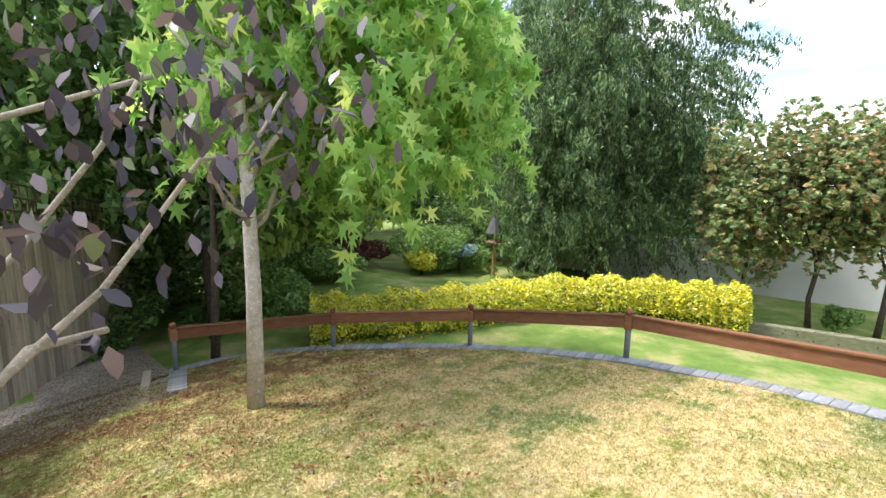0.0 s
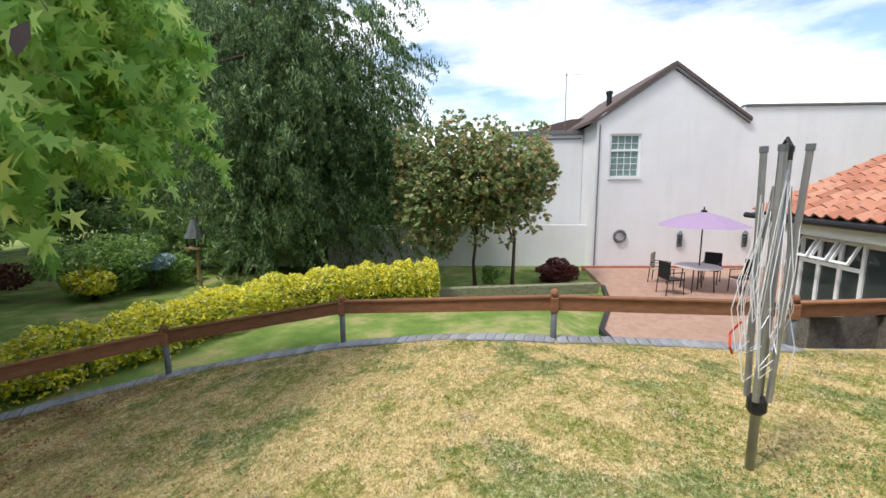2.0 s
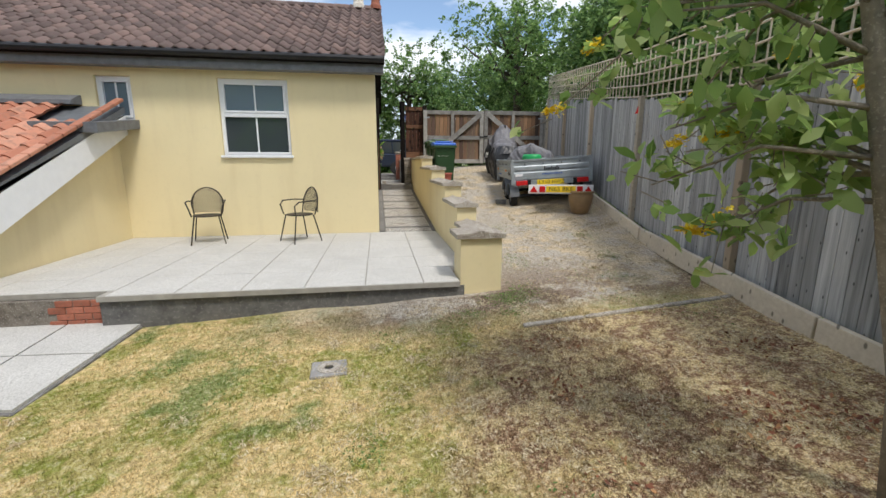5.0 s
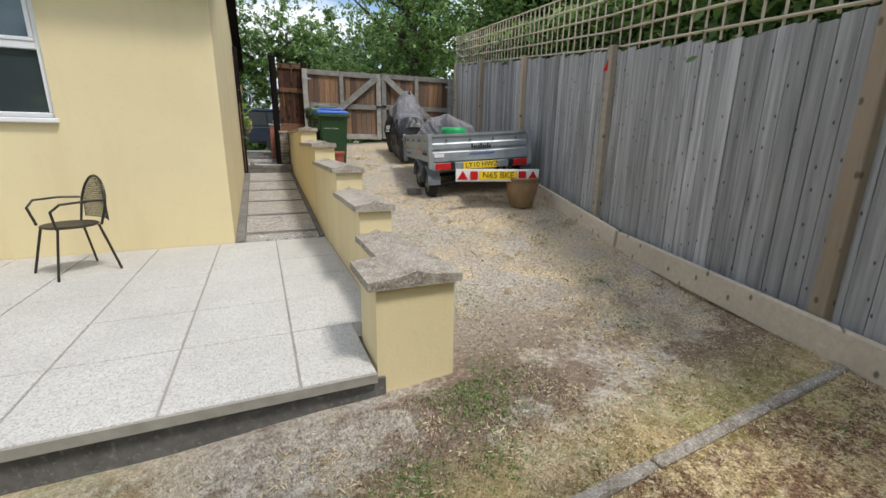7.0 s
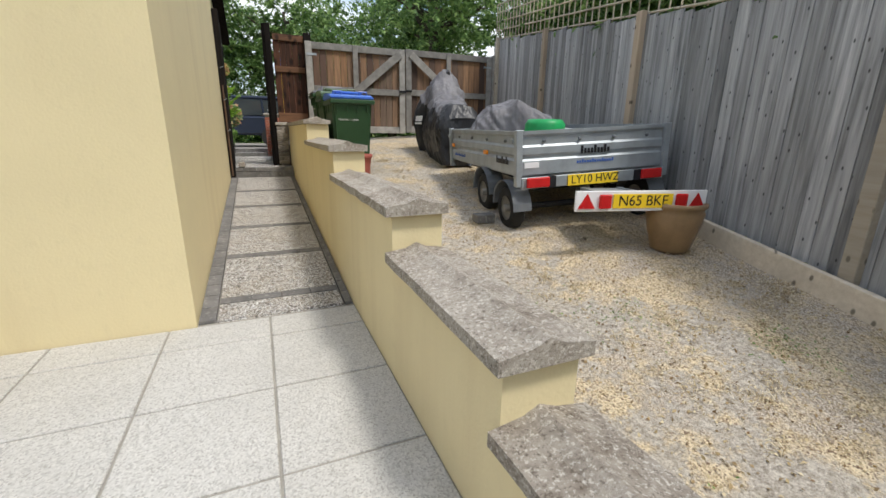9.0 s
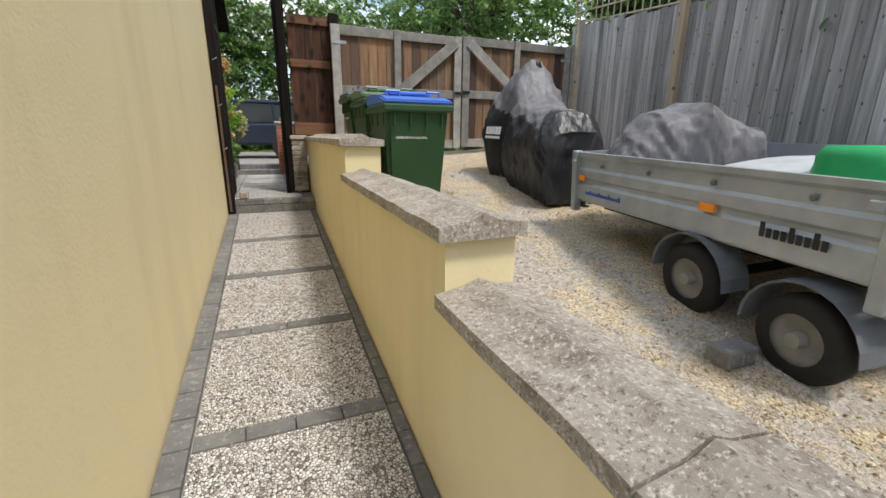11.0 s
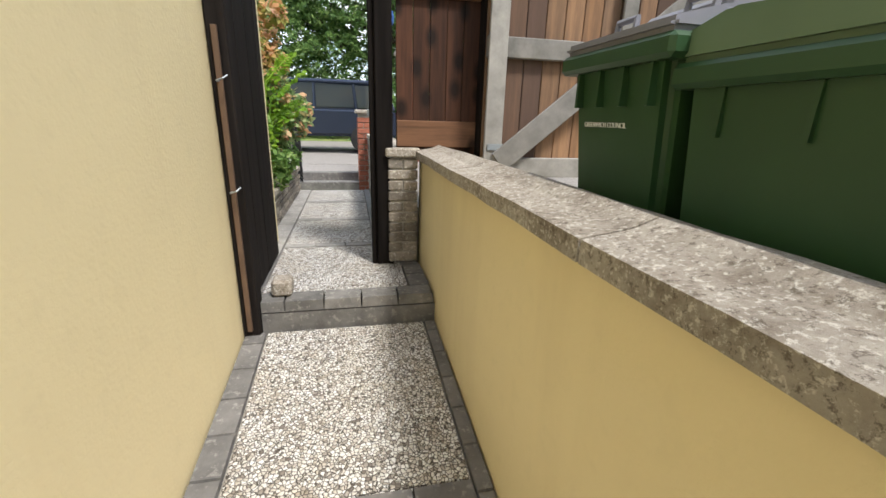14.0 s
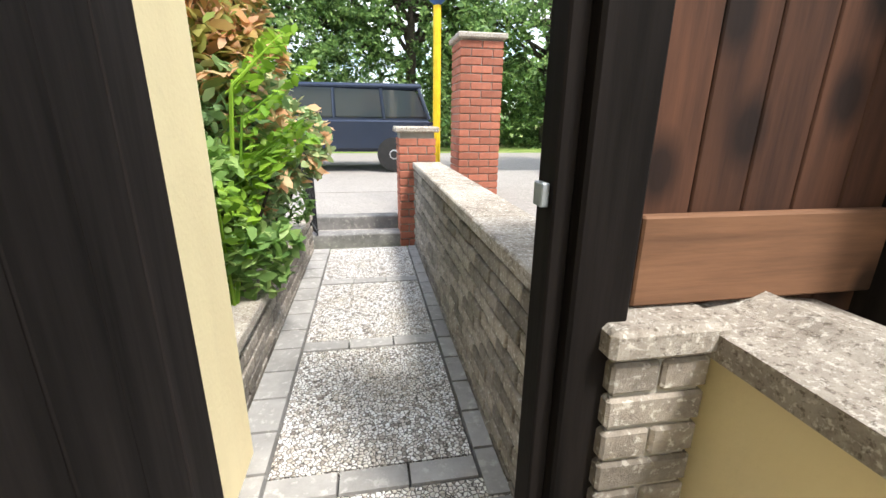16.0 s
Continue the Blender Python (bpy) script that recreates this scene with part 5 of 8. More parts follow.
def brick_pillar(name, label, x, y, w, z0, z1, mat, cap=0.05):
    t = thing(name, label, "pillar", (x, y, z0))
    H = z1 - z0
    part("core", box(B(), -w / 2 + 0.012, w / 2 - 0.012, -w / 2 + 0.012, w / 2 - 0.012, 0, H), mortar_m, t)
    n, bh = 2, 0.073
    me = mesh_of("brick", box(B(), 0.004, w / n - 0.004, 0, 0.05, 0.004, bh - 0.006, 0.005), mat)
    me2 = mesh_of("brick", box(B(), 0.004, w / 4 - 0.004, 0, 0.05, 0.004, bh - 0.006, 0.005), mat)
    for k in range(int(H / bh)):
        for side in range(4):
            m = Matrix.Rotation(side * math.pi / 2, 4, "Z") @ Matrix.Translation((-w / 2, -w / 2, k * bh))
            if (k + side) % 2:
                for j in range(n):
                    ob = part("brick", me, mat, t)
                    ob.matrix_local = m @ Matrix.Translation((j * w / n, 0, 0))
            else:
                for j, mm in ((0, me2), (1, me), (3, me2)):
                    ob = part("brick", mm, mat, t)
                    ob.matrix_local = m @ Matrix.Translation((j * w / 4, 0, 0))
    part("cap", box(B(), -w / 2 - 0.03, w / 2 + 0.03, -w / 2 - 0.03, w / 2 + 0.03, H, H + cap, 0.01), cope_m, t)
    return t


# ---- lamp post ----
lamp = thing("lamp_post", "black Victorian style garden lamp post with four-sided lantern", "lamp post", (3.42, -4.28, -0.03))
part("base", lathe(B(), [(0.15, 0), (0.15, 0.05), (0.12, 0.07), (0.11, 0.18), (0.085, 0.22), (0.075, 0.42), (0.09, 0.44), (0.06, 0.5)], 12), black_m, lamp, smooth=True)
part("column", lathe(B(), [(0.05, 0.5), (0.045, 1.0), (0.06, 1.02), (0.045, 1.05), (0.038, 1.55), (0.055, 1.58), (0.055, 1.66), (0.035, 1.7), (0.03, 2.02)], 12), black_m, lamp, smooth=True)
part("cross_bar", rod(B(), (-0.2, 0.0, 1.72), (0.2, 0.0, 1.72), 0.012), black_m, lamp)
lan = new("lantern")
lan.parent = lamp
bm = B()
for sx in (-1, 1):
    for sy in (-1, 1):
        rod(bm, (0.075 * sx, 0.075 * sy, 2.02), (0.15 * sx, 0.15 * sy, 2.36), 0.009, n=4)
for z, w in ((2.02, 0.08), (2.36, 0.155)):
    for sx, sy, ex, ey in ((-1, -1, 1, -1), (1, -1, 1, 1), (1, 1, -1, 1), (-1, 1, -1, -1)):
        rod(bm, (w * sx, w * sy, z), (w * ex, w * ey, z), 0.011, n=4)
part("frame", bm, black_m, lan)
bm = B()
lathe(bm, [(0.24, 2.36), (0.13, 2.46), (0.11, 2.47), (0.11, 2.52), (0.06, 2.56), (0.03, 2.58), (0.035, 2.61), (0.015, 2.63), (0.004, 2.7)], 4)
part("hood", bm, black_m, lan)
bm = B()
for k in range(4):
    m = Matrix.Rotation(k * math.pi / 2, 4, "Z")
    f = [bm.verts.new(m @ Vector(c)) for c in ((-0.073, -0.076, 2.03), (0.073, -0.076, 2.03), (0.145, -0.148, 2.35), (-0.145, -0.148, 2.35))]
    bm.faces.new(f)
gl = NT("clear_glass", 0.05, 0, 0.5)
gl.b.inputs["Transmission Weight"].default_value = 0.9
gl.b.inputs["Alpha"].default_value = 0.35
gl.col((0.8, 0.85, 0.85))
part("glazing", bm, gl.m, lan)

# ---- rotary clothes dryer, folded ----
dry = thing("rotary_clothes_dryer", "folded aluminium rotary clothes dryer with hanging white lines", "clothes dryer", (1.66, -1.42, 0.04))
part("pole", rod(B(), (0, 0, 0), (0.0, 0, 1.62), 0.022, n=12), alu_m, dry, smooth=True)
part("collar", lathe(B(), [(0.03, 0.34), (0.045, 0.36), (0.045, 0.42), (0.03, 0.44)], 12), black_m, dry)
for k in range(4):
    a = radians(45 + 90 * k)
    x, y = math.cos(a), math.sin(a)
    part("arm", rod(B(), (0.045 * x, 0.045 * y, 0.42), (0.085 * x, 0.085 * y, 1.66), 0.016, n=6), alu_m, dry)
    part("arm_tip", rod(B(), (0.085 * x, 0.085 * y, 1.66), (0.086 * x, 0.086 * y, 1.69), 0.02, n=6), grey_m, dry)
    part("strut", rod(B(), (0.03 * x, 0.03 * y, 1.5), (0.075 * x, 0.075 * y, 0.95), 0.008, n=5), alu_m, dry)
part("top_hook", tube(B(), [(0.03, 0, 1.62), (0.03, 0, 1.68), (0, 0, 1.72), (-0.03, 0, 1.68), (-0.03, 0, 1.62)], 0.01, 6), black_m, dry)
bm = B()
rr = random.Random(4)
for k in range(46):
    a, r0, r1 = rr.uniform(0, 2 * math.pi), rr.uniform(0.04, 0.1), rr.uniform(0.07, 0.16)
    top, bot = rr.uniform(1.0, 1.6), rr.uniform(0.48, 0.9)
    aa = a + rr.uniform(-0.6, 0.6)
    tube(bm, [(r0 * math.cos(a), r0 * math.sin(a), top), (r1 * math.cos(aa), r1 * math.sin(aa), (top + bot * 2) / 3), (r1 * 0.8 * math.cos(aa + 0.2), r1 * 0.8 * math.sin(aa + 0.2), bot), (r0 * 0.8 * math.cos(a + 0.5), r0 * 0.8 * math.sin(a + 0.5), bot + 0.06)], 0.0022, 4)
part("washing_line", bm, pvc_m, dry, kind="stuff")
part("red_peg_bag_string", tube(B(), [(0.09, 0.06, 0.8), (0.14, 0.08, 0.72), (0.1, 0.1, 0.66), (0.15, 0.05, 0.6)], 0.006, 5), M_plain("red_cord", (0.7, 0.06, 0.03)), dry, "red cord")

# ---- kerb blocks, posts and rail ----
RAILP = [(1.27, 6.25), (3.06, 5.30), (4.05, 3.50), (4.40, 1.53), (3.82, -0.87), (3.74, -3.22), (3.84, -4.5)]
rail = thing("post_and_rail", "low brown timber rail on dark ball-capped posts round the lawn", "railing", (0, 0, 0))
PH = 0.58
SINK = [0.0, 0.06, 0.06, 0.06, 0.13, 0.13, 0.10]
for i, (x, y) in enumerate(RAILP):
    z = float(hgt(x, y)) - SINK[i]
    p = new("post")
    p.parent = rail
    p.location = (x, y, z)
    part("shaft", rod(B(), (0, 0, -0.2), (0, 0, PH - 0.06), 0.033, n=12), grey_m, p, smooth=True)
    part("head", box(B(), -0.04, 0.04, -0.04, 0.04, PH - 0.16, PH, 0.006), rail_m, p)
    part("ball_cap", lathe(B(), [(0.022, PH), (0.018, PH + 0.015), (0.036, PH + 0.03), (0.043, PH + 0.052), (0.036, PH + 0.075), (0.012, PH + 0.09)], 12), rail_m, p, smooth=True)
for (xa, ya), (xb, yb), sa, sb in zip(RAILP, RAILP[1:], SINK, SINK[1:]):
    za, zb = float(hgt(xa, ya)) - sa, float(hgt(xb, yb)) - sb
    A, Bv = Vector((xa, ya, za + PH - 0.07)), Vector((xb, yb, zb + PH - 0.07))
    m = Matrix.Translation(A) @ (Bv - A).to_track_quat("X", "Z").to_matrix().to_4x4()
    L = (Bv - A).length
    ob = part("rail_board", extrude_x(B(), [(-0.012, -0.068), (0.012, -0.068)] + [(y_, -0.066 + k * 0.026 + z_) for k in range(5) for y_, z_ in ((0.012, 0.0), (0.027, 0.003), (0.027, 0.018), (0.012, 0.021))] + [(0.012, 0.062), (-0.012, 0.062)], 0.03, L - 0.03), rail_m, rail)
    ob.matrix_local = m
    ob = part("top_rail", box(B(), 0.03, L - 0.03, -0.03, 0.045, 0.064, 0.09, 0.005), rail_m, rail)
    ob.matrix_local = m

# ---- trailer ----


def text_obj(name, body, size, m, mat, parent=None, label="", ext=0.001, cat=""):
    cu = bpy.data.curves.new(name, "FONT")
    cu.body, cu.size, cu.extrude, cu.align_x, cu.align_y = body, size, ext, "CENTER", "CENTER"
    tmp = new(name, cu)
    dg = bpy.context.evaluated_depsgraph_get()
    me = bpy.data.meshes.new_from_object(tmp.evaluated_get(dg))
    bpy.data.objects.remove(tmp)
    me.materials.clear()
    me.materials.append(mat)
    ob = new(name, me)
    ob.parent = parent
    ob.matrix_local = m
    return tagged(ob, label, cat)


red_m = M_plain("red_lens", (0.55, 0.02, 0.02), 0.25, bump=0)
amber_m = M_plain("amber_lens", (0.85, 0.28, 0.02), 0.3, bump=0)
plate_m = M_plain("yellow_plate", (0.85, 0.58, 0.03), 0.4, bump=0, var=0.05)
whiteboard_m = M_plain("white_board", (0.8, 0.8, 0.8), 0.4, bump=0, var=0.04)
tyre_m = M_plain("tyre_rubber", (0.025, 0.024, 0.023), 0.9)
rim_m = M_plain("dusty_wheel", (0.28, 0.27, 0.25), 0.6, 0.3)
TW, TL = 1.52, 2.14
tr = thing("box_trailer", "grey galvanised twin-axle box trailer, loaded, beside the fence", "trailer", (-3.40, -9.40, 0.78), rz=-95.5)
tr.matrix_world = Matrix.Translation((-3.36, -9.42, 0.765)) @ Matrix.Rotation(radians(-98.8), 4, "Z") @ Matrix.Rotation(radians(-3.6), 4, "X") @ Matrix.Rotation(radians(-0.8), 4, "Y")
# local frame: x runs from tail to nose, y to the fence side is negative
S0, S1 = 0.52, 0.90
part("bed", box(B(), 0.03, TL - 0.03, -TW + 0.03, -0.03, 0.5, 0.54), galv_m, tr)


def side_panel(nm, L, m, lab=""):
    bm = B()
    extrude_x(bm, [(0, S0), (0, S0 + 0.12), (-0.018, S0 + 0.14), (-0.018, S0 + 0.16), (0, S0 + 0.18), (0, S0 + 0.24), (-0.014, S0 + 0.26), (-0.014, S1 - 0.05), (0.006, S1 - 0.03), (0.006, S1), (-0.03, S1), (-0.03, S0)], 0, L)
    ob = part(nm, bm, galv_m, tr, lab)
    ob.matrix_local = m
    for i in range(4):
        o = part("tie_hook", lathe(B(), [(0.016, 0), (0.016, 0.014), (0.008, 0.02)], 8), grey_m, tr)
        o.matrix_local = m @ Matrix.Translation((L * (i + 0.6) / 4.3, -0.01, S0 + 0.29)) @ Matrix.Rotation(-math.pi / 2, 4, "X")
    return ob


side_panel("side_board", TL, Matrix.Identity(4))
side_panel("side_board", TL, Matrix.Translation((TL, -TW, 0)) @ Matrix.Rotation(math.pi, 4, "Z"))
side_panel("tail_board", TW, Matrix.Translation((0, -TW, 0)) @ Matrix.Rotation(math.pi / 2, 4, "Z"))
side_panel("head_board", TW, Matrix.Translation((TL, 0, 0)) @ Matrix.Rotation(-math.pi / 2, 4, "Z"))
for x, y in ((0, 0), (0, -TW), (TL, 0), (TL, -TW)):
    part("corner_post", box(B(), x - 0.03, x + 0.03, y - 0.03, y + 0.03, 0.42, 0.91, 0.005), galv_m, tr)
for x in (0.03, TL - 0.05):
    part("catch", box(B(), x, x + 0.05, 0.03, 0.05, 0.8, 0.84, 0.004), galv_m, tr)
for yy, out in ((0.0, 1), (-TW, -1)):
    for wx, wz in ((0.24, 0.185), (0.87, 0.25)):
        w = new("wheel")
        w.parent = tr
        w.location = (wx, yy - 0.04 * out, wz)
        w.scale = (0.84, 0.9, 0.84)
        part("tyre", lathe(B(), [(0.14, -0.065), (0.215, -0.07), (0.241, -0.045), (0.245, 0), (0.241, 0.045), (0.215, 0.07), (0.14, 0.065)], 24, cap=False), tyre_m, w, smooth=True).rotation_euler = (math.pi / 2, 0, 0)
        part("rim", lathe(B(), [(0.125, -0.025), (0.146, -0.06), (0.149, 0.0), (0.146, 0.06), (0.125, 0.025)], 24), rim_m, w, smooth=True).rotation_euler = (math.pi / 2, 0, 0)
        part("hub", lathe(B(), [(0.04, -0.085), (0.045, -0.03), (0.03, 0.085)], 12), rim_m, w).rotation_euler = (math.pi / 2, 0, 0)
        bm = B()
        n = 12
        rows = []
        for k in range(n + 1):
            a = math.pi * (0.0 + k / n)
            c, s = math.cos(a), math.sin(a)
            rows.append([bm.verts.new((wx + c * rr_, yy - 0.04 * out + dy, wz + 0.01 + s * rr_)) for rr_, dy in ((0.262, -0.09), (0.262, 0.09), (0.252, 0.08), (0.252, -0.08))])
        for a_, b_ in zip(rows, rows[1:]):
            for q in range(4):
                bm.faces.new((a_[q], a_[(q + 1) % 4], b_[(q + 1) % 4], b_[q]))
        bmesh.ops.recalc_face_normals(bm, faces=bm.faces)
        part("mudguard", bm, grey_m, tr)
    part("marker_lamp", box(B(), 0.75, 0.85, yy + 0.002 * out if out > 0 else yy - 0.02, (yy + 0.02) if out > 0 else yy - 0.002, 0.66, 0.70), amber_m, tr, "amber side marker")
    part("marker_lamp", box(B(), 2.0, 2.07, yy + 0.002 * out if out > 0 else yy - 0.02, (yy + 0.02) if out > 0 else yy - 0.002, 0.68, 0.72), amber_m, tr, "amber side marker")
part("axle", rod(B(), (0.24, 0, 0.185), (0.24, -TW, 0.185), 0.03), black_m, tr)
part("axle", rod(B(), (0.87, 0, 0.25), (0.87, -TW, 0.25), 0.03), black_m, tr)
part("chassis", box(box(B(), -0.05, TL, -0.35, -0.28, 0.4, 0.5), -0.05, TL, -TW + 0.28, -TW + 0.35, 0.4, 0.5), black_m, tr)
part("drawbar", box(B(), TL, TL + 0.75, -TW / 2 - 0.04, -TW / 2 + 0.04, 0.42, 0.5), galv_m, tr)
part("light_bar", box(B(), -0.04, 0.0, -TW + 0.02, -0.02, 0.40, 0.50, 0.004), galv_m, tr)
for yy in (-0.17, -TW + 0.17):
    part("tail_lamp", box(B(), -0.075, -0.042, yy - 0.11, yy + 0.11, 0.41, 0.50, 0.008), red_m, tr, "red tail lamp")
pl = part("number_plate", box(B(), -0.052, -0.042, -TW / 2 - 0.26 + 0.03, -TW / 2 + 0.26 + 0.03, 0.40, 0.50, 0.002), plate_m, tr, "yellow number plate")
FACE = Matrix(((0, 0, -1), (-1, 0, 0), (0, 1, 0))).to_4x4()
text_obj("plate_text", "LY10 HWZ", 0.105, Matrix.Translation((-0.0535, -TW / 2 + 0.01, 0.45)) @ FACE, black_m, pl, ext=0.0005)
for q in range(9):
    part("maker_mark", box(B(), -0.006, -0.0, -TW / 2 - 0.15 + q * 0.034, -TW / 2 - 0.128 + q * 0.034, 0.68, 0.75 if q in (1, 4, 8) else 0.725), black_m, tr)
for q in range(9):
    part("maker_mark", box(B(), 0.2 + q * 0.034, 0.222 + q * 0.034, 0.008, 0.012, 0.60, 0.67 if q in (1, 4, 8) else 0.645), black_m, tr)
blue_ink_m = M_plain("blue_ink", (0.05, 0.12, 0.4))
for q in range(15):
    part("supplier_mark", box(B(), 1.55 + q * 0.03, 1.568 + q * 0.03, 0.003, 0.006, 0.575, 0.61 if q % 4 == 0 else 0.597), blue_ink_m, tr)
    part("supplier_mark", box(B(), -0.006, 0.0, -TW / 2 - 0.2 + q * 0.026, -TW / 2 - 0.184 + q * 0.026, 0.595, 0.625 if q % 4 == 0 else 0.615), blue_ink_m, tr)
part("white_label", box(B(), -0.006, 0.0, -0.2, -0.06, 0.58, 0.63), whiteboard_m, tr)
TRM = tr.matrix_world.copy()


def on_trailer(x, y, z):
    return TRM @ Vector((x, y, z))


# light board hung out behind the trailer
lb = thing("light_board", "white trailer light board with red triangles and yellow plate", "light board", (0, 0, 0))
lb.matrix_world = Matrix.Translation((-3.97, -8.62, 1.15)) @ Matrix.Rotation(radians(-103.3), 4, "Z")
part("board", box(B(), -0.01, 0.01, -0.57, 0.57, -0.08, 0.08, 0.004), whiteboard_m, lb)
for s in (-1, 1):
    bm = B()
    for a, b in (((0.5, -0.06), (0.0, 0.0)),):
        tri = [(-0.013, s * 0.48 - 0.07, -0.055), (-0.013, s * 0.48 + 0.07, -0.055), (-0.013, s * 0.48, 0.06)]
        va_ = [bm.verts.new(p) for p in tri]
        vb_ = [bm.verts.new((p[0] - 0.008, p[1], p[2])) for p in tri]
        bm.faces.new(va_)
        bm.faces.new(vb_[::-1])
        for i in range(3):
            bm.faces.new((va_[i], va_[(i + 1) % 3], vb_[(i + 1) % 3], vb_[i]))
    bmesh.ops.recalc_face_normals(bm, faces=bm.faces)
    part("reflector_triangle", bm, red_m, lb)
    part("lamp", box(B(), -0.04, -0.012, s * 0.33 - 0.05, s * 0.33 + 0.05, -0.055, 0.055, 0.008), red_m, lb)
pl = part("number_plate", box(B(), -0.018, -0.012, -0.26, 0.26, -0.056, 0.056, 0.002), plate_m, lb, "yellow number plate")
text_obj("plate_text", "N65 BKE", 0.115, Matrix.Translation((-0.0195, 0, 0)) @ FACE, black_m, pl, ext=0.0005)
part("ladder_ramp", box(box(B(), 0.01, 0.62, -0.2, -0.16, -0.01, 0.03), 0.01, 0.62, 0.16, 0.2, -0.01, 0.03), galv_m, lb)
part("ramp_deck", box(B(), 0.01, 0.62, -0.158, 0.158, 0.0, 0.02), galv_m, lb)

# load
tub = thing("green_tub", "round green ribbed plastic tub upside down in the trailer", "tub", on_trailer(0.42, -0.45, 0.60))
part("body", lathe(B(), [(0.215, 0.0), (0.228, 0.03)] + [(0.217 - 0.004 * k + (0.005 if k % 2 else 0), 0.06 + 0.04 * k) for k in range(8)] + [(0.165, 0.385), (0.02, 0.39)], 28), M_plain("green_plastic", (0.02, 0.33, 0.10), 0.4, bump=0), tub, smooth=True)
bm = B()
for i in range(13):
    for j in range(9):
        u, w_ = i / 12, j / 8
        bm.verts.new((0.12 + u * 1.5, -0.08 - w_ * 1.3, 0.62 + 0.28 * math.sin(math.pi * min(1, u * 1.05)) ** 0.5 * math.sin(math.pi * w_) ** 0.4 + 0.012 * noise.noise(Vector((i, j, 0)))))
bm.verts.ensure_lookup_table()
for i in range(12):
    for j in range(8):
        bm.faces.new([bm.verts[k] for k in (i * 9 + j, i * 9 + j + 1, (i + 1) * 9 + j + 1, (i + 1) * 9 + j)])
tonneau = thing("pale_sheet_load", "pale grey sheet over the trailer load", "sheet", on_trailer(0, 0, 0))
tonneau.matrix_world = TRM
part("sheet", bm, M_plain("pale_sheet", (0.45, 0.47, 0.48), 0.5), tonneau, smooth=True)


def drape(name, label, m, prof, width, mat, seed, nx=44, nz=22, sink=0.05, hood=None):
    """A cloth cover: prof gives the height along its length; folds fall down its sides."""
    verts, wv = [], []
    for i in range(nx + 1):
        u = i / nx
        k = u * (len(prof) - 1)
        a = min(int(k), len(prof) - 2)
        f = k - a
        f = f * f * (3 - 2 * f)
        x = prof[a][0] + (prof[a + 1][0] - prof[a][0]) * f
        top = prof[a][1] + (prof[a + 1][1] - prof[a][1]) * f
        wid = (prof[a][2] + (prof[a + 1][2] - prof[a][2]) * f) * width
        for j in range(nz + 1):
            th = math.pi * (j / nz)
            c, s = math.cos(th), math.sin(th)
            zz = sink + (top - sink) * abs(s) ** 0.6
            yy = wid * (abs(c) ** 0.55) * (1 if c > 0 else -1) * (0.68 + 0.32 * min(1.0, zz / 0.55))
            fold = 0.05 * noise.noise(Vector((x * 3 + seed, yy * 2.2, zz * 1.3))) + 0.07 * (0.3 - abs(noise.noise(Vector((x * 5 + zz * 2.5, seed, zz * 2 + yy * 2))))) + 0.045 * (0.3 - abs(noise.noise(Vector((x * 11 - zz * 6, seed + 3, yy * 6 + zz * 3))))) + 0.02 * (0.3 - abs(noise.noise(Vector((x * 25 + zz * 12, seed + 7, yy * 14)))))
            verts.append((x + fold * 0.6, yy + fold * (1 if c > 0 else -1), max(0.01, zz + fold * 0.7 * s)))
    idx = np.arange((nx + 1) * (nz + 1)).reshape(nx + 1, nz + 1)
    f = np.stack([idx[:-1, :-1].ravel(), idx[:-1, 1:].ravel(), idx[1:, 1:].ravel(), idx[1:, :-1].ravel()], 1)
    t = thing(name, label, "cover")
    t.matrix_world = m
    me = np_mesh("cloth", np.array(verts), f, mat, True)
    if hood:
        me.materials.append(hood)
        mi = []
        for p in me.polygons:
            c = p.center
            mi.append(int(-0.42 < c.x < 1.0 and c.z > 0.86 + 0.2 * c.x + 0.03 * math.sin(c.x * 17)))
        me.polygons.foreach_set("material_index", mi)
    ob = new("cloth", me)
    ob.parent = t
    return t




def M_cloth(name, c, rough):
    k = NT(name, rough, 0, 0.4)
    k.col(k.ramp(k.noise(4, 6, 0.7), [(0.35, tuple(x * 0.7 for x in c)), (0.65, tuple(x * 1.25 for x in c))]))
    crease = k.mix(0.3, k.noise(5, 2, 0.4, stretch=(1.8, 1.8, 0.45)), k.voronoi(3.2, "Distance"))
    k.bump(crease, 0.8, 0.08)
    return k.m


cover_m = M_cloth("black_cover", (0.022, 0.023, 0.026), 0.42)
cover2_m = M_cloth("silver_grey_cover", (0.17, 0.165, 0.175), 0.55)
bike = drape("covered_motorbike", "motorcycle under a shiny black and grey cover", Matrix.Translation((-4.12, -12.62, 1.13)) @ Matrix.Rotation(radians(-103), 4, "Z"),
             [(-0.60, 0.03, 0.25), (-0.66, 0.35, 0.6), (-0.63, 0.72, 0.74), (-0.5, 0.9, 0.74), (-0.2, 0.95, 0.76), (0.1, 1.0, 0.85), (0.3, 1.15, 0.9), (0.45, 1.36, 0.8), (0.56, 1.56, 0.5), (0.68, 1.42, 0.75), (0.85, 1.22, 1.15), (1.05, 1.0, 0.9), (1.28, 0.6, 0.6), (1.34, 0.03, 0.3)], 0.44, cover_m, 1.0, 110, 64, 0.04, cover2_m)
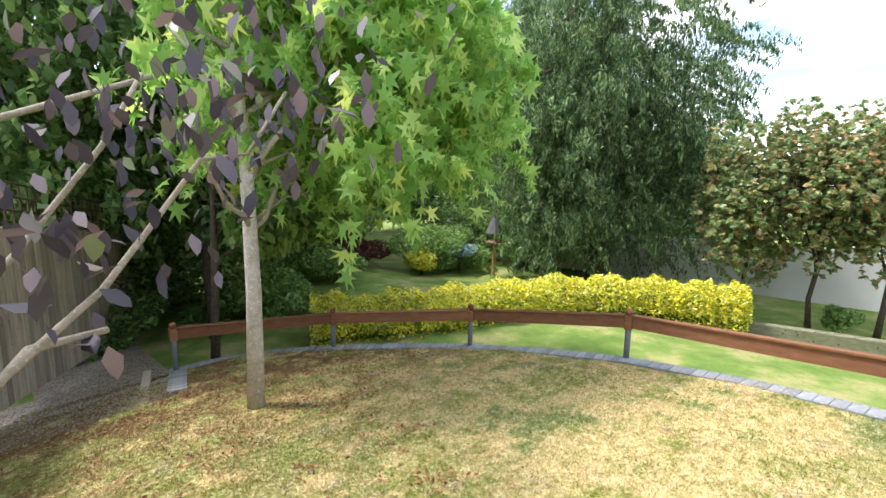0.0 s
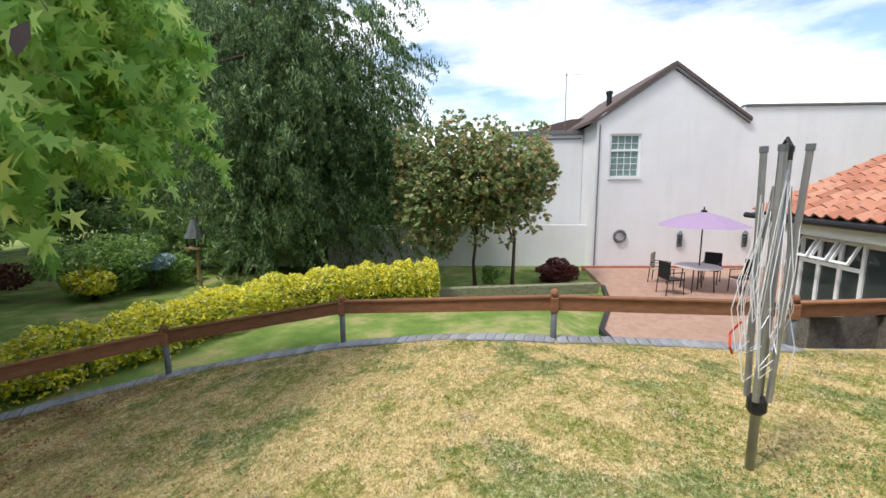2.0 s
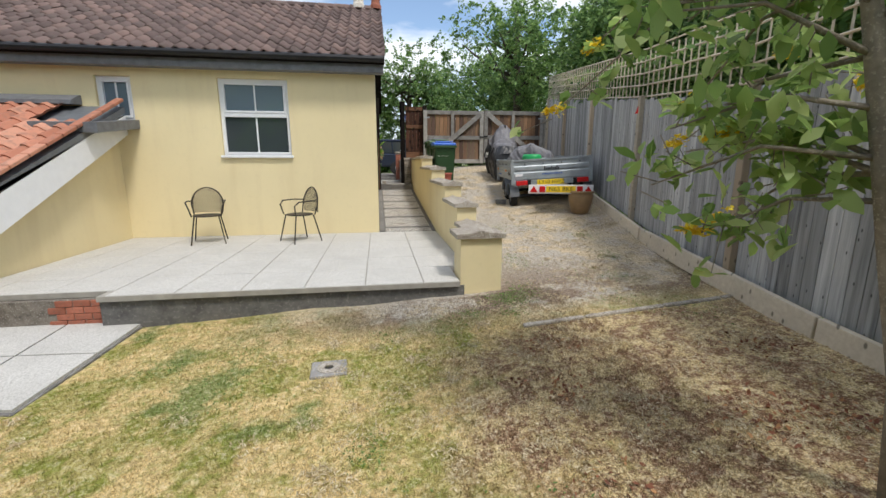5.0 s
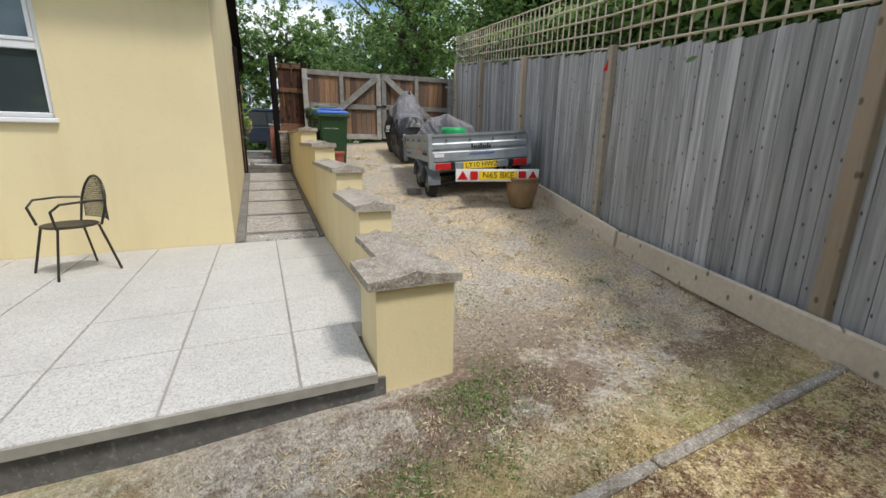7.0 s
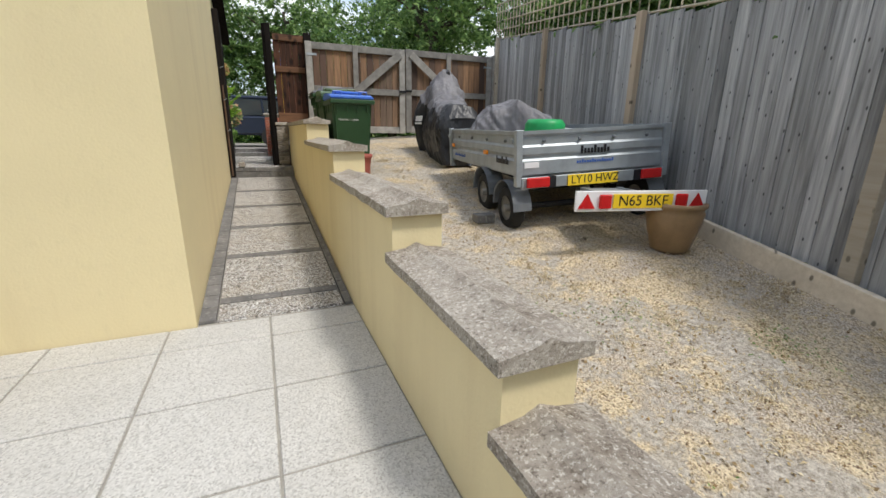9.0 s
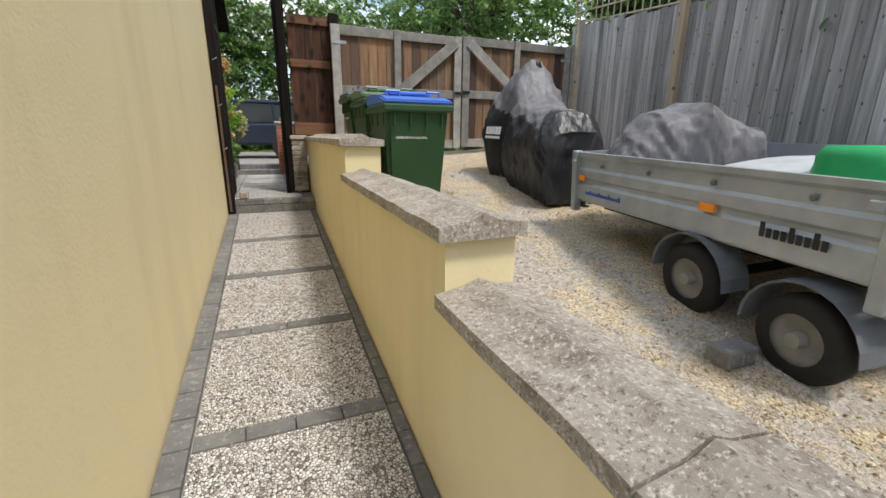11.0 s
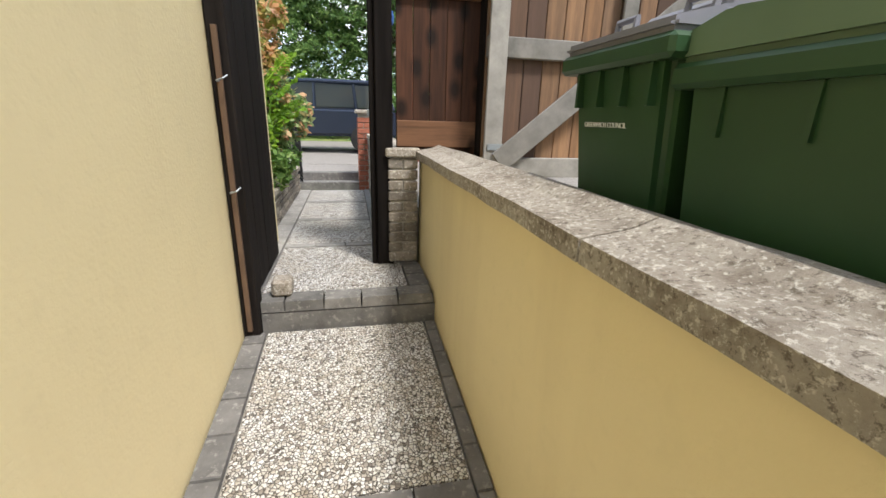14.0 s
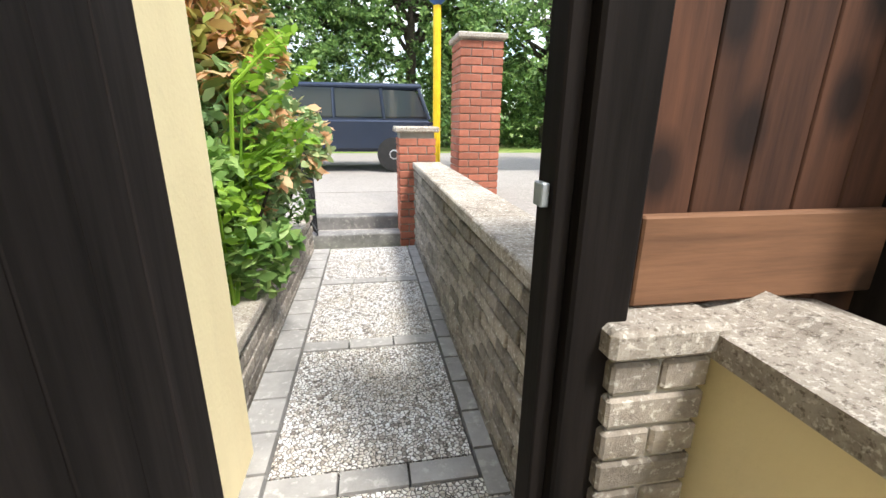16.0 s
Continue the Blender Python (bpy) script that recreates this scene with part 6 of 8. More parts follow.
for q, (xa, xb, za, zb) in enumerate(((0.0, 0.07, 0, 0.09), (0.085, 0.15, 0, 0.09), (0.165, 0.21, 0, 0.09), (0.225, 0.29, 0, 0.09), (0.305, 0.36, 0, 0.09), (0.375, 0.43, 0, 0.09), (0.0, 0.43, -0.05, -0.02))):
    part("mark", box(B(), xa, xb, -0.003, 0.003, za, zb, 0.002), whiteboard_m, bike, "white block mark on the cover").matrix_local = Matrix.Translation((0.42, 0.43, 0.70)) @ Matrix.Rotation(radians(8), 4, "X") @ Matrix.Rotation(radians(8), 4, "Z")
bundle = drape("grey_covered_load", "crumpled silver-grey sheet over a load in the trailer", TRM @ Matrix.Translation((1.80, -0.76, 0.6)) @ Matrix.Rotation(radians(80), 4, "Z"),
               [(-0.52, 0.02, 0.2), (-0.5, 0.25, 0.8), (-0.42, 0.44, 1.0), (0.0, 0.62, 1.0), (0.3, 0.55, 1.0), (0.5, 0.38, 0.9), (0.62, 0.2, 0.6), (0.64, 0.02, 0.2)], 0.33, cover2_m, 9.0, 80, 50, 0.0)

# ---- wheelie bins ----


def wheelie_bin(label, x, y, rz, lid_m, size=1.0, texts=()):
    z = float(hgt(x, y))
    t = thing("wheelie_bin", label, "wheelie bin", (x, y, z), "wheelie bins", rz)
    W, D, H = 0.58 * size, 0.70 * size, 1.04
    green = M_BIN
    bm = B()
    w0, d0 = W * 0.40, D * 0.34
    w1, d1 = W * 0.48, D * 0.5
    lo = [bm.verts.new(p) for p in ((-w0, -d0, 0.04), (w0, -d0, 0.04), (w0, d0, 0.04), (-w0, d0, 0.04))]
    hi = [bm.verts.new(p) for p in ((-w1, -d1, H * 0.93), (w1, -d1, H * 0.93), (w1, d1 * 0.86, H * 0.93), (-w1, d1 * 0.86, H * 0.93))]
    for i in range(4):
        bm.faces.new((lo[i], lo[(i + 1) % 4], hi[(i + 1) % 4], hi[i]))
    bm.faces.new(lo[::-1])
    bm.faces.new(hi)
    bmesh.ops.bevel(bm, geom=list(bm.edges), offset=0.03, segments=3, affect="EDGES")
    bmesh.ops.recalc_face_normals(bm, faces=bm.faces)
    part("body", bm, green, t, smooth=False)
    part("rim", box(B(), -w1 - 0.03, w1 + 0.03, -d1 - 0.035, d1 * 0.86 + 0.02, H * 0.90, H * 0.955, 0.012), green, t)
    for sx in (-1, 1):
        for k in range(3):
            part("rib", box(B(), sx * w1 * 0.97 - 0.012, sx * w1 * 0.97 + 0.012, -d1 * 0.7 + k * d1 * 0.6 - 0.006, -d1 * 0.7 + k * d1 * 0.6 + 0.006, H * 0.80, H * 0.9), green, t)
    for k in range(4):
        part("rib", box(B(), -w1 * 0.75 + k * w1 * 0.5 - 0.006, -w1 * 0.75 + k * w1 * 0.5 + 0.006, -d1 - 0.012, -d1 + 0.05, H * 0.80, H * 0.9), green, t)
    lid = new("lid")
    lid.parent = t
    bm = B()
    extrude_x(bm, [(-d1 - 0.03, H * 0.957), (-d1 - 0.03, H * 0.985), (-d1 * 0.6, H * 1.02), (d1 * 0.55, H * 1.05), (d1 * 0.9, H * 1.02), (d1 * 0.9, H * 0.957)], -w1 - 0.02, w1 + 0.02)
    bmesh.ops.bevel(bm, geom=list(bm.edges), offset=0.012, segments=2, affect="EDGES")
    part("lid_panel", bm, lid_m, lid)
    part("raised_panel", box(B(), -w1 * 0.7, w1 * 0.7, -d1 * 0.35, d1 * 0.5, H * 1.03, H * 1.065, 0.012), lid_m, lid)
    for sx in (-1, 1):
        part("lid_handle", tube(B(), [(sx * w1 * 0.85, -d1 * 0.6, H * 1.0), (sx * w1 * 0.85, -d1 * 0.58, H * 1.055), (sx * w1 * 0.45, -d1 * 0.58, H * 1.055), (sx * w1 * 0.45, -d1 * 0.6, H * 1.0)], 0.011, 6), lid_m, lid)
    part("handle_bar", rod(B(), (-w1, d1 * 0.98, H * 0.95), (w1, d1 * 0.98, H * 0.95), 0.015), green, t)
    for sx in (-1, 1):
        part("wheel", lathe(B(), [(0.03, -0.025), (0.1, -0.025), (0.1, 0.025), (0.03, 0.025)], 18), tyre_m, t).matrix_local = Matrix.Translation((sx * w0 * 1.05, d0 * 1.1, 0.1)) @ Matrix.Rotation(math.pi / 2, 4, "Y")
    for body, size_, lx, lz, side in texts:
        # laid on the tapering front or side face
        tl = math.atan2(d1 - d0, H * 0.89)
        if side == "front":
            yy = -d0 - (d1 - d0) * (lz - 0.04) / (H * 0.89) - 0.003
            m = Matrix.Translation((lx, yy, lz)) @ Matrix.Rotation(math.pi / 2 + tl, 4, "X")
        elif side == "side":
            xx = -(w0 + (w1 - w0) * (lz - 0.04) / (H * 0.89)) - 0.003
            m = Matrix.Translation((xx, lx, lz)) @ Matrix.Rotation(-math.pi / 2, 4, "Z") @ Matrix.Rotation(math.pi / 2 + math.atan2(w1 - w0, H * 0.89), 4, "X")
        text_obj("lettering", body, size_, m, whiteboard_m, t, "white lettering")
    return t


M_BIN = M_plain("bin_green", (0.026, 0.068, 0.026), 0.42, 0, 0.12, 3, 0.05, 0.4)
binblue_m = M_plain("bin_blue_lid", (0.06, 0.16, 0.55), 0.38, 0, 0.06, 3, 0, 0.4)
bingrey_m = M_plain("bin_pale_lid", (0.11, 0.17, 0.10), 0.45, 0, 0.1, 3, 0, 0.4)
binblk_m = M_plain("bin_grey_lid", (0.20, 0.20, 0.23), 0.45, 0, 0.1, 3, 0, 0.4)
wheelie_bin("dark green wheelie bin with a blue lid by the garden wall", -2.40, -12.29, 180, binblue_m, 0.94, [("GREENWICH COUNCIL", 0.025, -0.05, 0.74, "front")])
wheelie_bin("dark green wheelie bin with a pale green lid", -2.38, -12.94, 180, bingrey_m, 0.94, [("ROYAL\nGREENWICH", 0.032, -0.13, 0.70, "front")])
wheelie_bin("smaller dark green wheelie bin with a grey lid", -2.38, -13.47, 90, binblk_m, 0.84, [("GREENWICH COUNCIL", 0.021, -0.04, 0.78, "front")])
cp = thing("clay_pot", "tall red clay pot standing beside the yellow garden wall", "plant pot", (-2.27, -11.12, float(hgt(-2.27, -11.12))))
part("body", lathe(B(), [(0.11, 0), (0.12, 0.02), (0.135, 0.38), (0.15, 0.46), (0.16, 0.47), (0.16, 0.505), (0.135, 0.505), (0.12, 0.38), (0.02, 0.36)], 24), M_plain("red_clay", (0.33, 0.09, 0.065), 0.7), cp, smooth=True)
pot = thing("plant_pot", "large glazed brown plant pot by the fence", "plant pot", (-4.36, -8.62, float(hgt(-4.36, -8.62))))
part("body", lathe(B(), [(0.13, 0), (0.15, 0.02), (0.2, 0.2), (0.225, 0.33), (0.21, 0.36), (0.235, 0.38), (0.235, 0.41), (0.2, 0.41), (0.19, 0.33), (0.02, 0.32)], 24), M_plain("glazed_brown", (0.26, 0.17, 0.09), 0.35), pot, smooth=True)
for (x, y, s) in ((-3.22, -9.82, 0.16),):
    if s:
        part("wheel_chock", box(B(), x - 0.1, x + 0.1, y - 0.06, y + 0.06, float(hgt(x, y)), float(hgt(x, y)) + 0.09, 0.008), conc_m, None, "grey concrete block chocking the trailer wheel", category="block")
mh = thing("drain_cover", "small square worn concrete drain cover with a dark hole", "drain cover", (-0.34, -4.42, float(hgt(-0.34, -4.42))), rz=4)
part("surround", box(B(), -0.13, 0.13, -0.12, 0.12, -0.04, 0.014, 0.006), paver2_m, mh)
part("plate", lathe(B(), [(0.085, -0.02), (0.085, 0.018), (0.035, 0.021), (0.033, 0.012)], 20), cope_m, mh)
# solid black disc; its colour paints the shade down the hole
part("hole_shade_disc", lathe(B(), [(0.032, 0.0), (0.032, 0.0165), (0.01, 0.0165)], 14), black_m, mh)
rs_ = random.Random(21)
x, y = -1.95, -4.76
while x > -4.28:
    L_ = rs_.uniform(0.5, 0.95)
    x2, y2 = max(x - L_, -4.3), y - 0.035 * L_ + rs_.uniform(-0.015, 0.015)
    m = Matrix.Translation((x, y, float(hgt(x, y)) + 0.004)) @ Vector((x2 - x, y2 - y, float(hgt(x2, y2)) - float(hgt(x, y)))).to_track_quat("X", "Z").to_matrix().to_4x4()
    part("edging_strip", box(B(), 0.005, abs(x2 - x) - 0.005, -0.03, 0.03, -0.06, 0.02, 0.008, m), cope_m, None, "worn pale edging board laid across the drive", category="edging")
    x, y = x2, y2

# ---- patio chairs ----


def metal_chair(x, y, z, rz, label):
    c = thing("patio_chair", label, "chair", (x, y, z), "patio chairs", rz)
    k = M_CH
    part("seat", lathe(B(), [(0.01, 0.43), (0.2, 0.43), (0.215, 0.442), (0.2, 0.452), (0.01, 0.445)], 20), k, c)
    for sx, sy in ((-1, 1), (1, 1), (-1, -1), (1, -1)):
        part("leg", tube(B(), [(sx * 0.17, sy * 0.15, 0.44), (sx * 0.2, sy * 0.19, 0.25), (sx * 0.24, sy * 0.24, 0.0)], 0.011, 6), k, c)
    pts = []
    for i in range(13):
        a = math.pi * i / 12
        pts.append((0.23 * math.cos(a), -0.2 - 0.05 * math.sin(a), 0.6 + 0.27 * math.sin(a)))
    part("back_frame", tube(B(), [(0.2, -0.16, 0.44)] + pts + [(-0.2, -0.16, 0.44)], 0.011, 6), k, c)
    bm = B()
    back = lambda u, z: (0.225 * math.sin(u), -0.2 - 0.05 * math.cos(u), z)  # noqa: E731
    for i in range(25):
        u = -1.35 + i * 2.7 / 24
        zt = 0.6 + 0.26 * math.cos(u) ** 0.8
        tube(bm, [back(u, 0.47), back(u, zt)], 0.0028, 4)
    for i in range(19):
        z_ = 0.48 + i * 0.02
        um_ = 1.35 if z_ < 0.6 else math.acos(min(1, ((z_ - 0.6) / 0.26) ** 1.25))
        if um_ > 0.1:
            tube(bm, [back(-um_ + um_ * 2 * q / 8, z_) for q in range(9)], 0.0028, 4)
    part("mesh_back", bm, k, c)
    for sx in (-1, 1):
        part("arm", tube(B(), [(sx * 0.23, -0.2, 0.66), (sx * 0.27, -0.05, 0.67), (sx * 0.27, 0.14, 0.66), (sx * 0.24, 0.2, 0.6), (sx * 0.2, 0.17, 0.44)], 0.011, 6), k, c)
    return c


M_CH = M_plain("bronze_metal", (0.045, 0.038, 0.03), 0.45, 0.3)
metal_chair(1.98, -8.62, 0.346, 190 - 180 + 5, "bronze metal garden armchair on the raised patio")
metal_chair(0.55, -8.55, 0.346, -52, "bronze metal garden armchair turned on the raised patio")

# ---- lower terrace set ----
TZ = -1.62
tb = thing("terrace_table", "round pale garden table on the lower terrace", "table", (11.9, -6.9, TZ))
part("tabletop", lathe(B(), [(0.01, 0.7), (0.6, 0.7), (0.62, 0.715), (0.6, 0.73), (0.01, 0.73)], 28), slab_m, tb)
for k in range(4):
    a = radians(45 + 90 * k)
    part("leg", rod(B(), (0.4 * math.cos(a), 0.4 * math.sin(a), 0.7), (0.45 * math.cos(a), 0.45 * math.sin(a), 0), 0.018), black_m, tb)
um = thing("parasol", "open lilac parasol on a dark pole", "parasol", (11.95, -6.95, TZ))
part("pole", rod(B(), (0, 0, 0), (0, 0, 2.3), 0.02), black_m, um)
bm = B()
n = 8
top = bm.verts.new((0, 0, 2.32))
ring = [bm.verts.new((1.25 * math.cos(2 * math.pi * i / n), 1.25 * math.sin(2 * math.pi * i / n), 1.92)) for i in range(n)]
mid = [bm.verts.new((0.62 * math.cos(2 * math.pi * i / n), 0.62 * math.sin(2 * math.pi * i / n), 2.16)) for i in range(n)]
for i in range(n):
    bm.faces.new((top, mid[i], mid[(i + 1) % n]))
    bm.faces.new((mid[i], ring[i], ring[(i + 1) % n], mid[(i + 1) % n]))
lil = M_leaf("lilac_canvas", [(0.0, (0.55, 0.42, 0.66)), (1.0, (0.58, 0.45, 0.70))], 0.8, 0.5)
part("canopy", bm, lil, um)
part("finial", lathe(B(), [(0.06, 2.3), (0.1, 2.34), (0.02, 2.38), (0.015, 2.46)], 10), black_m, um)
for k in range(8):
    a = 2 * math.pi * k / 8
    part("rib", rod(B(), (0, 0, 2.28), (1.2 * math.cos(a), 1.2 * math.sin(a), 1.91), 0.006, n=4), black_m, um)


def dark_chair(x, y, rz, label, m=None):
    c = thing("terrace_chair", label, "chair", (x, y, TZ), "terrace chairs", rz)
    mm = m or black_m
    part("seat", box(B(), -0.24, 0.24, -0.22, 0.24, 0.42, 0.45, 0.01), mm, c)
    part("backrest", box(B(), -0.24, 0.24, -0.27, -0.245, 0.46, 0.95, 0.01), mm, c)
    for sx in (-0.22, 0.22):
        part("leg", rod(B(), (sx, 0.22, 0.64), (sx, 0.24, 0), 0.014), black_m, c)
        part("leg", rod(B(), (sx, -0.25, 0.64), (sx, -0.3, 0), 0.014), black_m, c)
        part("arm", box(B(), sx - 0.02, sx + 0.02, -0.25, 0.24, 0.64, 0.66, 0.005), black_m, c)


dark_chair(11.5, -5.95, 190, "black woven garden chair at the table")
dark_chair(12.9, -6.3, 140, "checked cushioned garden chair at the table", M_plain("checked_cushion", (0.40, 0.38, 0.30), 0.9, var=0.5, scale=14))
dark_chair(11.6, -8.0, 10, "black woven garden chair at the table")
dark_chair(12.8, -7.8, 50, "black woven garden chair at the table")
rg = thing("round_wall_ornament", "dark ring ornament on the white wall", "wall ornament", (NX - 0.05, -5.85, -0.43))
bm = B()
tube(bm, [(0, 0.2 * math.cos(2 * math.pi * i / 24), 0.2 * math.sin(2 * math.pi * i / 24)) for i in range(25)], 0.05, 8)
part("ring", bm, grey_m, rg, smooth=True)
for yy in (-8.05, -10.4):
    wl_ = thing("wall_lantern", "arched dark metal lantern on the white wall", "lantern", (NX - 0.06, yy, -0.85), "wall lanterns")
    part("backplate", box(B(), 0, 0.05, -0.1, 0.1, 0, 0.5, 0.02), grey_m, wl_)
    part("glass_front", box(B(), -0.06, 0.0, -0.06, 0.06, 0.1, 0.4, 0.02), glass_m, wl_)
    part("hood", lathe(B(), [(0.11, 0.48), (0.05, 0.58), (0.01, 0.62)], 8), grey_m, wl_)

# ---- bird table ----
bt = thing("bird_table", "timber bird table with a dark conical roof", "bird table", (12.6, 8.6, -1.7))
part("post", rod(B(), (0, 0, 0), (0, 0, 1.25), 0.07), M_plain("bird_wood", (0.40, 0.24, 0.12)), bt)
part("tray", box(B(), -0.25, 0.25, -0.25, 0.25, 1.25, 1.32, 0.01), M_plain("bird_wood2", (0.38, 0.26, 0.15)), bt)
part("roof", lathe(B(), [(0.34, 1.62), (0.32, 1.66), (0.12, 2.15), (0.1, 2.18), (0.1, 2.28), (0.02, 2.3)], 10), grey_m, bt)
for sx in (-1, 1):
    for sy in (-1, 1):
        part("upright", rod(B(), (0.18 * sx, 0.18 * sy, 1.3), (0.18 * sx, 0.18 * sy, 1.64), 0.02), black_m, bt)

# ---- parked car on the lane ----
car = thing("parked_car", "dark blue-black off-road car parked on the lane", "car", (-0.30, -24.9, 1.04), rz=-4)
carm = M_plain("car_paint", (0.035, 0.045, 0.07), 0.22, 0.3, 0.05, 2, 0, 0.6)
bm = B()
prof = [(-2.4, 0.42), (-2.42, 0.95), (-2.3, 1.12), (2.3, 1.14), (2.42, 0.8), (2.4, 0.42)]
extrude_y(bm, [(x, z) for x, z in prof], -0.95, 0.95)
bmesh.ops.bevel(bm, geom=list(bm.edges), offset=0.08, segments=3, affect="EDGES")
part("body", bm, carm, car, smooth=False)
bm = B()
extrude_y(bm, [(-2.3, 1.1), (-2.02, 1.68), (0.65, 1.74), (1.35, 1.1)], -0.82, 0.82)
bmesh.ops.bevel(bm, geom=list(bm.edges), offset=0.05, segments=2, affect="EDGES")
part("cabin", bm, glass_m, car)
part("roof", box(B(), -2.12, 0.62, -0.78, 0.78, 1.70, 1.83, 0.05), carm, car)
for xa, xb in ((-2.27, -2.04), (-1.3, -1.24), (-0.25, -0.25), (1.25, 0.62)):
    part("pillar", rod(B(), (xa, 0.84, 1.1), (xb, 0.80, 1.72), 0.04), carm, car)
for wx in (-1.5, 1.5):
    for wy in (-0.85, 0.85):
        w = new("wheel")
        w.parent = car
        w.location = (wx, wy, 0.37)
        part("tyre", lathe(B(), [(0.22, -0.12), (0.36, -0.11), (0.37, 0), (0.36, 0.11), (0.22, 0.12)], 22), tyre_m, w).rotation_euler = (math.pi / 2, 0, 0)
        part("rim", lathe(B(), [(0.22, -0.1), (0.08, -0.125), (0.08, 0.125), (0.22, 0.1)], 10), alu_m, w).rotation_euler = (math.pi / 2, 0, 0)
part("tail_lamp", box(B(), -2.44, -2.36, 0.66, 0.96, 0.92, 1.1, 0.01), red_m, car)
part("door_handle", box(B(), 0.2, 0.38, 0.95, 0.98, 0.98, 1.01), alu_m, car)

# ---- front path side: pillars, iron gate, pole ----
brick_pillar("brick_pillar", "short red brick gate pillar with a grey cap", -1.62, -18.6, 0.34, 0.95, 2.02, brickred_m)
brick_pillar("brick_pillar", "tall red brick pillar with a grey cap", -2.27, -18.9, 0.42, 0.95, 2.86, brickred_m)
yp = thing("yellow_pole", "yellow marker pole with a round blue top", "pole", (-2.0, -19.7, 1.0))
part("shaft", rod(B(), (0, 0, 0), (0, 0, 2.35), 0.045), M_plain("yellow_paint", (0.75, 0.5, 0.02)), yp)
part("disc", lathe(B(), [(0.03, 2.35), (0.09, 2.4), (0.1, 2.5), (0.06, 2.6)], 12), M_plain("blue_paint", (0.05, 0.12, 0.35)), yp)
ig = thing("iron_gate", "small black iron gate standing open", "gate", (-0.68, -18.45, 1.05), rz=-75)
for i in range(9):
    part("bar", rod(B(), (0.04 + i * 0.09, 0, 0), (0.04 + i * 0.09, 0, 0.75 + 0.12 * math.sin(math.pi * i / 8)), 0.008, n=6), black_m, ig)
part("rail", rod(B(), (0, 0, 0.08), (0.8, 0, 0.08), 0.01), black_m, ig)
part("rail", rod(B(), (0, 0, 0.66), (0.8, 0, 0.66), 0.01), black_m, ig)
for ya, zt in ((-18.48, 1.075), (-18.86, 1.165)):
    part("threshold", box(B(), -1.46, -0.6, ya - 0.16, ya, 0.9, zt, 0.01), conc_m, None, "dark concrete threshold step at the street gate", category="step")
pot2 = part("planter_bed", prism(B(), [(-0.50, -15.75), (1.9, -15.75), (1.9, -18.3), (-0.50, -18.3)], 0.5, 1.26), M_plain("soil", (0.06, 0.04, 0.03), 0.95), None, "soil of the raised front bed", kind="structure")

# ---- trees ----
tree("sweet_gum_tree", "young tree with pale mottled trunk and bright star-shaped leaves", (1.27, 4.06, float(hgt(1.27, 4.06))), (1.35, 4.2, 4.2), 0.07, (3.15, 4.75, 3.15), (3.1, 2.0, 2.0), 15000, 0.23, lf_gum, 1, "star", bark_m, 90, 1.15, lump=0.2, count=22, spray=(14, 0.55, 0.9))
gum = bpy.data.objects["sweet_gum_tree"]
bm = B()
for pts, r0 in (([(1.33, 4.08, 1.16), (1.27, 4.05, 1.30), (1.10, 4.02, 1.41), (1.01, 4.0, 1.6), (0.92, 3.98, 1.8), (0.80, 3.95, 2.2)], 0.03),
                ([(1.34, 4.1, 1.16), (1.48, 4.1, 1.28), (1.61, 4.1, 1.58), (1.87, 4.15, 1.92), (2.1, 4.2, 2.3), (2.5, 4.3, 2.7)], 0.03),
                ([(1.40, 4.1, 1.27), (1.52, 4.1, 1.37), (1.73, 4.15, 1.47), (1.98, 4.2, 1.5), (2.2, 4.25, 1.68)], 0.018),
                ([(1.33, 4.1, 1.72), (1.54, 4.1, 1.82), (1.68, 4.1, 1.87), (1.85, 4.15, 1.96)], 0.022)):
    tube(bm, [Vector(p) - gum.matrix_world.translation for p in pts], [r0 * (1 - 0.13 * i) for i in range(len(pts))], 8)
part("fork", bm, limb_m, gum, smooth=True)
tree("background_tree", "dense dark green tree beyond the lawn", (2.6, 8.4, -1.4), (2.4, 8.6, 5.5), 0.085, (1.9, 9.2, 3.8), (3.6, 2.6, 4.2), 46000, 0.17, lf_dark, 2, "oval", bark2_m, 40, 0.8, spray=(24, 0.8, 0.6), lump=0.33)
tree("background_tree", "dense mid green tree at the garden end", (5.5, 12.5, -1.3), (5.5, 12.5, 5.5), 0.18, (5.5, 13.0, 4.6), (4.2, 3.2, 5.0), 46000, 0.19, lf_mid, 3, "oval", bark2_m, 26)
tree("background_tree", "dense mid green tree at the garden end", (-1.5, 12.5, -1.3), (-1.5, 12.5, 5.5), 0.18, (-1.8, 12.5, 3.6), (4.2, 3.0, 5.4), 40000, 0.2, lf_mid, 4, "oval", bark2_m, 22)
tree("background_tree", "dark spreading tree at the garden end", (10.5, 17.5, -1.3), (10.5, 17.5, 6), 0.22, (10.5, 17.8, 4.6), (6.0, 3.6, 5.8), 46000, 0.24, lf_dark, 5, "oval", bark2_m, 26)
tree("background_tree", "low dark undergrowth tree by the far fence", (1.6, 11.0, -1.3), (1.6, 11.0, 0.5), 0.08, (2.4, 10.8, -0.2), (2.8, 1.6, 1.4), 26000, 0.12, lf_dark, 6, "oval", bark2_m, 22, category="shrub")
tree("chestnut_sapling", "young tree with broad drooping leaves", (2.0, 6.9, -1.2), (2.2, 6.9, 2.6), 0.06, (3.2, 6.8, 1.3), (1.35, 1.1, 0.95), 5200, 0.2, lf_mid, 7, "oval", bark2_m, 16, 0.9)
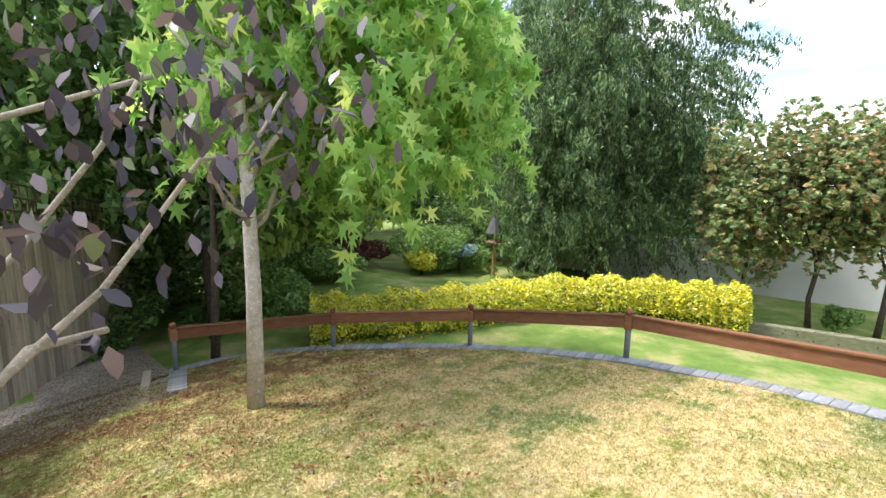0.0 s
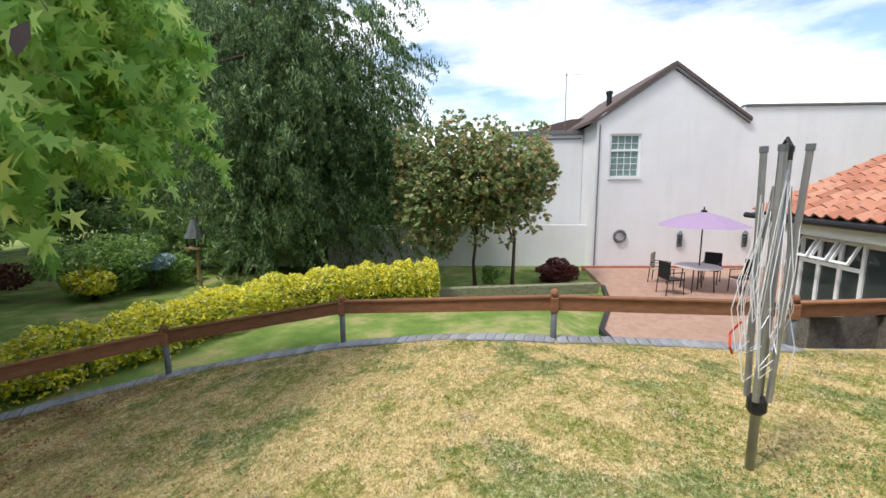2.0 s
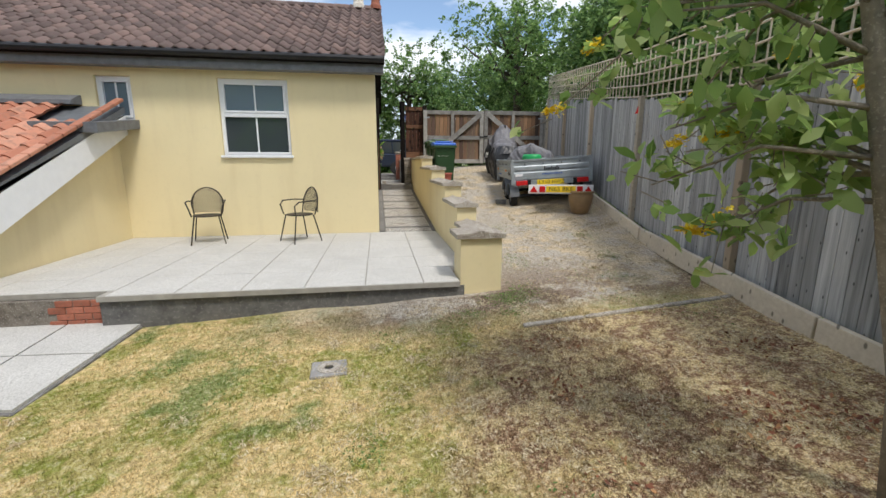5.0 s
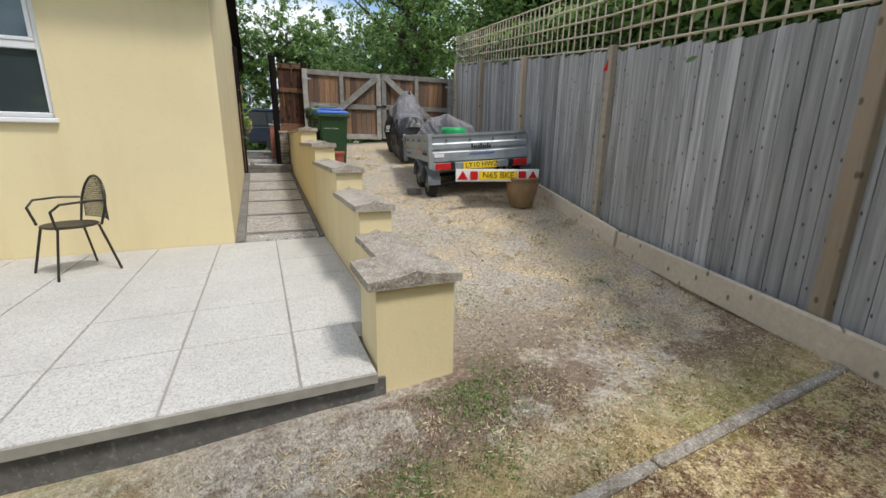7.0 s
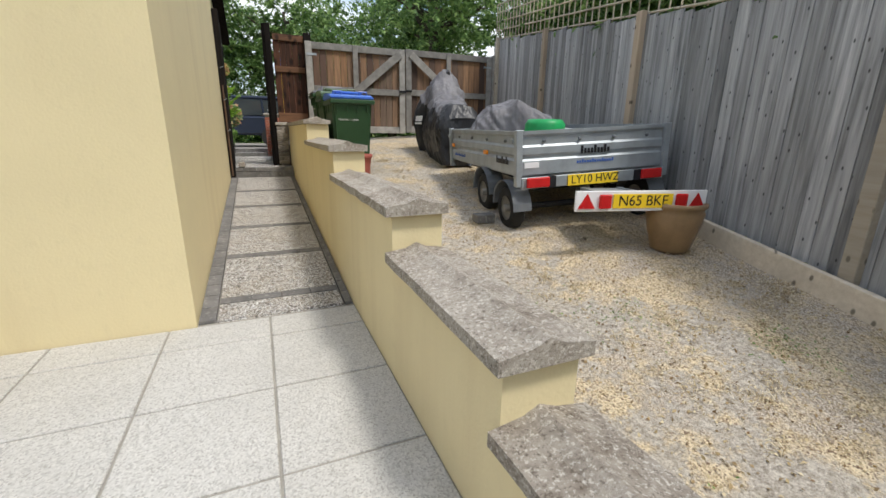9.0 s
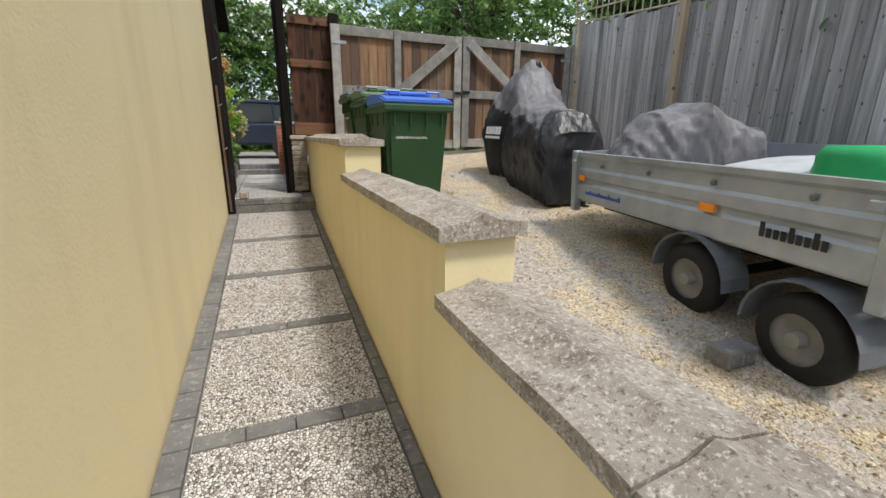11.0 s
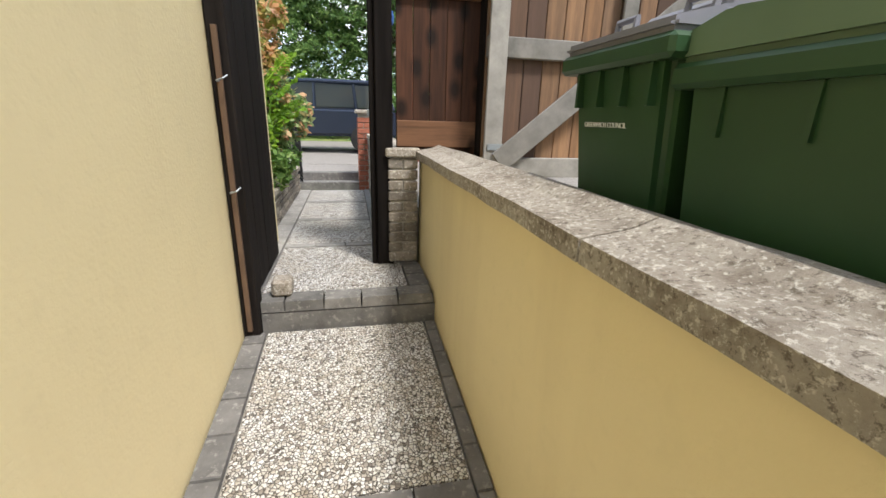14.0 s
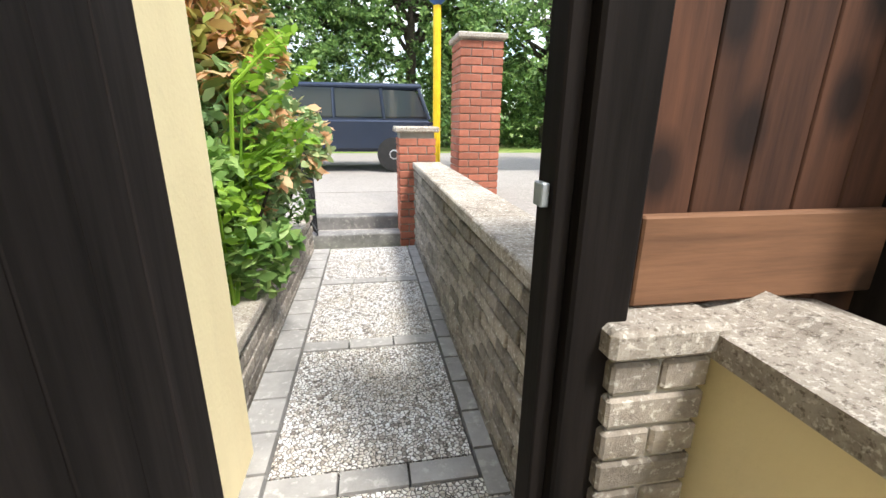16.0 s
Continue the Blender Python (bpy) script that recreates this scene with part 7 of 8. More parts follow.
tree("yew_tree", "very tall dark conifer with drooping sprays", (14.6, 5.4, -1.7), (14.6, 5.4, 10.5), 0.35, (14.0, 5.6, 4.4), (4.7, 4.6, 7.0), 200000, 0.18, lf_yew, 8, "sliver", bark2_m, 130, 0.9, lump=0.2, spray=(60, 0.9, 0.75))
tree("yew_tree", "tall dark conifer behind the garden wall", (18.5, 10.5, -1.7), (18.5, 10.5, 9.5), 0.35, (17.5, 9.5, 5.2), (5.0, 5.0, 7.0), 90000, 0.24, lf_yew, 9, "needle", bark2_m, 60, 0.7, lump=0.28, spray=(45, 1.2, 0.7))
for i, (tx, ty) in enumerate(((12.9, 1.0), (13.0, -0.4), (13.0, -1.6))):
    tree("photinia_tree", "clipped standard tree with bronze tipped evergreen leaves", (tx, ty, -1.7), (tx, ty, 1.4), 0.055, (tx, ty, (1.55, 1.75, 1.6)[i]), (1.8, 1.45, 2.05), 22000, 0.15, lf_pho, 20 + i, "oval", bark2_m, 50, -0.3, lump=0.34, spray=(8, 0.14, 0.2))
for i, (tx, ty, tz, rx_, rz_, m_, n_) in enumerate(((13.4, -3.2, -1.35, 0.9, 0.45, lf_red, 5000), (12.6, -0.9, -1.3, 0.35, 0.35, lf_mid, 900), (9.0, 12.5, -0.7, 1.6, 0.9, lf_red, 9000), (12.0, 11.0, -0.7, 2.2, 1.1, lf_mid, 12000), (6.8, 10.6, -0.8, 1.2, 0.7, lf_mid, 7000), (10.5, 10.3, -1.0, 0.8, 0.5, lf_gold, 2500), (12.2, 9.9, -0.9, 0.6, 0.35, lf_blue, 1500), (15.5, 11.0, -0.4, 2.0, 1.3, lf_mid, 9000), (9.5, 14.5, 0.2, 2.4, 1.7, lf_mid, 14000), (13.0, 13.5, 0.2, 2.4, 1.7, lf_dark, 14000), (7.0, 14.5, 0.0, 2.2, 1.6, lf_dark, 12000), (15.0, 8.5, -0.6, 1.8, 1.1, lf_dark, 9000), (1.0, 9.3, -0.9, 1.3, 0.8, lf_dark, 9000), (3.6, 9.2, -1.0, 1.4, 0.7, lf_mid, 8000), (5.0, 9.0, -1.2, 0.9, 0.4, lf_mid, 4000))):
    rg_ = np.random.default_rng(40 + i)
    s = thing("shrub", ("low maroon maple shrub" if m_ is lf_red else "low golden leaved shrub" if m_ is lf_gold else "low blue flowering shrub" if m_ is lf_blue else "rounded green garden shrub"), "shrub", (tx, ty, -1.7))
    bm = B()
    for q in range(6):
        rod(bm, (0, 0, 0), (rg_.normal(0, rx_ * 0.4), rg_.normal(0, rx_ * 0.4), tz + 1.7 + rz_ * 0.3), 0.02, 0.008, 5)
    part("stems", bm, bark2_m, s)
    leaves("foliage", blob_points(rg_, n_, (0, 0, tz + 1.7), (rx_, rx_, rz_), 12), 0.12, m_, rg_, "oval", 0.3, s)
tree("robinia_tree", "tall airy tree with small leaves behind the gates", (-7.5, -21.5, 1.0), (-7.2, -21.5, 8.5), 0.22, (-7.0, -21.5, 6.2), (4.2, 3.5, 4.0), 26000, 0.17, lf_dark, 10, "oval", bark2_m, 44, lump=0.22, count=18, spray=(30, 1.0, 0.2))
tree("robinia_tree", "tall airy tree with small leaves behind the gates", (-3.0, -33.5, 1.0), (-3.2, -33.5, 8.0), 0.25, (-3.0, -33.5, 5.6), (5.0, 3.0, 5.6), 34000, 0.20, lf_dark, 11, "oval", bark2_m, 44, lump=0.24, count=20, spray=(34, 1.1, 0.2))
tree("robinia_tree", "tall tree along the lane", (3.0, -34.0, 1.0), (3.0, -34.0, 8.0), 0.25, (3.0, -34.0, 5.2), (5.0, 3.0, 5.6), 34000, 0.20, lf_dark, 12, "oval", bark2_m, 44, lump=0.25, count=20, spray=(34, 1.1, 0.2))
tree("robinia_tree", "tall tree along the lane", (-9.5, -34.0, 1.0), (-9.5, -34.0, 8.0), 0.25, (-9.5, -34.0, 5.6), (5.0, 3.0, 5.8), 34000, 0.20, lf_dark, 13, "oval", bark2_m, 44, lump=0.25, count=20, spray=(34, 1.1, 0.2))
tree("robinia_tree", "tall dark tree over the long fence", (-9.2, -13.5, 0.8), (-9.0, -13.5, 7.5), 0.22, (-8.9, -13.2, 5.2), (2.4, 4.2, 3.6), 46000, 0.17, lf_dark, 14, "oval", bark2_m, 28, lump=0.4)
tree("robinia_tree", "tall dark tree over the long fence", (-8.2, -6.5, 0.4), (-8.0, -6.5, 6.0), 0.2, (-7.9, -6.6, 3.9), (2.3, 4.0, 2.7), 46000, 0.15, lf_dark, 15, "oval", bark2_m, 28, lump=0.42)
tree("robinia_tree", "airy tree seen above the cottage roof", (6.0, -27.0, 1.0), (6.0, -27.0, 8.5), 0.25, (6.0, -27.0, 8.6), (2.2, 2.2, 2.4), 8000, 0.2, lf_mid, 16, "oval", bark2_m, 22, lump=0.25)
tree("robinia_tree", "airy tree seen above the cottage roof", (2.0, -27.0, 1.0), (2.0, -27.0, 8.5), 0.25, (1.6, -27.0, 8.4), (2.6, 2.2, 2.0), 8000, 0.2, lf_mid, 17, "oval", bark2_m, 22, lump=0.25)
ivy_r = np.random.default_rng(30)
ivn = 20000
ivy_t = ivy_r.uniform(-15, -2.5, ivn)
ivp = np.stack([np.array([fence_x(y) for y in ivy_t]) - 0.35 + ivy_r.normal(0, 0.12, ivn), ivy_t, hgt(ivy_t * 0 - 5, ivy_t) + 1.6 + ivy_r.uniform(0, 1.0, ivn) ** 0.8], 1)
iv = thing("ivy_hedge", "dark hedge growing behind the fence and trellis", "hedge", (-6, -9, 0))
leaves("foliage", ivp - np.array([-6, -9, 0]), 0.13, lf_dark, ivy_r, "oval", 0.3, iv)
bm = B()
for i in range(10):
    rod(bm, (fence_x(-14 + i * 1.2) + 5.65, -5 + i * 1.2, 0.1), (fence_x(-14 + i * 1.2) + 5.65, -5 + i * 1.2 + 0.2, 2.6 if i < 6 else 2.0), 0.03, 0.01, 6)
part("stems", bm, bark2_m, iv)

# far woods that close the view
for nm, seed, pts, wz, m_, n_, sz in (("far_woods_north", 50, ((-14, 20), (26, 24)), 9, lf_dark, 26000, 0.5), ("far_woods_south", 51, ((-26, -38), (26, -38)), 9, lf_mid, 30000, 0.5), ("far_woods_west", 52, ((-13, -36), (-13, 20)), 8, lf_dark, 30000, 0.5), ("far_woods_east", 53, ((24, 3), (24, 24)), 8, lf_dark, 14000, 0.5)):
    rg_ = np.random.default_rng(seed)
    u = rg_.uniform(0, 1, n_)
    (xa, ya), (xb, yb) = pts
    px_, py_ = xa + (xb - xa) * u + rg_.normal(0, 0.9, n_), ya + (yb - ya) * u + rg_.normal(0, 0.9, n_)
    topz = wz * (0.6 + 0.25 * np.sin(u * 21 + seed) + 0.15 * np.sin(u * 53))
    P_ = np.stack([px_, py_, -1 + topz * rg_.uniform(0, 1, n_) ** 0.8], 1)
    o = leaves(nm, P_, sz, m_, rg_, "oval", 0.3)
    tagged(o, "distant wall of woodland trees", "woodland", "", "stuff")

# stepped gravel path by the far fence
for i, (ya, yb, zz_) in enumerate(((5.22, 5.95, -0.78), (5.95, 6.8, -0.94), (6.8, 8.6, -1.12))):
    xa, xb = -0.75 + 0.5 * (ya - 5.2), 1.15 + 0.15 * (ya - 5.2)
    part("gravel_tread", box(B(), xa, xb, ya + 0.06, yb, -1.6, zz_), gravel_m, None, "gravel tread of a stepped side path", kind="structure")
    part("timber_riser", box(B(), xa, xb, ya, ya + 0.055, -1.6, zz_ + 0.02, 0.006), fence2_m, None, "old timber riser of a side path", category="step")
part("timber_edge", box(B(), -0.05, 0.05, -0.62, 0.5, -0.3, 0.03, 0.008), newwood_m, None, "pale timber edge beside the kerb", category="edging").matrix_world = Matrix.Translation((0.82, 5.85, -0.8)) @ Matrix.Rotation(radians(-18), 4, "Z")
tri_ = thing("red_warning_triangle", "small red reflective triangle pinned to a fence post", "sign", (-4.66, -7.56, 2.40), rz=102)
bm = B()
va_ = [bm.verts.new(p) for p in ((-0.06, 0, -0.055), (0.06, 0, -0.055), (0, 0, 0.06))]
vb_ = [bm.verts.new((v.co.x, 0.008, v.co.z)) for v in va_]
bm.faces.new(va_)
bm.faces.new(vb_[::-1])
for i in range(3):
    bm.faces.new((va_[i], va_[(i + 1) % 3], vb_[(i + 1) % 3], vb_[i]))
part("reflector", bm, red_m, tri_)
# golden hedge
HB = [(3.8, 7.05), (5.4, 5.95), (7.0, 5.25), (8.8, 4.3), (9.9, 3.0), (10.5, 1.6), (10.7, 0.75)]
hd = thing("golden_hedge", "clipped golden variegated hedge curving round the lower lawn", "hedge", (7, 4, 0))
rgh = np.random.default_rng(33)
seg = rgh.uniform(0, len(HB) - 1.001, 52000)
ia = seg.astype(int)
fr = seg - ia
hb = np.array(HB)
cx = hb[ia] + (hb[ia + 1] - hb[ia]) * fr[:, None]
th = rgh.uniform(-0.25, math.pi + 0.25, len(seg))
wob = 1 + 0.09 * np.sin(seg * 9) + 0.07 * np.sin(seg * 23 + 2) + rgh.normal(0, 0.05, len(seg))
dx = np.cos(th) * 0.52 * wob
z = -1.25 + 0.62 * np.abs(np.sin(th)) ** 0.7 * wob + 0.08
z = np.where(rgh.uniform(0, 1, len(seg)) < 0.3, rgh.uniform(-1.4, -0.7, len(seg)), z)
dirn = hb[ia + 1] - hb[ia]
dirn /= np.linalg.norm(dirn, axis=1)[:, None]
P_ = np.stack([cx[:, 0] - dirn[:, 1] * dx - 7, cx[:, 1] + dirn[:, 0] * dx - 4, z], 1)
leaves("foliage", P_, 0.075, lf_gold, rgh, "oval", 0.1, hd)
# added solid filler; its dark colour stands in for shade between the leaves
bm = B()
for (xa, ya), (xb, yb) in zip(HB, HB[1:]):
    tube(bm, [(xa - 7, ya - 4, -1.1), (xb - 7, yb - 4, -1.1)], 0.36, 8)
part("shade_core", bm, lf_dark, hd)

# purple tree at the near corner
pt = thing("purple_leaved_tree", "near tree with mottled limbs and purple-brown leaves", "tree", (-1.25, 3.2, float(hgt(-1.25, 3.2))))
bm = B()
tube(bm, [(0, 0, -0.1), (0.12, -0.15, 0.9), (0.3, -0.3, 1.3)], [0.09, 0.07, 0.055], 10)
LIMB = [[(0.2, -0.9, 0.95), (0.5, -1.02, 1.03), (0.79, -0.96, 1.27), (1.16, -0.7, 1.5), (1.4, -0.64, 1.79), (1.62, -0.62, 2.08), (1.84, -0.67, 2.12), (2.02, -0.77, 2.46)], [(0.2, -0.9, 0.95), (0.79, -0.96, 1.26), (0.9, -0.86, 1.35), (1.16, -0.7, 1.32)], [(0.12, -0.15, 0.9), (0.5, -0.3, 1.15), (0.95, -0.1, 1.6), (1.35, 0.0, 2.15), (1.6, 0.1, 2.6)], [(0.0, 0.0, 0.8), (0.22, -0.35, 1.7), (0.45, -0.4, 2.5), (0.8, -0.3, 3.2)], [(0.2, -0.2, 1.0), (0.6, -0.7, 1.3), (0.75, -0.75, 1.7)], [(0.3, 0.2, 1.9), (1.0, 0.5, 2.3), (1.8, 0.6, 2.7)]]
for L_ in LIMB:
    tube(bm, L_, [0.021 - 0.0018 * i for i in range(len(L_))], 8)
part("trunk", bm, limb_m, pt, smooth=True)
rp = np.random.default_rng(60)
P_ = np.concatenate([np.array(c_) + rp.normal(0, 1, (n_, 3)) * s_ for c_, n_, s_ in (((1.2, -0.64, 2.1), 150, (0.35, 0.25, 0.22)), ((1.65, -0.6, 2.25), 150, (0.35, 0.3, 0.2)), ((2.09, -0.64, 2.45), 170, (0.4, 0.35, 0.2)), ((0.99, -0.76, 1.66), 50, (0.22, 0.2, 0.12)), ((1.23, -0.7, 1.7), 26, (0.14, 0.12, 0.1)), ((1.1, -0.8, 1.26), 7, (0.06, 0.06, 0.05)), ((0.7, -0.9, 1.75), 50, (0.2, 0.2, 0.3)), ((1.3, -0.3, 3.0), 400, (0.9, 0.6, 0.3)))])
leaves("crown", P_[::2], 0.125, lf_purple, rp, "oval", 1.1, pt)

# yellow-flowering shrub by the drive
ys_ = thing("yellow_flowering_shrub", "leafy evergreen shrub with yellow flower spikes near the fence", "shrub", (-2.74, -2.62, float(hgt(-2.74, -2.62))))
bm = B()
# local frame of the stem: out of the ground, bending over the drive
STEM = [(0.0, 0.0, -0.05), (0.07, -0.02, 0.5), (0.19, -0.06, 1.0), (0.27, -0.15, 1.6), (0.33, -0.28, 2.3), (0.4, -0.4, 2.9)]
tube(bm, STEM, [0.05, 0.043, 0.038, 0.034, 0.024, 0.01], 10)
rr = random.Random(12)
ry = np.random.default_rng(13)


def stem_at(z):
    for a, b in zip(STEM, STEM[1:]):
        if a[2] <= z <= b[2]:
            f = (z - a[2]) / (b[2] - a[2])
            return Vector(a).lerp(Vector(b), f)
    return Vector(STEM[-1])


cl, fl = [], []
BOUGHS = [(rr.uniform(1.25, 2.85), rr.uniform(0, 2 * math.pi), rr.uniform(0.45, 1.0), rr.uniform(-0.2, 0.45)) for _ in range(40)]
# boughs that arch over towards the house and hang down at their tips
BOUGHS += [(2.1, radians(-62), 1.25, -0.35), (2.3, radians(-75), 1.2, -0.2), (2.5, radians(-55), 1.45, 0.0), (2.0, radians(-100), 1.0, -0.3), (1.7, radians(-85), 0.8, -0.3), (1.3, radians(-95), 0.7, -0.35), (1.2, radians(-60), 0.55, -0.3), (2.6, radians(-40), 1.3, 0.1), (2.75, radians(-70), 1.2, 0.1)]
for k_, (z0, a, L_, rise) in enumerate(BOUGHS):
    o = stem_at(z0)
    e = o + Vector((L_ * math.cos(a), L_ * math.sin(a), rise * L_))
    mid = o.lerp(e, 0.5) + Vector((0, 0, 0.14 * L_))
    tube(bm, [o, mid, e], [0.013, 0.008, 0.003], 5)
    for q in range(11):
        f = 0.25 + 0.8 * q / 10
        c_ = o * (1 - f) ** 2 + (mid * 2 - (o + e) / 2) * 2 * f * (1 - f) + e * f ** 2
        tip = c_ + Vector(tuple(ry.normal(0, 0.075, 3)))
        tube(bm, [c_, tip], [0.003, 0.002], 4)
        cl.append(np.array(tip) + ry.normal(0, 0.034, (5, 3)))
    if k_ % 4 == 0 or k_ >= 40:
        w_ = Vector((math.cos(a), math.sin(a), -0.15)) * 0.12
        fl.append(np.array(e) + np.array(w_) * np.linspace(0, 1, 90)[:, None] + ry.normal(0, 0.017, (90, 3)) * np.linspace(1.3, 0.5, 90)[:, None])
part("stem", bm, limb_m, ys_, smooth=True)
leaves("foliage", np.concatenate(cl), 0.115, lf_lime, ry, "oval", 0.5, ys_)
leaves("bloom", np.concatenate(fl), 0.034, lf_yel, ry, "diamond", 0.0, ys_)

# front bed plants
for i, (x, y, z, r, m_, n_, sz, sh_) in enumerate(((-0.35, -17.2, 2.0, 0.6, lf_pho, 5600, 0.1, "oval"), (-0.4, -17.1, 2.6, 0.5, lf_bronze, 3000, 0.1, "oval"), (-0.5, -16.5, 1.7, 0.36, lf_mid, 2000, 0.09, "oval"), (-0.45, -17.6, 1.65, 0.36, lf_mid, 1800, 0.08, "oval"))):
    rg_ = np.random.default_rng(70 + i)
    s = thing("front_bed_shrub", ["mixed evergreen shrub in the raised front bed", "bronze tipped shrub in the raised front bed", "low green shrub over the bed edge", "low green shrub by the street gate"][i], "shrub", (x, y, 1.25))
    bm = B()
    for q in range(7):
        rod(bm, (0, 0, 0), (rg_.normal(0, r * 0.4), rg_.normal(0, r * 0.4), z - 1.25 + r * 0.3), 0.014, 0.006, 5)
    part("stems", bm, bark2_m, s)
    leaves("foliage", blob_points(rg_, n_, (0, 0, z - 1.25), (r, r, r), 12), sz, m_, rg_, sh_, 0.3, s)
fe = thing("fern_like_plant", "bright green feathery plant leaning over the front path", "plant", (-0.55, -16.4, 1.25))
bm = B()
P_, rf = [], np.random.default_rng(80)
for i in range(12):
    a, h0 = rf.uniform(0, 2 * math.pi), rf.uniform(0.6, 1.45)
    e = np.array((0.42 * math.cos(a), 0.42 * math.sin(a), h0))
    tube(bm, [(0, 0, 0), (e[0] * 0.3, e[1] * 0.3, h0 * 0.8), tuple(e)], [0.008, 0.006, 0.002], 5)
    for k in np.linspace(0.35, 1.0, 16):
        c = np.array((e[0] * k ** 1.6, e[1] * k ** 1.6, h0 * (0.8 * k / 0.6 if k < 0.6 else 0.8 + 0.2 * (k - 0.6) / 0.4)))
        sd = np.array((-math.sin(a), math.cos(a), 0)) * 0.07
        P_ += [c + sd, c - sd, c + 0.5 * sd, c - 0.5 * sd]
part("stem", bm, lf_fern, fe)
leaves("foliage", np.array(P_), 0.075, lf_fern, rf, "oval", 0.1, fe)

# ---- many small pieces ----
brick_wall("front_path_wall", "low aged brick wall with pale coping beside the front path", (-1.70, -15.35), (-1.70, -18.4), 0.94, 1.70, 0.2, brickgrey_m, 0.26, face=1)
brick_wall("planter_wall", "low aged brick planter wall with pale coping", (-0.56, -18.35), (-0.56, -15.7), 0.94, 1.26, 0.14, brickgrey_m, 0.2, face=1)

# patio slabs
T = 0.618
r0 = random.Random(2)
xs_ = [-1.80, -1.19] + [-1.19 + T * k for k in range(1, 9)]
ys2 = [-5.765, -6.45, -7.08, -7.70, -8.33, -8.95, -9.265]
for i in range(len(xs_) - 1):
    for j in range(len(ys2) - 1):
        xa, xb, ya, yb = xs_[i] + 0.006, min(xs_[i + 1], 3.45) - 0.006, ys2[j + 1] + 0.007, ys2[j] - 0.007
        if i == 0 and j == 0:
            xa = -1.58
        if j == 0 and xb > 1.98:
            yb = -5.955
        if xb - xa < 0.05:
            continue
        part("slab", box(B(), xa, xb, ya, yb, 0.318, 0.347 + r0.uniform(-0.001, 0.001), 0.004), slab_m, patio)

# passage panels and pavers
JO = [-8.7, -9.55, -10.50, -11.45, -12.40, -13.36, -14.53]
for a, b in zip(JO, JO[1:]):
    quad_slab("pebble_panel", peb_m, -1.725, -0.85, min(a - 0.10, -9.30), b + 0.0, 0.02, 0.003, path)
    for k in range(4):
        w = 0.875 / 4
        if a < -9:
            quad_slab("paver", paver_m, -1.725 + w * k + 0.001, -1.725 + w * (k + 1) - 0.001, a + 0.0, a - 0.095, 0.02, 0.008, path)
yy = -9.30
while yy > -14.52:
    nx_ = max(yy - 0.205, -14.53)
    quad_slab("paver", paver_m, -1.795, -1.73, yy, nx_ + 0.005, 0.02, 0.010, path)
    quad_slab("paver", paver_m, -0.845, -0.735, yy, nx_ + 0.005, 0.02, 0.010, path)
    yy -= 0.205
for k in range(5):
    quad_slab("paver", conc_m, -1.79 + 0.212 * k, -1.79 + 0.212 * k + 0.208, -14.56, -14.70, 0.06, 0.004, path, zf=lambda y: 0.985)
up = [-14.70, -15.6, -16.5, -17.42, -18.32]
flat = lambda y: 0.985  # noqa: E731
for i, (a, b) in enumerate(zip(up, up[1:])):
    quad_slab("pebble_panel", peb_m, -1.66 if i == 0 else -1.50, -0.80, a - (0.0 if i == 0 else 0.10), b, 0.04, 0.0, path, zf=flat)
    if i:
        for k in range(3):
            quad_slab("paver", paver2_m, -1.50 + 0.233 * k + 0.001, -1.50 + 0.233 * (k + 1) - 0.001, a, a - 0.095, 0.04, 0.006, path, zf=flat)
yy = -14.70
while yy > -18.3:
    nx_ = max(yy - 0.205, -18.32)
    if yy > -15.1:
        quad_slab("paver", paver_m, -1.795, -1.665, yy, nx_ + 0.005, 0.04, 0.006, path, zf=flat)
    else:
        quad_slab("paver", paver2_m, -1.585, -1.505, yy, nx_ + 0.005, 0.04, 0.006, path, zf=flat)
    quad_slab("paver", paver2_m, -0.795, -0.65, yy, nx_ + 0.005, 0.04, 0.006, path, zf=flat)
    yy -= 0.205

# kerb blocks
kerb = new("kerb")
tagged(kerb, "curved edging of blue-grey kerb blocks round the lawn", "", "", "structure")
kme = mesh_of("kerb_block", box(B(), 0.002, 0.104, -0.17, 0.03, -0.06, 0.022, 0.006), kerb_m)
path_pts = [Vector((x, y, 0)) for x, y in KERB]
for a, b in zip(path_pts, path_pts[1:]):
    L_ = (b - a).length
    n = max(1, round(L_ / 0.107))
    for i in range(n):
        p = a.lerp(b, i / n)
        q = a.lerp(b, (i + 1) / n)
        za, zb = float(hgt(p.x, p.y)), float(hgt(q.x, q.y))
        o = part("kerb_block", kme, kerb_m, kerb)
        o.matrix_local = Matrix.Translation((p.x, p.y, za)) @ Vector((q.x - p.x, q.y - p.y, zb - za)).to_track_quat("X", "Z").to_matrix().to_4x4()

# lean-to roof tiles
for p in TILE_SPOTS:
    o = part("tile", tile_me, tilered_m, roof2)
    o.location = p
for i in range(len(TILE_SPOTS) and 12):
    y = EAVE[0] + (TOP[0] - EAVE[0]) * i / 12
    o = part("verge_tile", box(B(), 3.27, 3.38, -0.31, 0.0, 0.0, 0.05, 0.01), tilered_m, roof2)
    o.matrix_local = Matrix.Translation((0, y, EAVE[1] + (EAVE[0] - y) * slope + 0.03)) @ Matrix.Rotation(-math.atan(slope), 4, "X")

# grass and litter on the lawn
rg_ = np.random.default_rng(90)


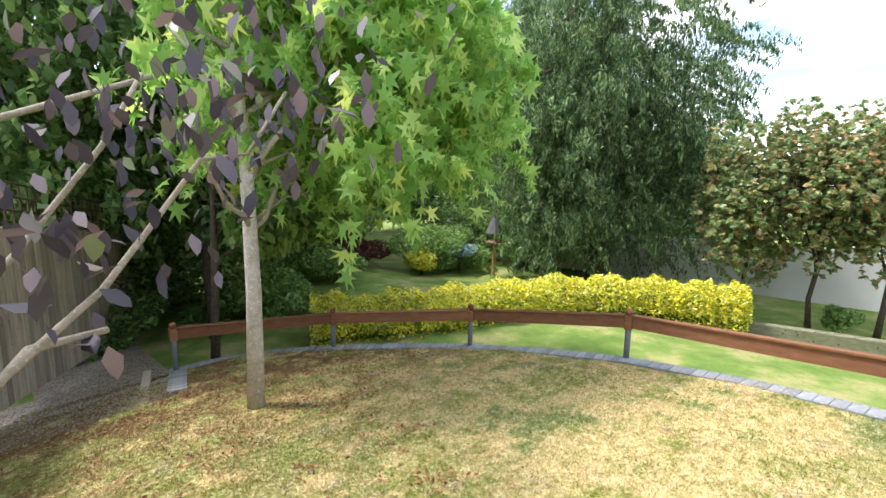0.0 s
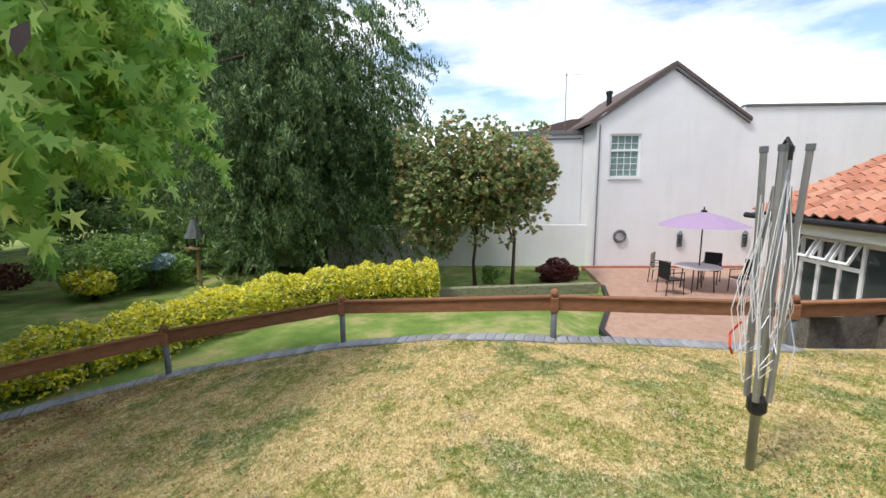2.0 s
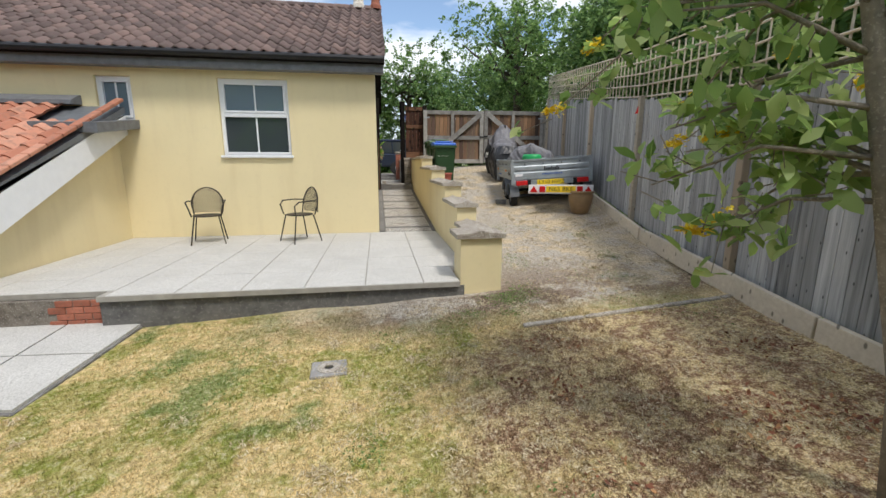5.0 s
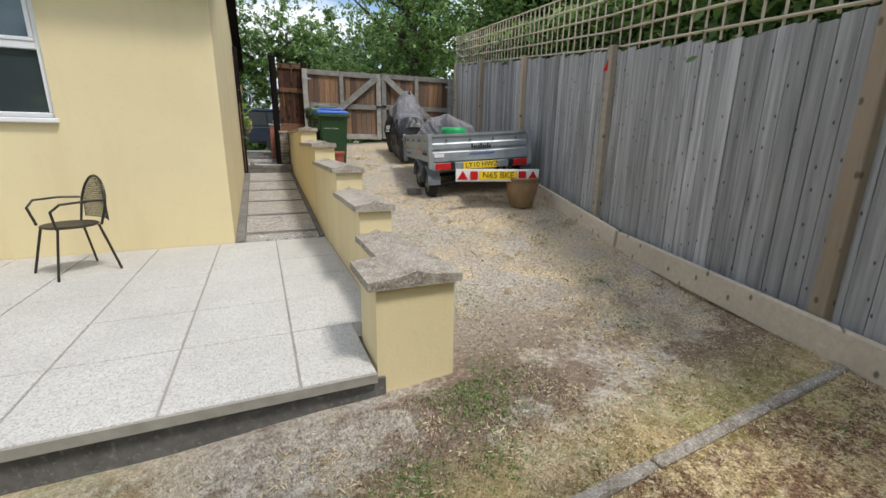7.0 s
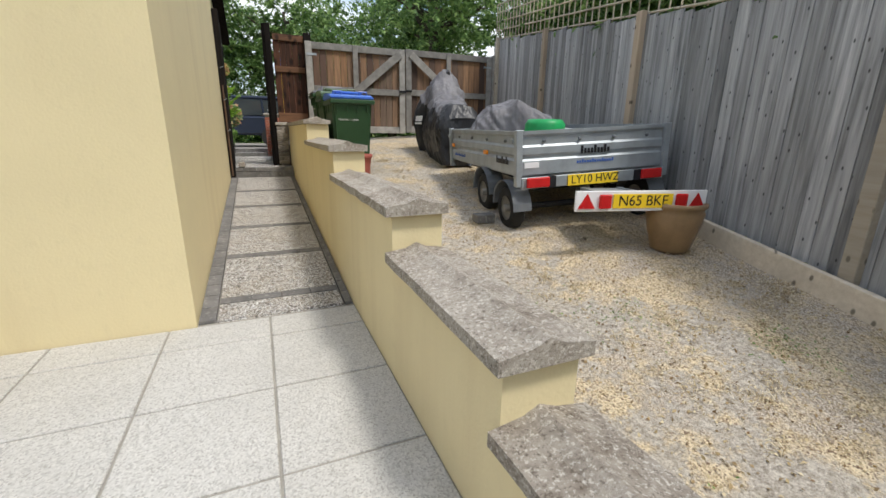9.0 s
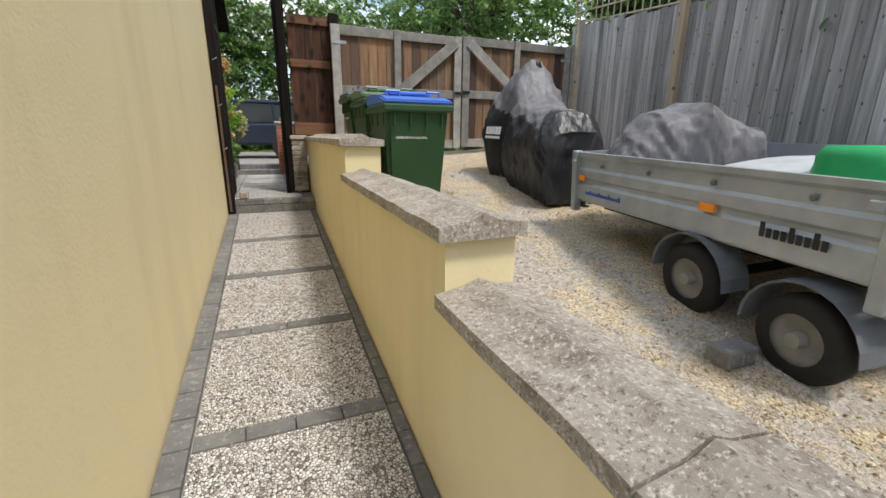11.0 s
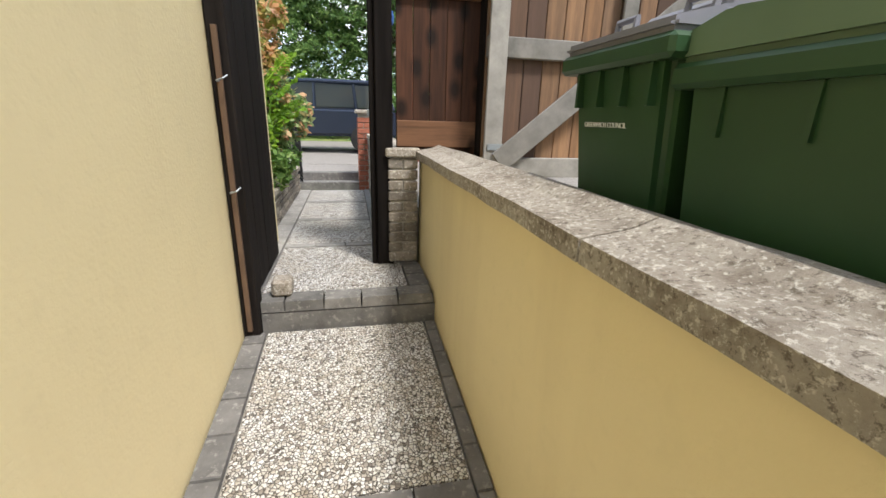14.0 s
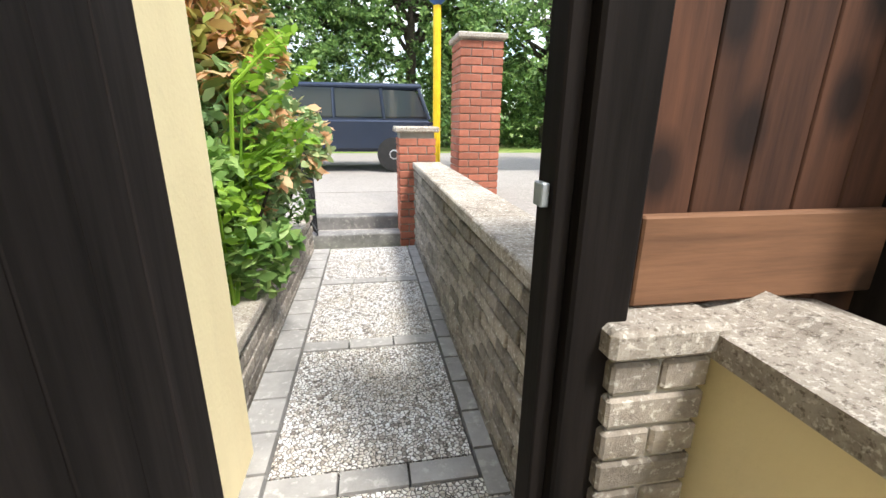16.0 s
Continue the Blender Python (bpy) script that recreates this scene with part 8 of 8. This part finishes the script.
def tufts(name, n, x0, x1, y0, y1, hh, mat, label, keep):
    x, y = rg_.uniform(x0, x1, n), rg_.uniform(y0, y1, n)
    ok = keep(x, y)
    x, y = x[ok], y[ok]
    k = len(x)
    a = rg_.uniform(0, 2 * np.pi, k)
    w = 0.0035
    z = bumpy(x, y)
    h_ = hh * rg_.uniform(0.4, 1.3, k)
    lx, ly = rg_.normal(0, 0.012, k), rg_.normal(0, 0.012, k)
    v = np.stack([np.stack([x - w * np.cos(a), y - w * np.sin(a), z - 0.003], 1), np.stack([x + w * np.cos(a), y + w * np.sin(a), z - 0.003], 1), np.stack([x + lx, y + ly, z + h_], 1)], 1)
    o = new(name, np_mesh(name, v.reshape(-1, 3), np.arange(3 * k).reshape(k, 3), mat))
    tagged(o, label, "grass", "", "stuff")


grass_m = M_leaf("grass_blade", [(0.0, (0.10, 0.17, 0.035)), (0.4, (0.20, 0.25, 0.06)), (0.62, (0.42, 0.34, 0.14)), (1.0, (0.60, 0.47, 0.24))], 0.7, 0.3)
straw_m = M_leaf("straw_bits", [(0.0, (0.20, 0.12, 0.06)), (0.5, (0.50, 0.38, 0.20)), (1.0, (0.72, 0.62, 0.42))], 0.9, 0.1)
right_of = lambda x, y: (x > np.array([fence_x(q) for q in y]) + 0.1) & (x < np.array([kerb_x(q) for q in y]) - 0.08) & (y < 6.2)  # noqa: E731
off_slab = lambda x, y: ~((y < -4.25) & (x > 1.55)) & (y > -5.7)  # noqa: E731
tufts("grass", 420000, -2.6, 4.4, -5.7, 6.2, 0.02, lawn_m, "short dry and green grass blades", lambda x, y: right_of(x, y) & off_slab(x, y))


def clusters(name, label, centres, per, spread, size, mat, shape, hang, lift=0.006):
    """Small pieces lying on the ground in loose patches."""
    c = np.repeat(centres, per, 0) + rg_.normal(0, 1, (len(centres) * per, 2)) * spread * np.repeat(rg_.uniform(0.5, 1.4, len(centres)), per)[:, None]
    c = c[(c[:, 0] > np.array([fence_x(q) for q in c[:, 1]]) + 0.12) & (c[:, 0] < np.array([kerb_x(q) for q in c[:, 1]]) - 0.1) & (c[:, 1] < 5.9) & ~((c[:, 1] < -4.25) & (c[:, 0] > 1.55)) & ~((c[:, 0] > -2.15) & (c[:, 1] < -5.7)) & (c[:, 1] > -14.6)]
    tagged(leaves(name, np.stack([c[:, 0], c[:, 1], bumpy(c[:, 0], c[:, 1]) + lift], 1), size, mat, rg_, shape, hang), label, "litter" if "clover" not in name else "weeds", "", "stuff")


def around(n, x0, x1, y0, y1):
    return np.stack([rg_.uniform(x0, x1, n), rg_.uniform(y0, y1, n)], 1)


clover_m = M_leaf("clover_leaf", [(0.0, (0.09, 0.17, 0.04)), (0.6, (0.17, 0.29, 0.07)), (1.0, (0.30, 0.42, 0.13))], 0.6, 0.3)
clusters("clover_patches", "green clover and weeds growing in patches through the dry lawn", np.concatenate([around(80, -2.4, 4.2, -5.4, 5.8), np.array((1.66, -1.42)) + rg_.normal(0, 0.2, (6, 2)), around(18, 0.6, 2.2, -3.2, -1.2), around(14, -0.6, 2.8, 0.6, 2.6), around(9, -2.3, -1.9, -5.75, -5.2), around(10, -4.2, -2.4, -9.0, -4.6)]), 150, 0.13, 0.017, clover_m, "oval", 0.0, 0.012)
bent_m = M_leaf("bleached_straw", [(0.0, (0.40, 0.31, 0.18)), (0.5, (0.64, 0.53, 0.34)), (1.0, (0.84, 0.75, 0.55))], 0.9, 0.2)
clusters("bleached_straw", "tufts of bleached straw and dead grass on the bare soil", np.concatenate([around(330, -4.0, -0.3, -5.5, 0.5), around(120, -1.0, 4.0, -5.0, 4.0), around(110, -4.6, -2.9, -9.5, -4.8), around(60, -4.4, -2.4, -13.5, -9.5)]), 75, 0.055, 0.034, bent_m, "needle", 0.3, 0.012)
fallen_m = M_leaf("fallen_leaf", [(0.0, (0.14, 0.05, 0.03)), (0.6, (0.30, 0.12, 0.06)), (1.0, (0.50, 0.27, 0.12))], 0.8, 0.1)
clusters("fallen_leaves", "fallen red-brown leaves scattered on the lawn under the trees", np.concatenate([around(70, -1.6, 1.9, 1.4, 5.4), around(30, 1.5, 3.4, 3.4, 5.4), around(26, -3.9, -1.6, -4.4, -1.5)]), 34, 0.15, 0.034, fallen_m, "oval", 0.0, 0.012)
cx_ = np.stack([rg_.uniform(-5.5, -1.0, 26000), rg_.uniform(-14.5, -1.5, 26000)], 1)
ok = (cx_[:, 0] > np.array([fence_x(q) for q in cx_[:, 1]]) + 0.1) & ~((cx_[:, 0] > -2.3) & (cx_[:, 1] < -5.6))
cx_ = cx_[ok]
zz = bumpy(cx_[:, 0], cx_[:, 1])
tagged(leaves("bark_chips", np.stack([cx_[:, 0], cx_[:, 1], zz + 0.006], 1), 0.021, straw_m, rg_, "diamond", 0.0), "scattered straw, bark chips and small stones", "litter", "", "stuff")
